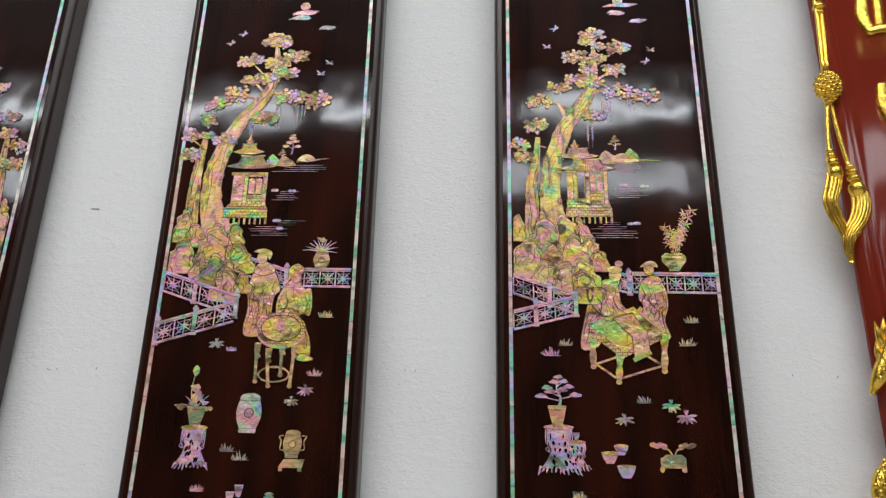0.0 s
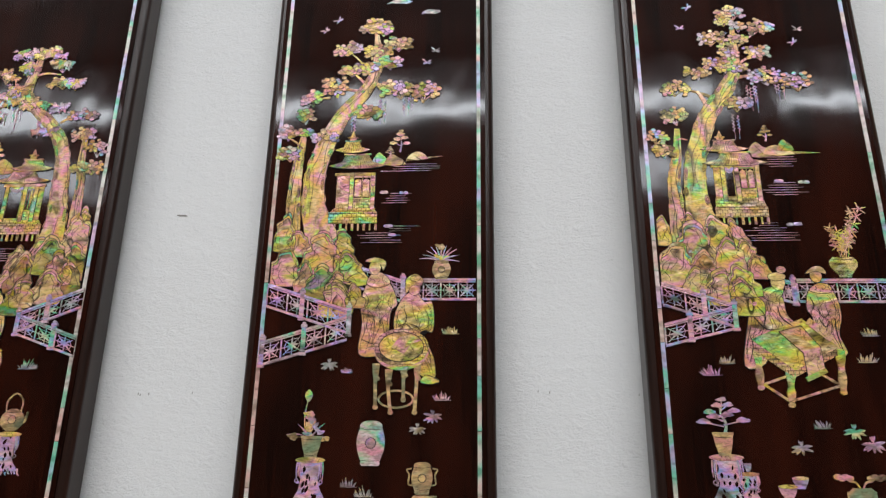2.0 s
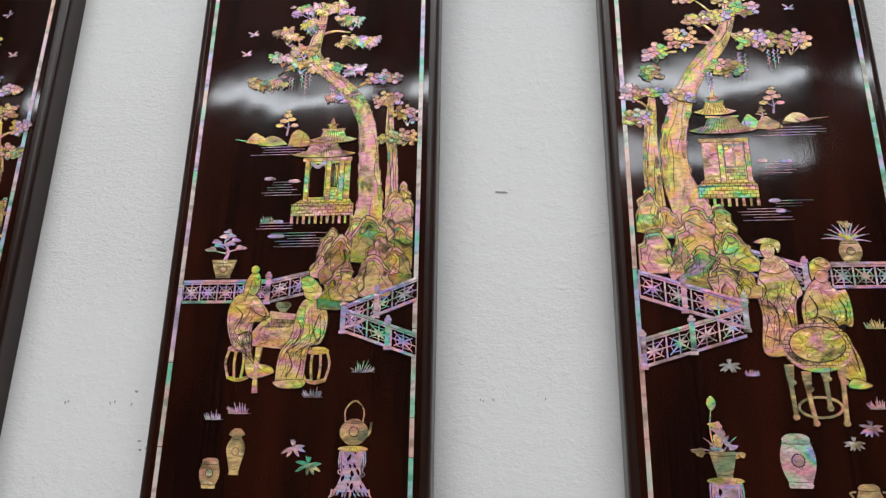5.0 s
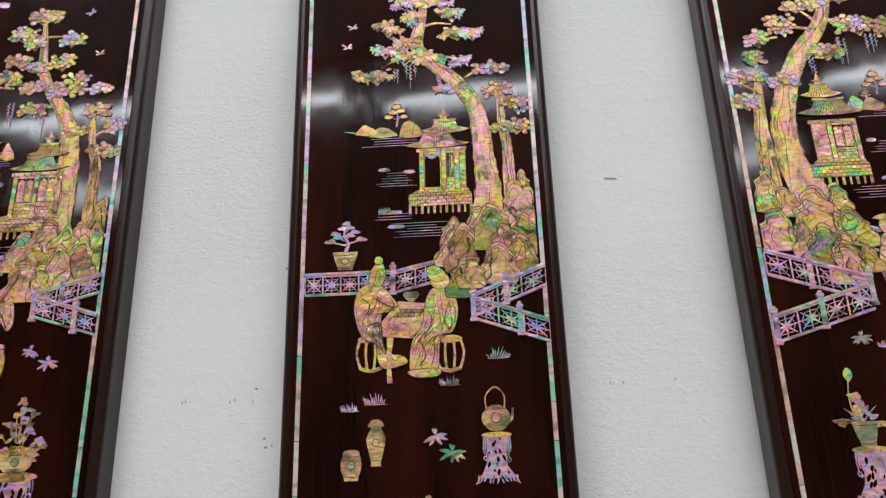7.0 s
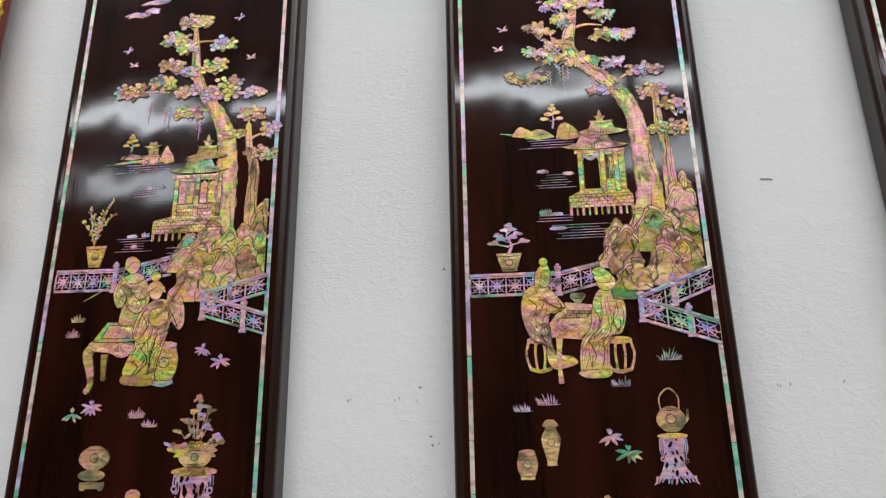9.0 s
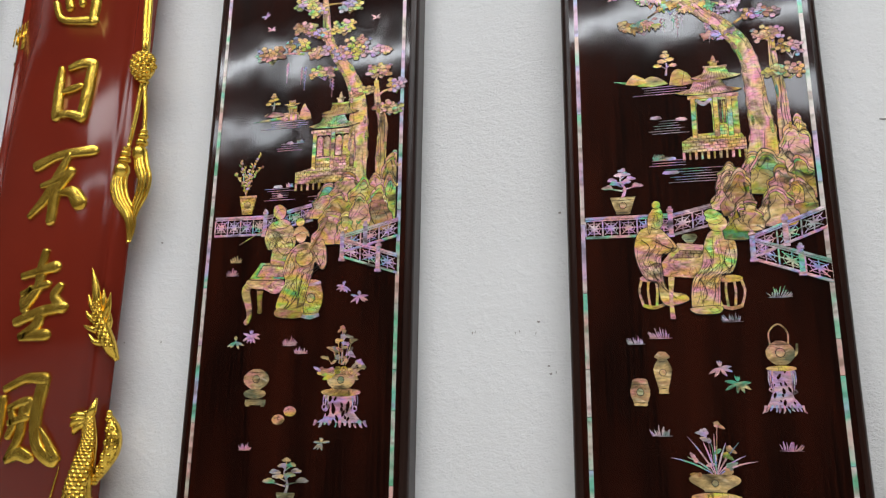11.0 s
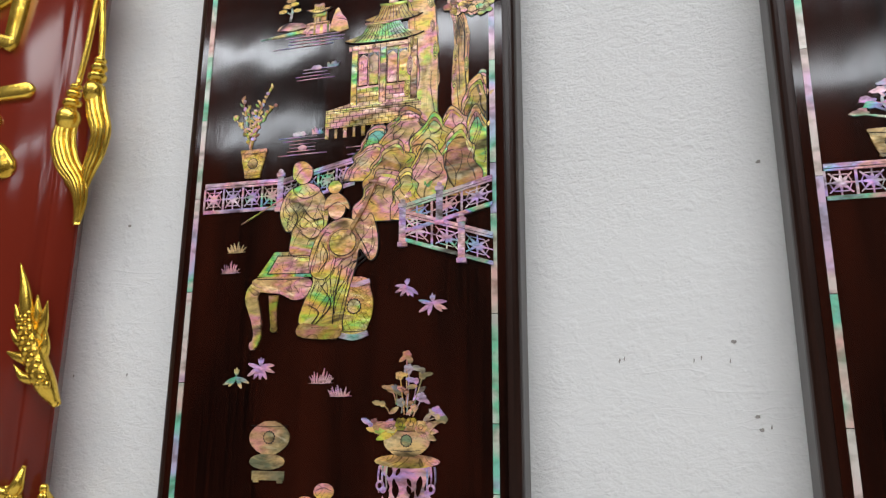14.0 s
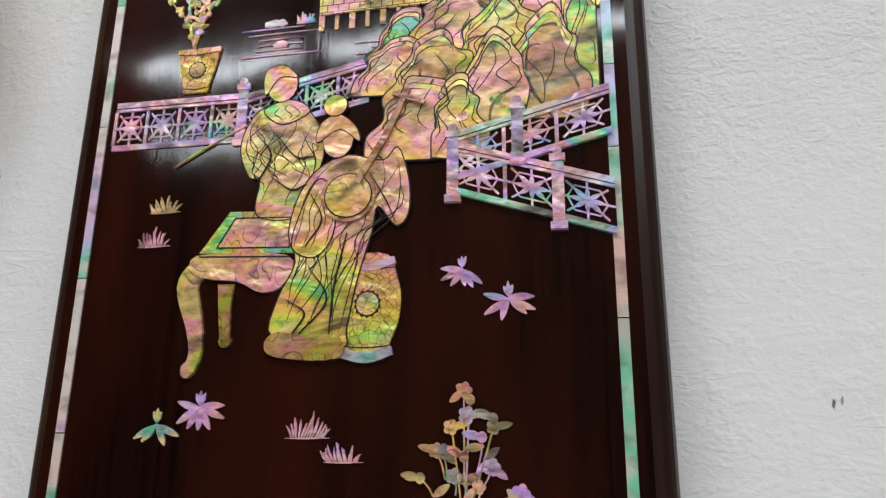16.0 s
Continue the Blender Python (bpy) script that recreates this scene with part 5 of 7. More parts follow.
rim(scroll, [(-0.0067, -0.0979), (0.0298, -0.0873), (0.0563, -0.1238), (0.0585, -0.1614), (0.0296, -0.1744), (0.0277, -0.1333)], 14)
grass(P, [((0.1404, -0.1048), 28), ((0.1273, -0.1483), 32), ((-0.0955, -0.1504), 28), ((-0.1202, -0.1692), 32), ((0.0424, -0.2531), 28), ((-0.0798, -0.4170), 26)], 34)
star_plants(P, [((0.0896, -0.2555), 36), ((0.1147, -0.2746), 40), ((0.0051, -0.2815), 36)], 35)
root_stand(P, (-0.1124, -0.2981), 54, 78, 36)
root_stand(P, (-0.0805, -0.3229), 32, 48, 37)
pot = vessel(P, "bonsai_pot", (-0.1139, -0.2955), 33, 36, "pot", "small grey shell bonsai pot on a root stand", 3, (0.8,), False, DIM)
bonsai(pot, (-0.1110, -0.2647), 74, 58, 38)
for c, w in (((-0.0039, -0.3441), 26), ((-0.0243, -0.3588), 30), ((0.0035, -0.3828), 33)):
    cup = vessel(P, "bowl", c, w, 21 * w / 33, "cup", "small pink shell bowl", 1, (), False, COOL)
    plate("bowl_rim", [oval(off(c, 0, 20 * w / 33), w, 6, 16)], PEARL, cup, 3)
burner = plate("incense_burner", [rect((0.0852, -0.3559), 44, 18), (quad((0.0643, -0.3487), (0.1072, -0.3479), (0.1000, -0.3414), (0.0727, -0.3419)), 2)], DIM, P, 1, "square footed shell incense burner with curling smoke")
for s in (-1, 1):
    plate("smoke", [ribbon([off((0.0863, -0.3426), s * 2, 0), off((0.0863, -0.3426), s * 8, 9), off((0.0863, -0.3426), s * 18, 11)], [2, 3, 3], 4)] + [(oval(off((0.0863, -0.3426), s * (16 + 6 * k), 15 + 2 * (k % 2)), 13, 9, 12), 1 + k) for k in range(4)], PEARL, burner)
    plate("foot", [oval(off((0.0842, -0.3673), s * 19, 0), 9, 10, 10)], PEARL, burner)
vessel(P, "tea_cup", (-0.0816, -0.3194), 12, 13, "cup", "tiny shell tea cup on the small stand", 5, (), False, COOL)

# ---- panel with the board game ----
P = panel_chess
birds(P, [(-0.1129, 0.4375), (-0.1225, 0.3973)], 41)
tree(P, "leaning maple tree in gold and pink shell",
     [(0.1047, 0.0552), (0.1107, 0.1134), (0.1061, 0.1740), (0.1008, 0.2420), (0.0863, 0.2859), (0.0567, 0.3265), (0.0209, 0.3606), (-0.0011, 0.3932), (0.0074, 0.4449), (0.0157, 0.4918)], [60, 42, 35, 30, 28, 25, 23, 25, 18, 12],
     [(0.1468, 0.0771), (0.1451, 0.1412), (0.1444, 0.1921), (0.1385, 0.2394), (0.1374, 0.2985)], [24, 20, 16, 14, 9],
     [((-0.0015, 0.3875), (-0.0297, 0.4071), 6), ((0.0115, 0.4328), (0.0609, 0.4344), 5), ((-0.0072, 0.3765), (-0.0624, 0.3525), 5), ((0.0114, 0.3636), (-0.0221, 0.3720), 5), ((0.0311, 0.3677), (0.0738, 0.3587), 5), ((0.0546, 0.4174), (0.0979, 0.4115), 4), ((0.0804, 0.3247), (0.1252, 0.3457), 4),
      ((0.1358, 0.2662), (0.1680, 0.2639), 5), ((0.1394, 0.2131), (0.1633, 0.2220), 5), ((0.1334, 0.2879), (0.1143, 0.2839), 4), ((0.0915, 0.2910), (0.0645, 0.3061), 4)],
     [((-0.0154, 0.4766), 60, 26), ((0.0574, 0.4523), 42, 24), ((0.0398, 0.4800), 46, 22), ((-0.0483, 0.4285), 42, 26), ((-0.0204, 0.3982), 44, 24), ((0.0689, 0.4139), 50, 24), ((0.0976, 0.4080), 36, 20), ((-0.0539, 0.3825), 42, 22), ((-0.0225, 0.3663), 40, 20),
      ((-0.0780, 0.3345), 56, 26), ((0.0736, 0.3565), 26, 20), ((0.0548, 0.3046), 40, 18)], "maple", 43)
foliage(holder("blossom_tree_top", P, "round shell leaf pads"), [((0.1244, 0.3380), 56, 16), ((0.1340, 0.2933), 46, 22), ((0.1651, 0.2620), 34, 24), ((0.1590, 0.2243), 46, 22), ((0.1357, 0.2217), 26, 12)], "oval", 44)
vines(P, [((-0.0333, 0.3502), 2), ((-0.0085, 0.3562), 3), ((0.0385, 0.3390), 2)], 45)
island(P, [((-0.0601, 0.2211), 50, 16), ((-0.0132, 0.2180), 40, 34), ((-0.0883, 0.2261), 36, 16)], ((-0.0695, 0.2228), (-0.1262, 0.2329)), [((-0.0374, 0.2376), 44)], 46)
lines_of_water(P, [((-0.0983, 0.2162), 96, 4), ((-0.0734, 0.1523), 70, 6), ((-0.0956, 0.0804), 110, 3), ((-0.0510, 0.0633), 100, 6)])
lily(P, [((-0.0544, 0.1583), 30), ((-0.0177, 0.1530), 24), ((-0.0378, 0.0578), 28), ((-0.0408, 0.0823), 26)], 47)
grass(P, [((-0.0563, 0.0812), 24)], 47)
pavilion(P, (-0.0045, 0.1200), 82, 74, [(76, 100, 24, 34), (102, 74, 22, 48)], 8, 20, 6, (4, 40, 62), 48, spire=(46, 124), stilts=11, openings=True)
rocks(P, [((0.1660, 0.0906), 30, 46, 0), ((0.0493, 0.0294), 34, 34, 4), ((0.0940, 0.0367), 44, 40, 0), ((0.1615, 0.0522), 50, 66, -6), ((0.0442, -0.0080), 40, 54, 8), ((0.1645, 0.0050), 46, 60, -6), ((0.1138, 0.0168), 56, 60, 0), ((0.0625, -0.0181), 46, 66, 6),
          ((0.1334, -0.0028), 50, 54, 0), ((0.1601, -0.0316), 50, 58, -4), ((0.1165, -0.0388), 54, 54, 4), ((0.0586, -0.0590), 40, 48, 6), ((0.0771, -0.0462), 40, 40, 0)], 49)
railing(P, (-0.1839, -0.0135), (-0.0425, -0.0133), 38, 5, (0.98,), 50)
railing(P, (-0.0425, -0.0142), (0.0221, 0.0005), 38, 2, (), 51)
railing(P, (0.0786, -0.0571), (0.1906, -0.0129), 38, 3, (0.45,), 52, lift=9)
railing(P, (0.0782, -0.0607), (0.1910, -0.1008), 38, 3, (0.0, 0.62), 53, lift=9)
pot = vessel(P, "bonsai_pot", (-0.1207, -0.0107), 40, 30, "pot", "gold shell bonsai pot on the railing", 4)
bonsai(pot, (-0.1203, 0.0186), 60, 50, 54)
left = figure(P, "seated_robed_figure", [robe((-0.0886, -0.1247), (-0.1004, -0.1021), (-0.1058, -0.0704), (-0.0974, -0.0433), (-0.0792, -0.0349), (-0.0635, -0.0383), (-0.0455, -0.0592), (-0.0377, -0.0731), (-0.0513, -0.0816), (-0.0629, -0.0856), (-0.0625, -0.1212), (-0.0553, -0.1433), (-0.0302, -0.1502), (-0.0251, -0.1616), (-0.0569, -0.1691), (-0.0689, -0.1558), (-0.0716, -0.1297)),
              oval((-0.0679, -0.0233), 22, 34), robe((-0.0821, -0.0227), (-0.0730, -0.0044), (-0.0614, -0.0031), (-0.0570, -0.0182), (-0.0690, -0.0121), (-0.0800, -0.0487)), oval((-0.0673, 0.0019), 14, 14)], "plain robed seated shape in gold shell", 6)
folds(left, [[(-0.0937, -0.0572), (-0.0812, -0.0714), (-0.0912, -0.0935)], [(-0.0761, -0.0580), (-0.0507, -0.0726), (-0.0377, -0.0731)], [(-0.0873, -0.1026), (-0.0654, -0.0990), (-0.0604, -0.1301)], [(-0.0754, -0.1207), (-0.0635, -0.1387), (-0.0434, -0.1567)]], 11)
right = figure(P, "seated_robed_figure", [robe((-0.0196, -0.1788), (-0.0177, -0.1315), (-0.0012, -0.1058), (0.0041, -0.0703), (0.0146, -0.0481), (0.0339, -0.0462), (0.0513, -0.0632), (0.0540, -0.0902), (0.0448, -0.1163), (0.0271, -0.1244), (0.0209, -0.1758), (0.0012, -0.1820)),
               robe((-0.0243, -0.1744), (-0.0021, -0.1708), (0.0246, -0.1717), (0.0203, -0.1826), (-0.0115, -0.1833)), oval((0.0279, -0.0349), 30, 28), oval((0.0234, -0.0255), 28, 22), oval((0.0188, -0.0179), 22, 16)], "plain robed seated shape with a pleated cap", 6)
folds(right, [[(0.0055, -0.0749), (0.0140, -0.0975), (0.0016, -0.1235)], [(-0.0069, -0.1232), (0.0038, -0.1496), (-0.0060, -0.1665)], [(0.0402, -0.0718), (0.0336, -0.0983), (0.0431, -0.1162)], [(0.0169, -0.1240), (0.0164, -0.1500), (0.0115, -0.1687)]], 12)
table = plate("game_table", [(quad((-0.0636, -0.0981), (0.0017, -0.1006), (0.0076, -0.0705), (-0.0372, -0.0650)), 5)], PEARL, P, 5, "low yellow shell table with a game board")
plate("game_board", [(quad((-0.0476, -0.0907), (-0.0045, -0.0924), (0.0051, -0.0793), (-0.0345, -0.0769)), 6)], TILE, table)
plate("apron", [(quad((-0.0636, -0.0981), (0.0000, -0.1005), (-0.0036, -0.1251), (-0.0624, -0.1194)), 5)], PEARL, table)
plate("leg", [(ribbon([(-0.0496, -0.1217), (-0.0519, -0.1564), (-0.0507, -0.1906)], [10, 6, 8], 4), 12)], PEARL, table)
vessel(P, "covered_bowl", (-0.0173, -0.0667), 24, 16, "bowl", "small covered shell bowl on the table", 7, (0.5,), False)
for c in ((-0.0800, -0.1230), (0.0400, -0.1270)):
    stool = plate("barrel_stool", [(oval(c, 39, 12, 18), 4)], PEARL, P, 4, "open barrel-shaped shell stool")
    plate("stool_foot", [(ribbon([off(c, -16, -44), off(c, 0, -48), off(c, 16, -44)], [5, 6, 5], 4), 3)], PEARL, stool)
    for s in (-1, -0.35, 0.35, 1):
        plate("stave", [(ribbon([off(c, s * 17, -3), off(c, s * 21, -22), off(c, s * 15, -45)], [4.0, 3.6, 4.0], 4), 3)], PEARL, stool)
grass(P, [((0.1117, -0.1592), 36), ((0.0382, -0.1965), 30), ((-0.1103, -0.2299), 28), ((-0.0728, -0.2210), 36), ((-0.0791, -0.3732), 32), ((0.1064, -0.3924), 34)], 55)
star_plants(P, [((0.0146, -0.2681), 38), ((0.0392, -0.2910), 42)], 56)
vessel(P, "tall_jar", (-0.0716, -0.3085), 28, 66, "vase", "tall gold shell jar with a lid", 1, (0.14, 0.78), True, DIM)
vessel(P, "round_jar", (-0.1078, -0.3275), 30, 43, "jar", "squat pink shell jar with a lid", 1, (0.14, 0.8))
stand = root_stand(P, (0.1033, -0.2701), 44, 66, 57)
kettle = vessel(P, "kettle", (0.1039, -0.2645), 42, 37, "round", "pink shell kettle with a high handle on a root stand", 3, (0.86,))
plate("kettle_handle", [ribbon([off((0.1039, -0.2645), -13, 28), off((0.1039, -0.2645), -14, 50), off((0.1039, -0.2645), 0, 63), off((0.1039, -0.2645), 13, 50), off((0.1039, -0.2645), 12, 28)], [2.2, 2.2, 2.6, 2.2, 2.2], 5)], DIM, kettle, 2)
plate("spout", [ribbon([off((0.1039, -0.2645), 16, 12), off((0.1039, -0.2645), 23, 18), off((0.1039, -0.2645), 25, 32)], [5, 4, 3], 4)], DIM, kettle, 2)
stand = root_stand(P, (-0.0039, -0.4625), 74, 78, 58)
pot = vessel(P, "orchid_bowl", (-0.0050, -0.4543), 74, 26, "bowl", "grey shell bowl of orchids on a root stand", 3, (), True, DIM)
potted_stems(pot, (-0.0020, -0.4317), 90, 84, 59, 9, 9)

# ---- panel with the lute ----
P = panel_lute
moon_and_cloud(P, (-0.0591, 0.5943), [((-0.0638, 0.5646), 60), ((-0.1042, 0.5397), 50), ((-0.0709, 0.5471), 30)], 61)
birds(P, [(-0.1058, 0.4613), (-0.0928, 0.4282), (0.1078, 0.5186), (0.1339, 0.4285)], 62)
tree(P, "tall straight tree in green and gold shell",
     [(0.0964, 0.0675), (0.1043, 0.1292), (0.1062, 0.1931), (0.1009, 0.2596), (0.0845, 0.3060), (0.0537, 0.3547), (0.0335, 0.3978), (0.0261, 0.4531), (0.0208, 0.5097)], [60, 44, 38, 34, 28, 22, 19, 15, 7],
     [(0.1534, 0.0749), (0.1530, 0.1370), (0.1547, 0.2010), (0.1438, 0.2401), (0.1382, 0.2909)], [22, 20, 18, 13, 9],
     [((0.0222, 0.4596), (-0.0174, 0.4690), 4), ((0.0266, 0.4716), (0.0823, 0.4633), 4), ((0.0275, 0.4042), (-0.0178, 0.4198), 4), ((0.0346, 0.4097), (0.0704, 0.4105), 4), ((0.0456, 0.3611), (-0.0291, 0.3726), 5), ((-0.0175, 0.3658), (-0.0828, 0.3647), 4), ((0.0655, 0.3421), (0.0962, 0.3574), 6), ((0.0967, 0.3515), (0.1443, 0.3539), 4),
      ((0.0617, 0.3249), (0.0252, 0.3159), 5), ((0.1406, 0.2570), (0.1706, 0.2718), 5), ((0.1442, 0.2345), (0.1680, 0.2330), 5), ((0.1386, 0.2852), (0.1475, 0.3074), 4)],
     [((0.0227, 0.5133), 56, 24), ((-0.0157, 0.4738), 52, 24), ((0.0805, 0.4585), 40, 22), ((-0.0142, 0.4171), 44, 24), ((0.0671, 0.4108), 44, 24), ((-0.0302, 0.3822), 46, 22), ((-0.0916, 0.3653), 60, 28), ((0.0152, 0.3634), 36, 22), ((0.0958, 0.3633), 50, 34), ((0.1443, 0.3539), 36, 14),
      ((0.0253, 0.3147), 46, 20), ((0.1422, 0.3077), 46, 22), ((0.1788, 0.2746), 28, 24), ((0.1632, 0.2278), 50, 20), ((0.1086, 0.2681), 44, 14)], "pine", 63)
vines(P, [((-0.0144, 0.3361), 2), ((0.0467, 0.3144), 2), ((-0.0465, 0.3525), 1)], 64)
island(P, [((-0.0341, 0.2258), 50, 14), ((-0.0066, 0.2241), 26, 30), ((-0.0722, 0.2349), 44, 10)], ((-0.0556, 0.2294), (-0.1186, 0.2244)), [((-0.0768, 0.2464), 36)], 65)
hut = pavilion(P, (-0.0443, 0.2409), 18, 12, [(13, 26, 9, 9)], 2, 3, 0, (2, 12), 66, stilts=4)
lines_of_water(P, [((-0.1022, 0.2211), 105, 4), ((-0.0750, 0.1734), 75, 4), ((-0.0838, 0.0816), 70, 6), ((0.0049, 0.0618), 60, 3)])
lily(P, [((-0.0536, 0.0853), 18), ((-0.0334, 0.1743), 14), ((-0.0513, 0.0666), 16)], 67)
grass(P, [((-0.0126, 0.1741), 16), ((-0.0300, 0.0841), 16)], 68)
pavilion(P, (0.0089, 0.1186), 90, 78, [(82, 96, 24, 46), (108, 68, 22, 58)], 6, 24, 20, (4, 42, 82), 69, spire=(58, 132), stilts=11)
rocks(P, [((0.1818, 0.0939), 30, 40, 0), ((0.0472, 0.0395), 46, 40, 6), ((0.1765, 0.0535), 46, 70, -4), ((0.0862, 0.0477), 56, 50, 0), ((0.1457, 0.0449), 46, 46, 0), ((0.0373, 0.0199), 50, 36, 6), ((0.1177, 0.0262), 56, 56, 6), ((0.1801, -0.0013), 46, 80, -4),
          ((0.0710, -0.0014), 60, 56, 6), ((0.1493, -0.0048), 50, 66, 4), ((0.0541, -0.0300), 60, 50, 6), ((0.1107, -0.0080), 46, 56, 6), ((0.0884, -0.0315), 34, 50, 2)], 171)
railing(P, (-0.1819, 0.0299), (-0.0739, 0.0290), 40, 4, (0.98,), 71)
railing(P, (-0.0737, 0.0280), (0.0223, 0.0488), 36, 4, (), 72)
railing(P, (0.0842, -0.0177), (0.1910, 0.0100), 36, 3, (0.42,), 73, lift=9)
railing(P, (0.0847, -0.0235), (0.1913, -0.0577), 38, 3, (0.0, 0.66), 74, 42, lift=9)
pot = vessel(P, "blossom_pot", (-0.1160, 0.0329), 36, 38, "pot", "gold crackled shell pot of plum blossom on the railing", 4, (0.1, 0.88), True, CRACKLE)
blossom_sprigs(pot, (-0.1214, 0.0711), 62, 84, 75)
listener = figure(P, "standing_robed_figure", [robe((-0.0571, -0.0691), (-0.0565, -0.0430), (-0.0649, -0.0398), (-0.0735, -0.0199), (-0.0700, -0.0002), (-0.0579, 0.0142), (-0.0321, 0.0171), (-0.0139, -0.0027), (-0.0090, -0.0274), (-0.0194, -0.0561), (-0.0291, -0.0730)),
                  robe((-0.0576, 0.0122), (-0.0364, 0.0193), (-0.0211, 0.0086), (-0.0420, -0.0004)), oval((-0.0440, 0.0317), 24, 28), robe((-0.0571, 0.0242), (-0.0577, 0.0444), (-0.0439, 0.0479), (-0.0326, 0.0372), (-0.0467, 0.0378))], "plain robed standing shape with a cap", 6)
folds(listener, [[(-0.0623, -0.0055), (-0.0490, -0.0238), (-0.0582, -0.0449)], [(-0.0473, -0.0062), (-0.0299, -0.0266), (-0.0150, -0.0272)], [(-0.0479, -0.0405), (-0.0317, -0.0518), (-0.0203, -0.0483)]], 11)
plate("fishing_rod", [ribbon([(-0.0703, 0.0018), (-0.0967, -0.0110), (-0.1264, -0.0275)], [1.0, 0.8, 0.5], 3)], PEARL, listener, 6)
player = figure(P, "lute_playing_figure", [robe((-0.0380, -0.1568), (-0.0365, -0.1311), (-0.0252, -0.1053), (-0.0316, -0.0843), (-0.0253, -0.0559), (-0.0118, -0.0371), (0.0098, -0.0282), (0.0350, -0.0341), (0.0458, -0.0248), (0.0541, -0.0494), (0.0545, -0.0733), (0.0458, -0.0824), (0.0327, -0.0677), (0.0289, -0.0865), (0.0199, -0.1190), (0.0139, -0.1511), (0.0107, -0.1646)),
                robe((-0.0285, -0.0939), (-0.0222, -0.0656), (-0.0109, -0.0449), (0.0003, -0.0569), (0.0016, -0.0855), (-0.0110, -0.1021)), oval((0.0016, -0.0161), 23, 28), robe((-0.0141, -0.0174), (-0.0119, -0.0027), (0.0013, 0.0036), (0.0144, -0.0068), (0.0176, -0.0188), (0.0027, -0.0083)), oval((-0.0015, 0.0107), 18, 17)], "plain robed seated shape holding a lute", 8)
folds(player, [[(-0.0164, -0.0562), (-0.0073, -0.0757), (-0.0187, -0.0943)], [(0.0262, -0.0434), (0.0380, -0.0631), (0.0455, -0.0796)], [(-0.0151, -0.1085), (-0.0007, -0.1322), (-0.0191, -0.1546)], [(0.0114, -0.0859), (0.0040, -0.1231), (0.0020, -0.1553)], [(-0.0297, -0.1313), (-0.0160, -0.1409), (-0.0239, -0.1545)]], 13)
lute = plate("lute", [(oval((0.0113, -0.0592), 40, 38, 24), 14), (ribbon([(0.0171, -0.0498), (0.0379, -0.0147), (0.0522, 0.0192)], [5, 4.4, 4], 2), 18), (ribbon([(0.0417, 0.0157), (0.0643, 0.0068)], [3, 3], 1), 19)], PEARL, P, 14, "round-bodied shell lute with a long neck")
plate("lute_line", [(oval((0.0113, -0.0592), 35, 33, 24), 15)], LINE, lute)
plate("lute_face", [(oval((0.0113, -0.0592), 33, 31, 24), 16)], PEARL, lute)
stool = vessel(P, "garden_stool", (0.0275, -0.1705), 45, 70, "jar", "barrel-shaped crackled shell stool", 5, (0.1, 0.85), True, CRACKLE)
plate("stool_rim", [(ribbon([(0.0085, -0.1675), (0.0275, -0.1712), (0.0450, -0.1665)], [6, 7, 6], 4), 7)], COOL, stool)
plate("stool_rim", [(ribbon([(0.0150, -0.1085), (0.0300, -0.1100), (0.0455, -0.1060)], [5, 6, 5], 4), 7)], COOL, stool)
plate("hem", [(robe((-0.0433, -0.1603), (-0.0337, -0.1532), (-0.0092, -0.1577), (0.0078, -0.1563), (0.0129, -0.1674), (0.0002, -0.1725), (-0.0364, -0.1696)), 12), (rect((-0.0150, -0.1648), 11, 13), 13)], PEARL, player)
table = plate("altar_table", [(quad((-0.0987, -0.0952), (-0.0261, -0.0978), (-0.0180, -0.0677), (-0.0773, -0.0654)), 5)], PEARL, P, 5, "long gold shell table with scrolled legs")
plate("table_panel", [(quad((-0.0835, -0.0919), (-0.0285, -0.0939), (-0.0232, -0.0732), (-0.0725, -0.0714)), 6)], PEARL, table)
rim(table, [(-0.0855, -0.0919), (-0.0305, -0.0938), (-0.0233, -0.0723), (-0.0727, -0.0704)], 6)
plate("apron", [(robe((-0.1005, -0.0970), (-0.0317, -0.0994), (-0.0330, -0.1200), (-0.0498, -0.1250), (-0.0674, -0.1170), (-0.0963, -0.1123)), 6)], PEARL, table)
plate("table_line", [ribbon([(-0.0983, -0.0980), (-0.0296, -0.1005)], [1.0, 1.0], 1)], LINE, table, 8)
plate("leg", [(ribbon([(-0.0974, -0.1047), (-0.1051, -0.1195), (-0.0971, -0.1476), (-0.0945, -0.1660), (-0.0984, -0.1787)], [14, 16, 12, 9, 8], 5), 7), (oval((-0.0995, -0.1777), 9, 11, 10), 8)], PEARL, table)
plate("leg", [(ribbon([(-0.0759, -0.1186), (-0.0757, -0.1344), (-0.0735, -0.1575)], [12, 9, 7], 4), 5), (oval((-0.0733, -0.1584), 9, 9, 10), 6)], PEARL, table)
grass(P, [((-0.1312, -0.0624), 24), ((-0.1373, -0.0881), 26), ((-0.0108, -0.2221), 30), ((0.0143, -0.2368), 26), ((-0.0854, -0.4078), 24)], 76)
star_plants(P, [((0.0910, -0.1140), 32), ((0.1212, -0.1344), 36), ((-0.1182, -0.2132), 36), ((-0.0873, -0.2024), 38), ((0.0623, -0.3928), 34)], 77)
vessel(P, "squat_jar", (-0.0705, -0.3003), 50, 36, "round", "squat gold shell jar with a red medallion", 3, (0.86,), True, DIM)
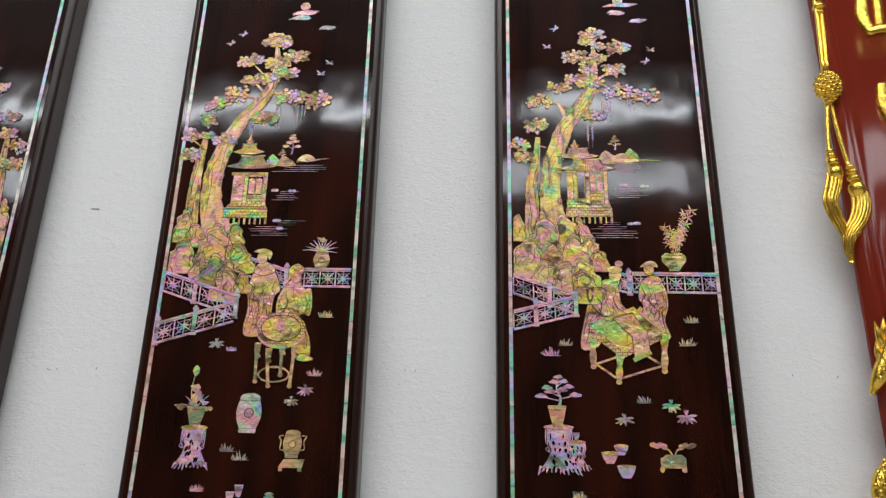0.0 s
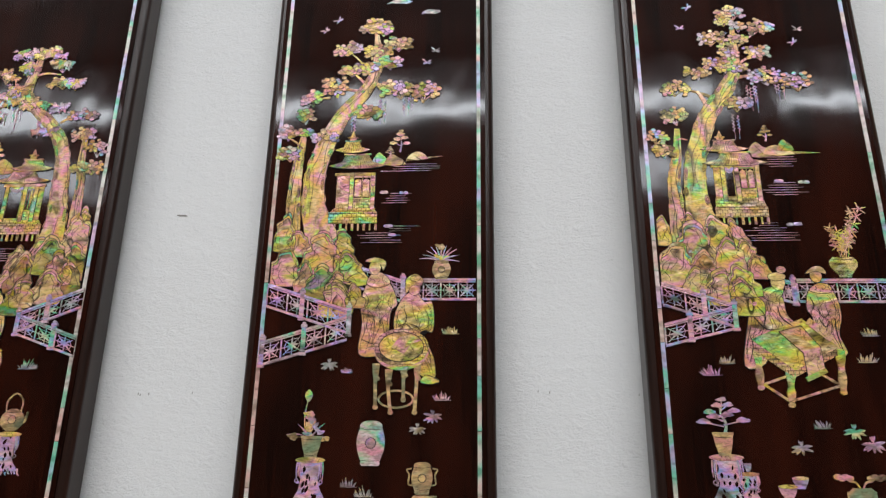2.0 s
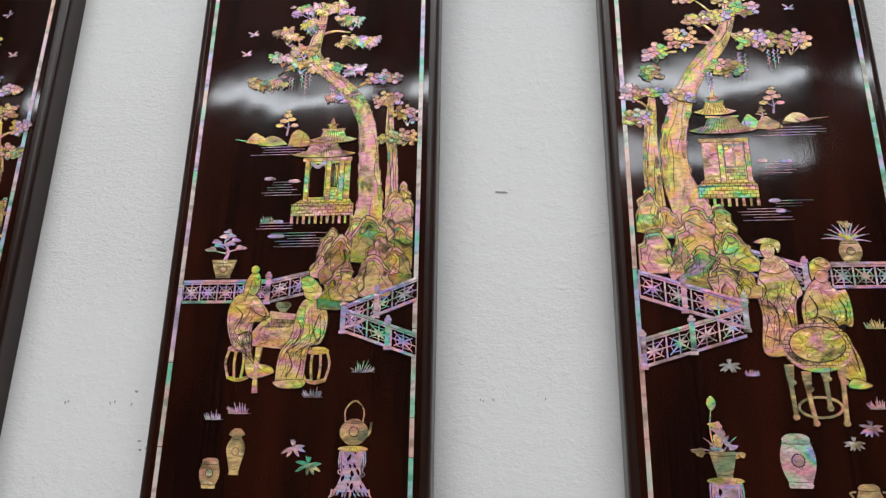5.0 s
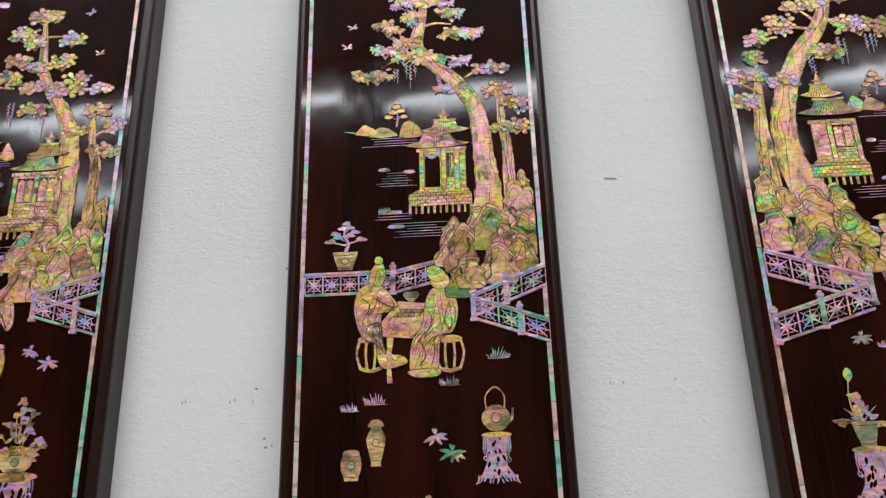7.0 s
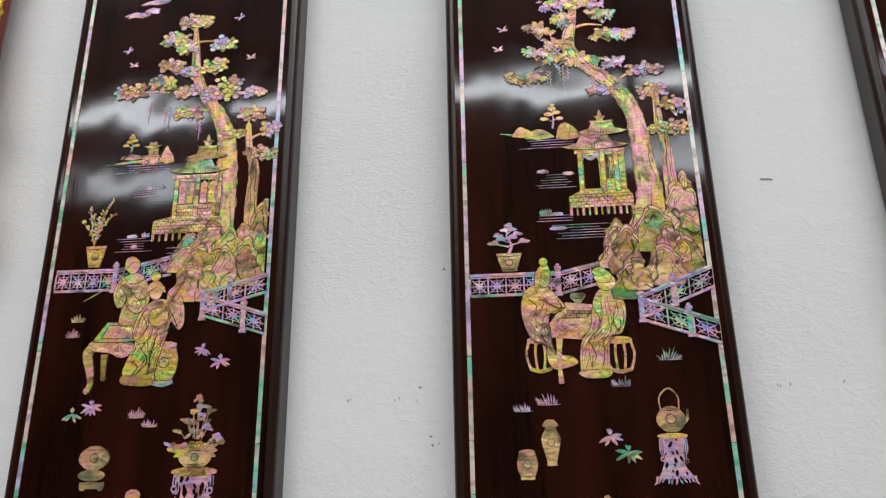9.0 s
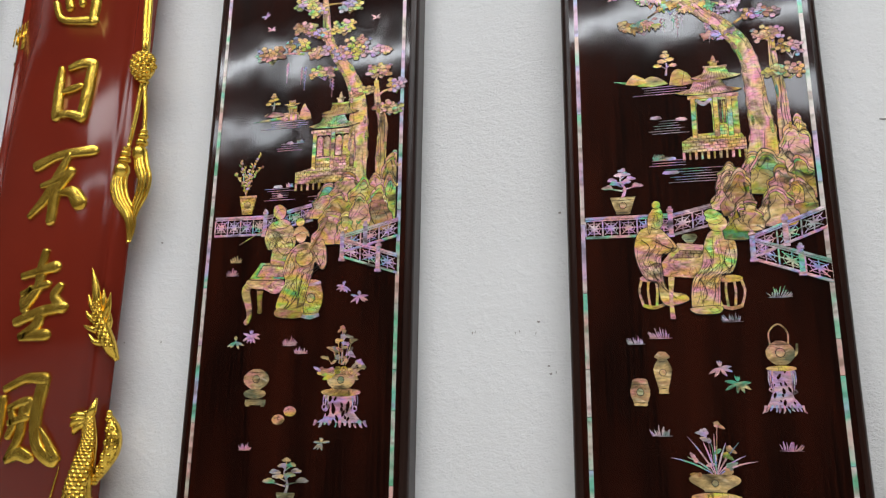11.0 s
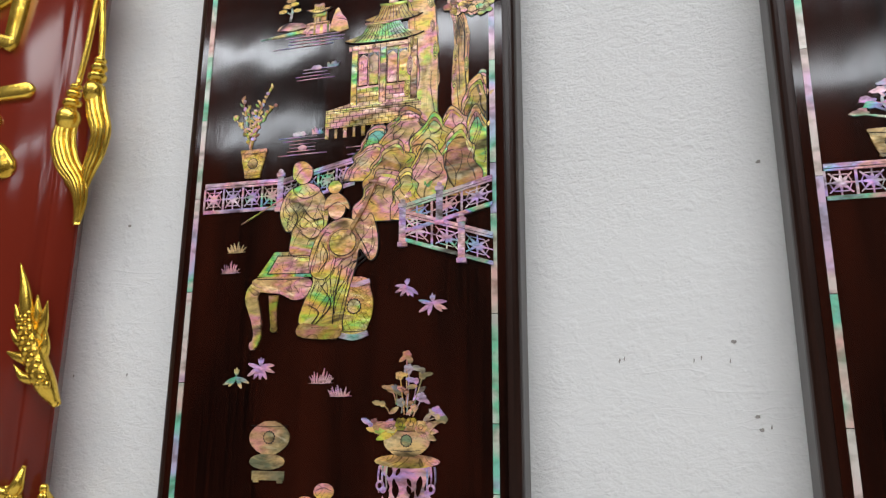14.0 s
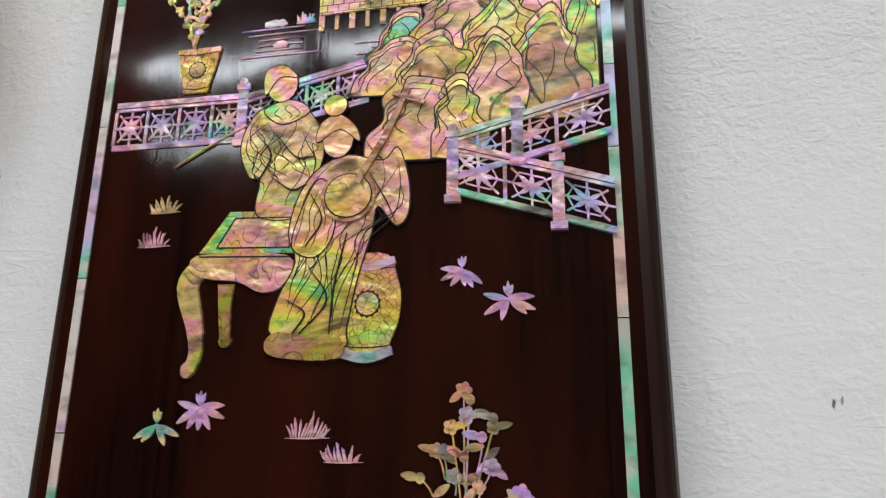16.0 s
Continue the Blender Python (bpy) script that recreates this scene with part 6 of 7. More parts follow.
plate("jar_stand", [(oval((-0.0721, -0.3087), 44, 18, 16), 2), (rect((-0.0699, -0.3239), 40, 10), 1), (rect((-0.0845, -0.3253), 7, 12), 2), (rect((-0.0549, -0.3258), 7, 12), 2)], DIM, P, 1, "oval green shell stand")
stand = root_stand(P, (0.0941, -0.3059), 74, 58, 78)
pot = vessel(P, "flower_bowl", (0.0935, -0.3010), 52, 33, "round", "grey-gold shell bowl of peonies on a root stand", 4, (0.2, 0.84), True, DIM)
for k, (dx, dz) in enumerate(((-17, 0), (-6, 3), (6, 3), (17, 0))):
    c = off((0.0929, -0.2700), dx, dz)
    plate("peony", [(oval(off(c, 4.2 * math.cos(j * 1.047), 4.2 * math.sin(j * 1.047)), 6.2, 6.2, 9), 8 + j % 3) for j in range(6)] + [(oval(c, 5.2, 5.2, 10), 12)], PEARL, pot)
    plate("peony_line", [(oval(c, 6.4, 6.4, 10), 11)], LINE, pot, thick=0.00085)
potted_stems(pot, (0.0929, -0.2747), 96, 90, 79, 22, 0, 0.9)
for a in (205, 185, 165, 15, -5, -25):
    plate("rim_leaf", [(leaf(off((0.0929, -0.2747), 10 if abs(a) < 90 else -10, 2), a, 26, 9), 6)], PEARL, pot)
for k, c in enumerate(((-0.0010, -0.3393), (-0.0229, -0.3538))):
    fruit = plate("fruit", [oval(c, 24, 18, 18)], PEARL, P, 1, "small round pale shell fruit")
    plate("fruit_line", [ribbon([off(c, -9, 1), off(c, 0, 4), off(c, 9, 1)], [0.5, 0.8, 0.5], 3)], LINE, fruit, 2)
pot = vessel(P, "bonsai_pot", (0.0004, -0.5134), 34, 36, "pot", "small gold shell bonsai pot", 3, (0.8,), False, DIM)
bonsai(pot, (-0.0011, -0.4813), 76, 60, 80, ASH)

# ---- the red boards ----
BOARD_HALF = 0.175


def bulge(s):
    """How far the board's face stands off the wall, at s from -1 to 1 across it."""
    s = abs(s)
    groove = 0.005 * math.exp(-((s - 0.80) / 0.035) ** 2)
    rim = 0.006 * max(0.0, 1 - ((s - 0.90) / 0.085) ** 2)
    return 0.045 + 0.043 * (1 - s ** 4) - groove + rim


def tube(name, path, radii, material, parent, sides=10, per=5, label="", flat=1.0):
    """A rounded bar along a smooth path of (x, y, z) points, with closed ends."""
    line = smooth([(*p, r) for p, r in zip(path, radii)], per)
    verts, faces = [], []
    for i, q in enumerate(line):
        d = (line[min(i + 1, len(line) - 1)] - line[max(i - 1, 0)]).to_3d().normalized()
        out = Vector((0, -1, 0))
        side = d.cross(out).normalized()
        up = side.cross(d).normalized()
        for k in range(sides):
            a = 2 * math.pi * k / sides
            verts.append(q.to_3d() + side * (q.w * math.cos(a)) + up * (q.w * flat * math.sin(a)))
    n = len(line)
    faces = [(i * sides + k, i * sides + (k + 1) % sides, (i + 1) * sides + (k + 1) % sides, (i + 1) * sides + k) for i in range(n - 1) for k in range(sides)]
    faces += [tuple(range(sides)), tuple(reversed(range((n - 1) * sides, n * sides)))]
    return child(new(name, mesh_of(name, verts, faces, material, True)), parent, label)


def knob(name, c, rx, rz, material, parent, bumps=0.0, wraps=9, label="", fine=True):
    """A round boss; bumps raises a berry pattern on it."""
    verts, faces = [], []
    n, m = (24, 14) if fine else (10, 7)
    for i in range(m + 1):
        lat = math.pi * i / m
        for k in range(n):
            lon = 2 * math.pi * (k + 0.5 * (i % 2)) / n
            g = 1 + bumps * (abs(math.sin(wraps * lon / 2 + (i // 3) * 0.7)) * abs(math.sin(lat * 6)) - 0.4)
            verts.append((c[0] + rx * g * math.sin(lat) * math.cos(lon), c[1] + rx * g * math.sin(lat) * math.sin(lon), c[2] + rz * g * math.cos(lat)))
    faces = [(i * n + k, i * n + (k + 1) % n, (i + 1) * n + (k + 1) % n, (i + 1) * n + k) for i in range(m) for k in range(n)]
    return child(new(name, mesh_of(name, verts, faces, material, True)), parent, label)


def red_board(name, xc, label):
    thing = tagged(new(name, None), label, "calligraphy board", "red calligraphy boards")
    thing.matrix_world = pose(xc, WALL_Y, 2.0)
    n, verts = 88, []
    for z in (-1.05, 1.0):
        for i in range(n + 1):
            s = -1 + 2 * i / n
            verts.append((s * BOARD_HALF, -bulge(s), z))
        verts += [(BOARD_HALF - 0.034, 0, z), (-BOARD_HALF + 0.034, 0, z)]
    m = n + 3
    faces = [(i, i + 1, m + i + 1, m + i) for i in range(m - 1)] + [(m - 1, 0, m, 2 * m - 1), tuple(reversed(range(m))), tuple(range(m, 2 * m))]
    me = mesh_of("board", verts, faces, RED)
    for i, p in enumerate(me.polygons):
        p.use_smooth = i < n
    child(new("board", me), thing, "curved glossy dark red lacquered board")
    return thing


def brush(board, strokes, label):
    """One raised gilded character: each stroke is a path of (x, z) on the wall and widths in millimetres."""
    xc = board.location.x
    sign = holder("character", board, label)
    for path, widths in strokes:
        line = smooth([(x - xc, z - 2.0, w * 1.75 / 2000) for (x, z), w in zip(path, widths)], 6)
        verts, faces, n = [], [], 9
        tips = ((0.02, 0.95), (0.55, 0.8), (0.85, 0.45))
        rows = [(line[0], s, -o) for s, o in tips] + [(q, 1.0, 0.0) for q in line] + [(line[-1], s, o) for s, o in reversed(tips)]
        for i, (q, swell, push) in enumerate(rows):
            j = min(max(i - 3, 0), len(line) - 1)
            d = line[min(j + 1, len(line) - 1)] - line[max(j - 1, 0)]
            d = Vector((d.x, d.y)).normalized()
            for k in range(n):
                e = (-1, -0.96, -0.80, -0.74, 0, 0.74, 0.80, 0.96, 1)[k]
                w = q.z * swell * e
                x, z = q.x - d.y * w + d.x * push * q.z, q.y + d.x * w + d.y * push * q.z
                rise = -0.001 if abs(e) == 1 or swell < 0.1 else 0.0068 * min(1, swell * 1.2) * (0.42 if abs(e) > 0.9 else 0.93 if abs(e) > 0.77 else 1.0)
                verts.append((x, -bulge(max(-1, min(1, x / BOARD_HALF))) - rise, z))
        faces = [(i * n + k, i * n + k + 1, (i + 1) * n + k + 1, (i + 1) * n + k) for i in range(len(rows) - 1) for k in range(n - 1)]
        child(new("brush_stroke", mesh_of("brush_stroke", verts, faces, GOLD, True)), sign)


def bundle(owner, at, path, halves, depths, count=6):
    """A tassel's skirt: strands laid side by side along one curved path, swelling and drawing together again."""
    line = [Vector(p) for p in path]
    for j in range(count):
        f = -1 + 2 * j / (count - 1)
        way, radii = [], []
        for i, q in enumerate(line):
            d = (line[min(i + 1, len(line) - 1)] - line[max(i - 1, 0)]).normalized()
            w = halves[i] * f
            way.append(at(q.x + d.y * w, q.y - d.x * w, -0.058 - depths[i] * (1 - 0.75 * f * f)))
            radii.append(max(0.0016, halves[i] * 1.75 / count))
        tube("tassel_strand", way, radii, GOLD, owner, 8, 6)


def corded_tassel(board, side, dz):
    """A gilded cord with a berry knob and two curved tassels down one edge of a board; side is 1 for its east edge."""
    e = BOARD_HALF * side
    at = lambda dx, z, y=-0.062: (e + side * dx, y, z + dz)
    hang = holder("corded_tassel", board, "gilded carved cord with berry knob and twin tassels")
    for k in (-1, 1):
        tube("cord", [at(-0.022 + 0.005 * k, 1.0), at(-0.012 + 0.005 * k, 0.58), at(-0.002 + 0.004 * k, 0.405)], [0.0052] * 3, GOLD, hang)
    for z, r, high in ((0.600, 0.0125, 0.006), (0.588, 0.0095, 0.010), (0.572, 0.014, 0.009), (0.558, 0.0105, 0.006)):
        knob("bead", at(-0.013, z), r, high, GOLD, hang)
    c = at(0.0, 0.372, -0.066)
    knob("berry_knob", c, 0.024, 0.031, GOLD, hang)
    for k in range(84):
        lat, lon = math.acos(1 - 2 * (k + 0.5) / 84), k * 2.39996
        if math.sin(lon) < 0.35:
            knob("berry", (c[0] + 0.0232 * math.sin(lat) * math.cos(lon), c[1] + 0.0232 * math.sin(lat) * math.sin(lon), c[2] + 0.0302 * math.cos(lat)), 0.0056, 0.0058, GOLD, hang, fine=False)
    knob("bead", at(0.001, 0.338), 0.012, 0.006, GOLD, hang)
    tube("cord", [at(-0.002, 0.338), at(-0.007, 0.26), at(-0.016, 0.188)], [0.0045] * 3, GOLD, hang)
    tube("cord", [at(0.004, 0.338), at(0.014, 0.27), at(0.018, 0.222)], [0.0045] * 3, GOLD, hang)
    for dx, z, r, high in ((-0.018, 0.188, 0.009, 0.006), (-0.020, 0.177, 0.011, 0.008), (-0.021, 0.163, 0.0135, 0.009), (0.017, 0.224, 0.008, 0.006), (0.0165, 0.213, 0.0105, 0.008), (0.015, 0.199, 0.0125, 0.009)):
        knob("bead", at(dx, z), r, high, GOLD, hang, 0.10, 16)
    knob("tassel_head", at(-0.022, 0.140, -0.064), 0.0165, 0.019, GOLD, hang)
    knob("tassel_head", at(0.014, 0.176, -0.064), 0.0145, 0.018, GOLD, hang)
    bundle(hang, at, [(-0.023, 0.148), (-0.029, 0.112), (-0.018, 0.076), (0.004, 0.046), (0.011, 0.020), (0.009, -0.012)], [0.013, 0.0165, 0.0155, 0.012, 0.0085, 0.0035], [0.010, 0.014, 0.013, 0.011, 0.008, 0.003], 7)
    bundle(hang, at, [(0.013, 0.182), (0.020, 0.150), (0.031, 0.118), (0.027, 0.088), (0.017, 0.060), (0.013, 0.034)], [0.011, 0.0125, 0.0115, 0.0105, 0.008, 0.003], [0.009, 0.011, 0.011, 0.009, 0.006, 0.002], 5)


def flame_tail(board, side, dz):
    """The gilded scaly tail that curls out of a board's edge, with flame tips."""
    e = BOARD_HALF * side
    at = lambda dx, z, y=-0.070: (e + side * dx, y, z + dz)
    spine = [at(0.013, -0.246, -0.056), at(0.005, -0.222), at(-0.012, -0.188, -0.074), at(-0.024, -0.155, -0.078), at(-0.030, -0.128, -0.078)]
    tail = tube("flame_tail", spine, [0.005, 0.013, 0.0145, 0.0125, 0.007], GOLD, board, label="gilded carved flame-tipped tail")
    tube("flame", [at(-0.027, -0.150, -0.078), at(-0.031, -0.118, -0.082), at(-0.037, -0.090, -0.084), at(-0.047, -0.066, -0.084)], [0.009, 0.0085, 0.005, 0.0006], GOLD, tail)
    for x, z, mx, mz, tx, tz in ((-0.030, -0.150, -0.044, -0.140, -0.054, -0.116), (-0.024, -0.172, -0.043, -0.165, -0.056, -0.148), (-0.016, -0.192, -0.040, -0.186, -0.060, -0.178), (-0.006, -0.214, -0.026, -0.212, -0.042, -0.196),
                                 (-0.016, -0.160, -0.008, -0.142, -0.003, -0.116), (-0.008, -0.185, -0.001, -0.172, 0.001, -0.153), (-0.022, -0.145, -0.019, -0.130, -0.020, -0.108)):
        tube("flame", [at(x, z), at(mx, mz, -0.074), at(tx, tz, -0.077)], [0.009, 0.0065, 0.0006], GOLD, tail)
    for i, q in enumerate(smooth([(*p, r) for p, r in zip(spine[1:], [0.013, 0.0145, 0.0125, 0.007])], 5)):
        for k in (-0.45, 0.35) if i % 2 else (-0.1, 0.7):
            knob("scale", (q.x + k * q.w, q.y - q.w * math.sqrt(1 - k * k) * 0.86, q.z), 0.0042, 0.0056, GOLD, tail, fine=False)


def scaly_body(board, side, dz):
    """The gilded scaly body that winds along the lower edge."""
    e = BOARD_HALF * side
    at = lambda dx, z, y=-0.070: (e + side * dx, y, z + dz)
    path = [at(-0.022, -0.345), at(-0.017, -0.37), at(-0.014, -0.40), at(-0.019, -0.44), at(-0.025, -0.49), at(-0.012, -0.53), at(-0.006, -0.60), at(-0.012, -0.68), at(-0.03, -0.80)]
    radii = [0.009, 0.011, 0.014, 0.019, 0.023, 0.024, 0.022, 0.019, 0.012]
    body = tube("scaly_body", path, radii, GOLD, board, label="gilded carved scaly winding body")
    for i, q in enumerate(smooth([(*p, r) for p, r in zip(path, radii)], 7)):
        for k in (-0.95, -0.35, 0.25, 0.85) if i % 2 else (-0.65, -0.05, 0.55):
            size = 0.25 * q.w + 0.0014
            knob("scale", (q.x + side * k * q.w * 0.9, q.y - (q.w - size * 0.62) * math.sqrt(1 - 0.8 * k * k), q.z), size, size * 1.3, GOLD, body, fine=False)
    thread = [(e + side * dx, z + dz) for dx, z in ((-0.063, -0.442), (-0.068, -0.472), (-0.072, -0.499), (-0.076, -0.525), (-0.095, -0.545))]
    tube("whisker", [(x, -bulge(x / BOARD_HALF) - 0.002, z) for x, z in thread], [0.0008, 0.002, 0.0022, 0.0024, 0.002], GOLD, body)
    for x, z, mx, mz, tx, tz in ((-0.020, -0.350, -0.012, -0.340, -0.009, -0.318), (-0.020, -0.352, -0.044, -0.350, -0.066, -0.358), (-0.024, -0.358, -0.046, -0.362, -0.060, -0.376), (-0.026, -0.362, -0.042, -0.374, -0.050, -0.388)):
        tube("claw", [at(x, z), at(mx, mz, -0.076), at(tx, tz, -0.072)], [0.009, 0.008, 0.0025], GOLD, body)
    haunch = [at(0.010, -0.345, -0.056), at(0.026, -0.375, -0.060), at(0.028, -0.41, -0.060), at(0.012, -0.445, -0.058), at(-0.004, -0.47, -0.056)]
    tube("haunch", haunch, [0.003, 0.013, 0.0155, 0.011, 0.005], GOLD, body)
    for i, q in enumerate(smooth([(*p, r) for p, r in zip(haunch, [0.003, 0.013, 0.0155, 0.011, 0.005])], 3)):
        for k in (-0.5, 0.4) if i % 2 else (-0.05, 0.8):
            knob("scale", (q.x + side * k * q.w, q.y - q.w * math.sqrt(1 - k * k) * 0.86, q.z), 0.0044, 0.0062, GOLD, body, fine=False)


def charm_string(board):
    """The gilded string of charms down the west edge: books, coins, a flower, beads and a tassel."""
    e = -BOARD_HALF
    at = lambda dx, z, y=-0.050: (e + 0.010 + dx, y, z)
    string = holder("charm_string", board, "gilded carved string of books, coins, flower and beads")
    tube("cord", [at(0.05, 1.0), at(0.022, 0.5), at(0.006, 0.24), at(-0.003, 0.0), at(0.0, -0.7)], [0.0035] * 5, GOLD, string)
    for k in range(4):
        v, f = box_data(-0.024, 0.024, -0.008, 0.008, -0.0052, 0.0052)
        book = child(new("book", mesh_of("book", v, f, GOLD)), string)
        book.matrix_local = pose(e + 0.032 + 0.003 * k, -0.060, 0.497 - 0.0125 * k, 0, -30, 0)
    for k in range(7):
        tube("page_line", [(e + 0.009 + 0.007 * k, -0.0690, 0.455 + 0.0045 * k), (e + 0.011 + 0.007 * k, -0.0690, 0.50 + 0.0042 * k)], [0.0016] * 2, GOLD, string, 6, 2)
    for dx, z in ((0.010, 0.432), (0.004, 0.418), (0.016, 0.416), (0.009, 0.402)):
        knob("petal", at(dx, z, -0.054), 0.0085, 0.0085, GOLD, string)
    for dx, z in ((-0.003, 0.173), (-0.020, 0.119), (0.014, 0.127)):
        c = at(dx, z, -0.054)
        ring = [(c[0] + 0.021 * math.cos(k * math.pi / 8), c[1], c[2] + 0.024 * math.sin(k * math.pi / 8)) for k in range(17)]
        tube("coin", ring, [0.0048] * 17, GOLD, string, 8, 2)
        square = [(c[0] + 0.010 * math.cos(k * math.pi / 2), c[1], c[2] + 0.012 * math.sin(k * math.pi / 2)) for k in range(5)]
        for p, q in zip(square, square[1:]):
            tube("coin_bar", [p, q], [0.0026] * 2, GOLD, string, 6, 2)
        for k in range(4):
            a = k * math.pi / 2
            tube("coin_bar", [(c[0] + 0.010 * math.cos(a), c[1], c[2] + 0.012 * math.sin(a)), (c[0] + 0.020 * math.cos(a), c[1], c[2] + 0.023 * math.sin(a))], [0.0026] * 2, GOLD, string, 6, 2)
    for z, r in ((0.214, 0.009), (0.203, 0.012), (0.040, 0.010), (0.028, 0.013), (0.015, 0.011), (-0.286, 0.010), (-0.298, 0.013), (-0.312, 0.011)):
        knob("bead", at(-0.002, z), r, 0.008, GOLD, string, 0.08, 14)
    for k in range(6):
        a = k * math.pi / 3
        knob("petal", at(-0.006 + 0.012 * math.cos(a), -0.111 + 0.013 * math.sin(a), -0.056), 0.009, 0.009, GOLD, string)
    knob("petal", at(-0.006, -0.111, -0.064), 0.006, 0.006, GOLD, string)
    for k in range(5):
        o = (k - 2) * 0.005
        tube("tassel_strand", [at(0.0 + o * 0.5, -0.318), at(0.002 + o, -0.40), at(0.004 + o * 1.4, -0.54)], [0.003, 0.0042, 0.003], GOLD, string)


board_west = red_board("calligraphy_board", -2.392, "curved dark red lacquered board with raised gold calligraphy")
board_east = red_board("calligraphy_board", 0.916, "curved dark red lacquered board with raised gold calligraphy")
brush(board_west, [([(-2.3974, 2.3722), (-2.3973, 2.3240), (-2.3944, 2.2636)], [9, 14, 15]), ([(-2.3746, 2.3719), (-2.3460, 2.3809), (-2.3220, 2.3777)], [10, 13, 13]),
                   ([(-2.3217, 2.3751), (-2.3264, 2.3156), (-2.3320, 2.2545)], [13, 16, 14]), ([(-2.3852, 2.3175), (-2.3633, 2.3225), (-2.3443, 2.3277)], [7, 11, 9]),
                   ([(-2.3890, 2.2655), (-2.3609, 2.2649), (-2.3320, 2.2545)], [10, 11, 13])], "raised gilded brush-written character for sun")
brush(board_west, [([(-2.4217, 2.1532), (-2.3711, 2.1730), (-2.2954, 2.1805)], [15, 12, 14]), ([(-2.3463, 2.1732), (-2.3661, 2.1305), (-2.3881, 2.0846), (-2.4219, 2.0444)], [8, 14, 14, 8]),
                   ([(-2.3394, 2.1367), (-2.3673, 2.0949), (-2.3709, 2.0328)], [14, 15, 13]), ([(-2.4021, 2.1083), (-2.3714, 2.1178), (-2.3392, 2.1355)], [8, 11, 13]),
                   ([(-2.3559, 2.0905), (-2.3288, 2.0909), (-2.3115, 2.0685)], [7, 17, 20])], "raised gilded brush-written character for not")
brush(board_west, [([(-2.3698, 1.9681), (-2.3750, 1.9329), (-2.3760, 1.8979), (-2.4026, 1.8516)], [10, 12, 13, 10]), ([(-2.4141, 1.9198), (-2.3825, 1.9275), (-2.3432, 1.9372)], [10, 11, 15]),
                   ([(-2.4094, 1.8832), (-2.3836, 1.8937), (-2.3550, 1.9017)], [9, 9, 10]), ([(-2.3918, 1.8940), (-2.4063, 1.8696), (-2.3964, 1.8447)], [9, 10, 9]),
                   ([(-2.4157, 1.8273), (-2.3657, 1.8461), (-2.3152, 1.8558)], [12, 14, 14]), ([(-2.3254, 1.8983), (-2.3363, 1.8786), (-2.3176, 1.8537)], [9, 12, 14]),
                   ([(-2.3595, 1.8504), (-2.3690, 1.8197), (-2.3984, 1.7983)], [10, 14, 12]), ([(-2.3983, 1.7971), (-2.3733, 1.8000), (-2.3456, 1.8017)], [10, 13, 15])], "raised gilded brush-written character for spring")
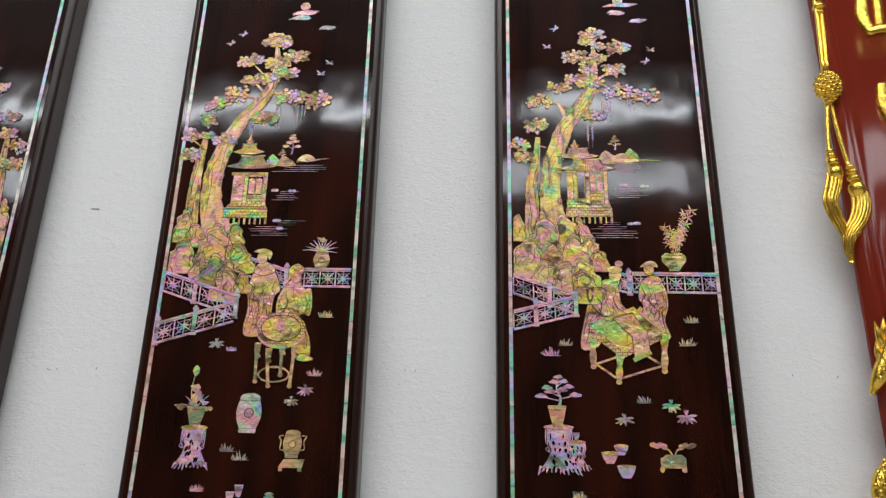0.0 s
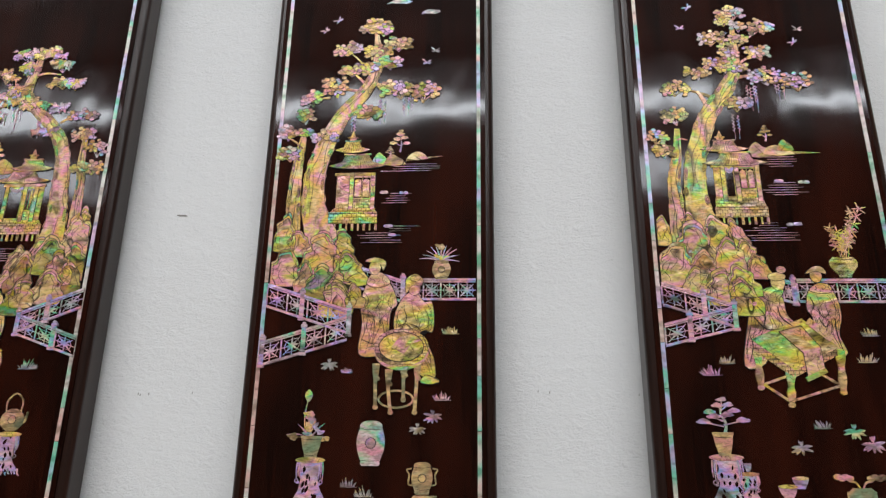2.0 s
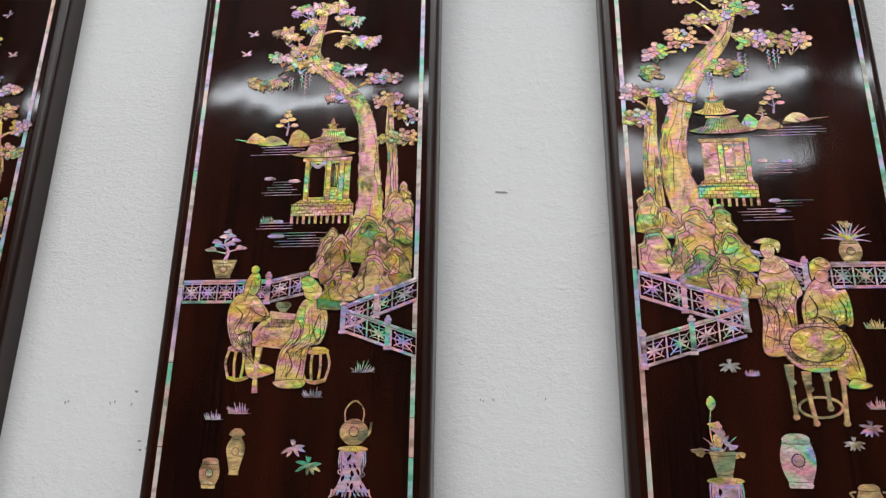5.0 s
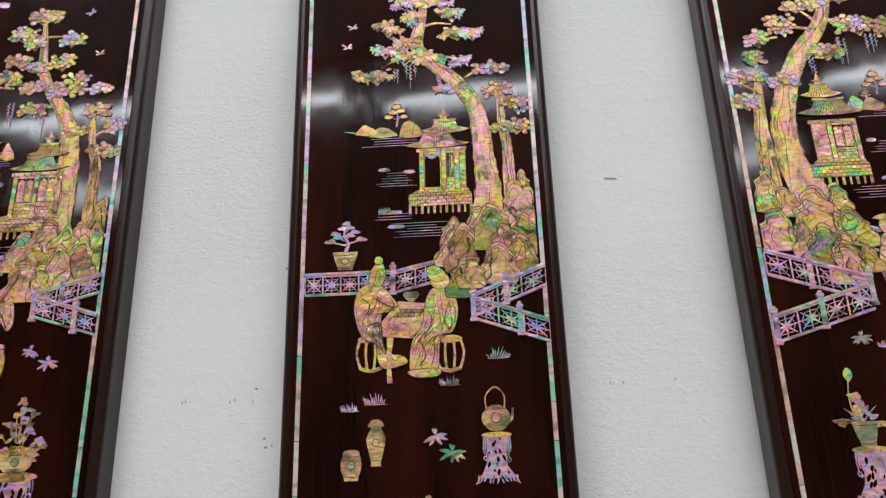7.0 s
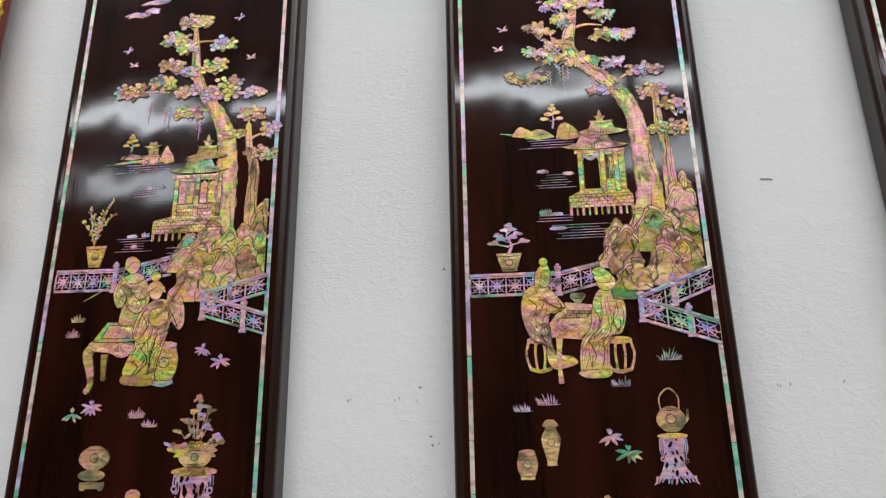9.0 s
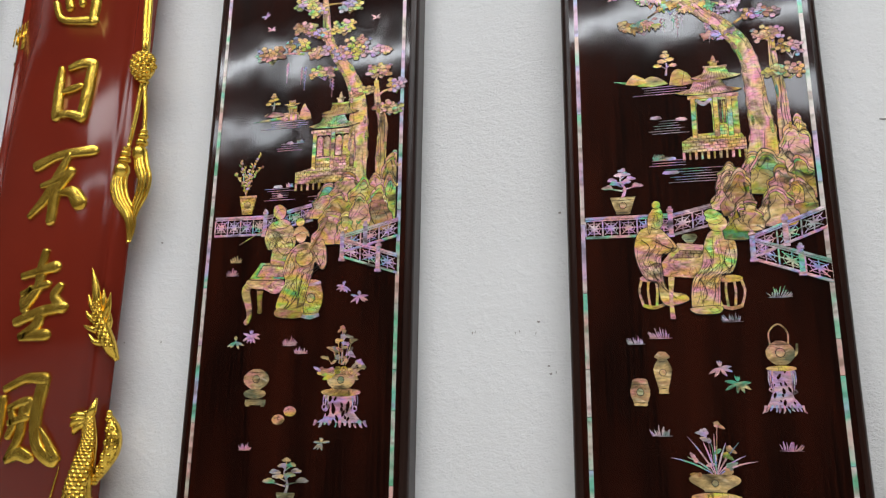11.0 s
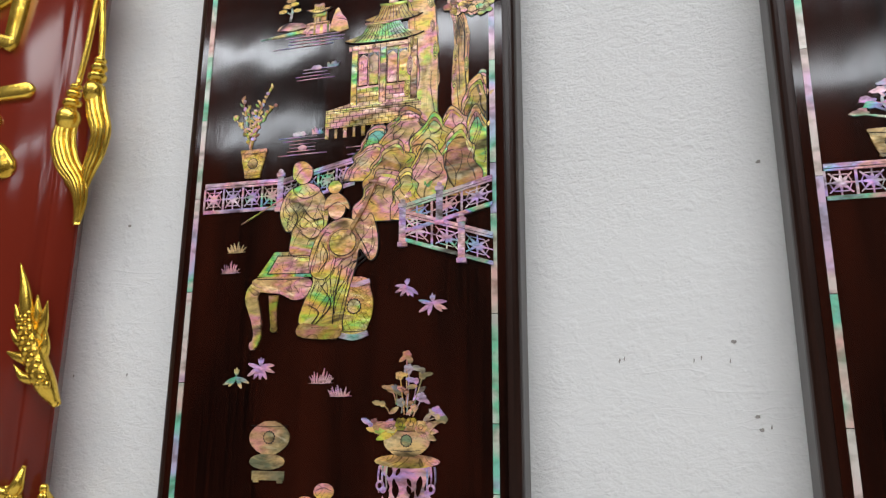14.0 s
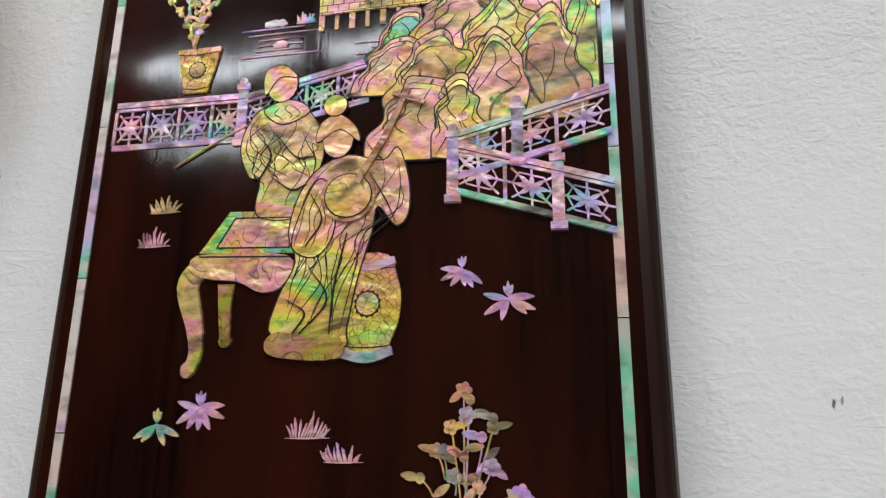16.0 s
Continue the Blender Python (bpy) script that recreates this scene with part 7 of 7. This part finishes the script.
brush(board_west, [([(-2.4148, 1.6982), (-2.3721, 1.7175), (-2.3329, 1.7174)], [10, 12, 16]), ([(-2.3329, 1.7174), (-2.3401, 1.6489), (-2.3280, 1.5921), (-2.2920, 1.5665), (-2.3057, 1.5976), (-2.3243, 1.6251)], [16, 15, 14, 15, 9, 4]),
                   ([(-2.4177, 1.6799), (-2.4223, 1.6162), (-2.4338, 1.5646)], [10, 14, 11]), ([(-2.3992, 1.6619), (-2.3743, 1.6727), (-2.3560, 1.6728), (-2.3633, 1.6475)], [9, 11, 12, 10]),
                   ([(-2.3962, 1.6588), (-2.3875, 1.6325), (-2.3949, 1.6093)], [9, 10, 9]), ([(-2.3957, 1.6345), (-2.3604, 1.6455)], [9, 11]), ([(-2.3707, 1.6643), (-2.3705, 1.6118), (-2.3895, 1.5678)], [9, 12, 9]),
                   ([(-2.3893, 1.5669), (-2.3675, 1.5788), (-2.3433, 1.5712)], [10, 16, 14])], "raised gilded brush-written character for wind")
brush(board_west, [([(-2.4382, 2.5358), (-2.4138, 2.4922), (-2.3350, 2.4807)], [9, 10, 14]), ([(-2.3489, 2.6083), (-2.3368, 2.5377), (-2.3372, 2.4783)], [13, 14, 12]), ([(-2.4184, 2.5891), (-2.4003, 2.5205)], [12, 12]),
                   ([(-2.3905, 2.5996), (-2.3691, 2.5251)], [10, 10])], "raised gilded brush-written character, partly in view")
brush(board_east, [([(0.8383, 2.6352), (0.8267, 2.5656), (0.8359, 2.5229)], [12, 15, 12]), ([(0.8359, 2.5229), (0.8646, 2.5282), (0.8964, 2.5250)], [10, 12, 12]), ([(0.8641, 2.6202), (0.8573, 2.5396)], [11, 11]),
                   ([(0.9186, 2.6341), (0.9023, 2.5194)], [13, 13])], "raised gilded brush-written character at the board top")
brush(board_east, [([(0.8360, 2.3903), (0.8346, 2.3443), (0.8422, 2.2992)], [12, 15, 8]), ([(0.8553, 2.4101), (0.8892, 2.4233)], [9, 12])], "raised gilded brush-written character, partly in view")
corded_tassel(board_west, 1, 0.0)
corded_tassel(board_east, -1, 0.032)
flame_tail(board_west, 1, 0.0)
flame_tail(board_east, -1, 0.018)
scaly_body(board_west, 1, 0.0)
scaly_body(board_east, -1, 0.0)
charm_string(board_west)

# ---- the framed picture beyond the west board ----
frame_thing = tagged(new("picture_frame", None), "wide brown wooden frame round a dark glossy picture", "picture frame")
frame_thing.matrix_world = pose(-3.06, WALL_Y, 2.05)
for name, box in (("frame_side", (0.29, 0.365, -0.045, 0, -0.9, 0.9)), ("frame_side", (-0.365, -0.29, -0.045, 0, -0.9, 0.9)), ("frame_rail", (-0.288, 0.288, -0.045, 0, 0.83, 0.9)), ("frame_rail", (-0.288, 0.288, -0.045, 0, -0.9, -0.83))):
    child(new(name, mesh_of(name, *box_data(*box), BROWN)), frame_thing)
child(new("picture", mesh_of("picture", *box_data(-0.286, 0.286, -0.03, -0.004, -0.826, 0.826), LACQUER)), frame_thing, "dark glossy picture surface")
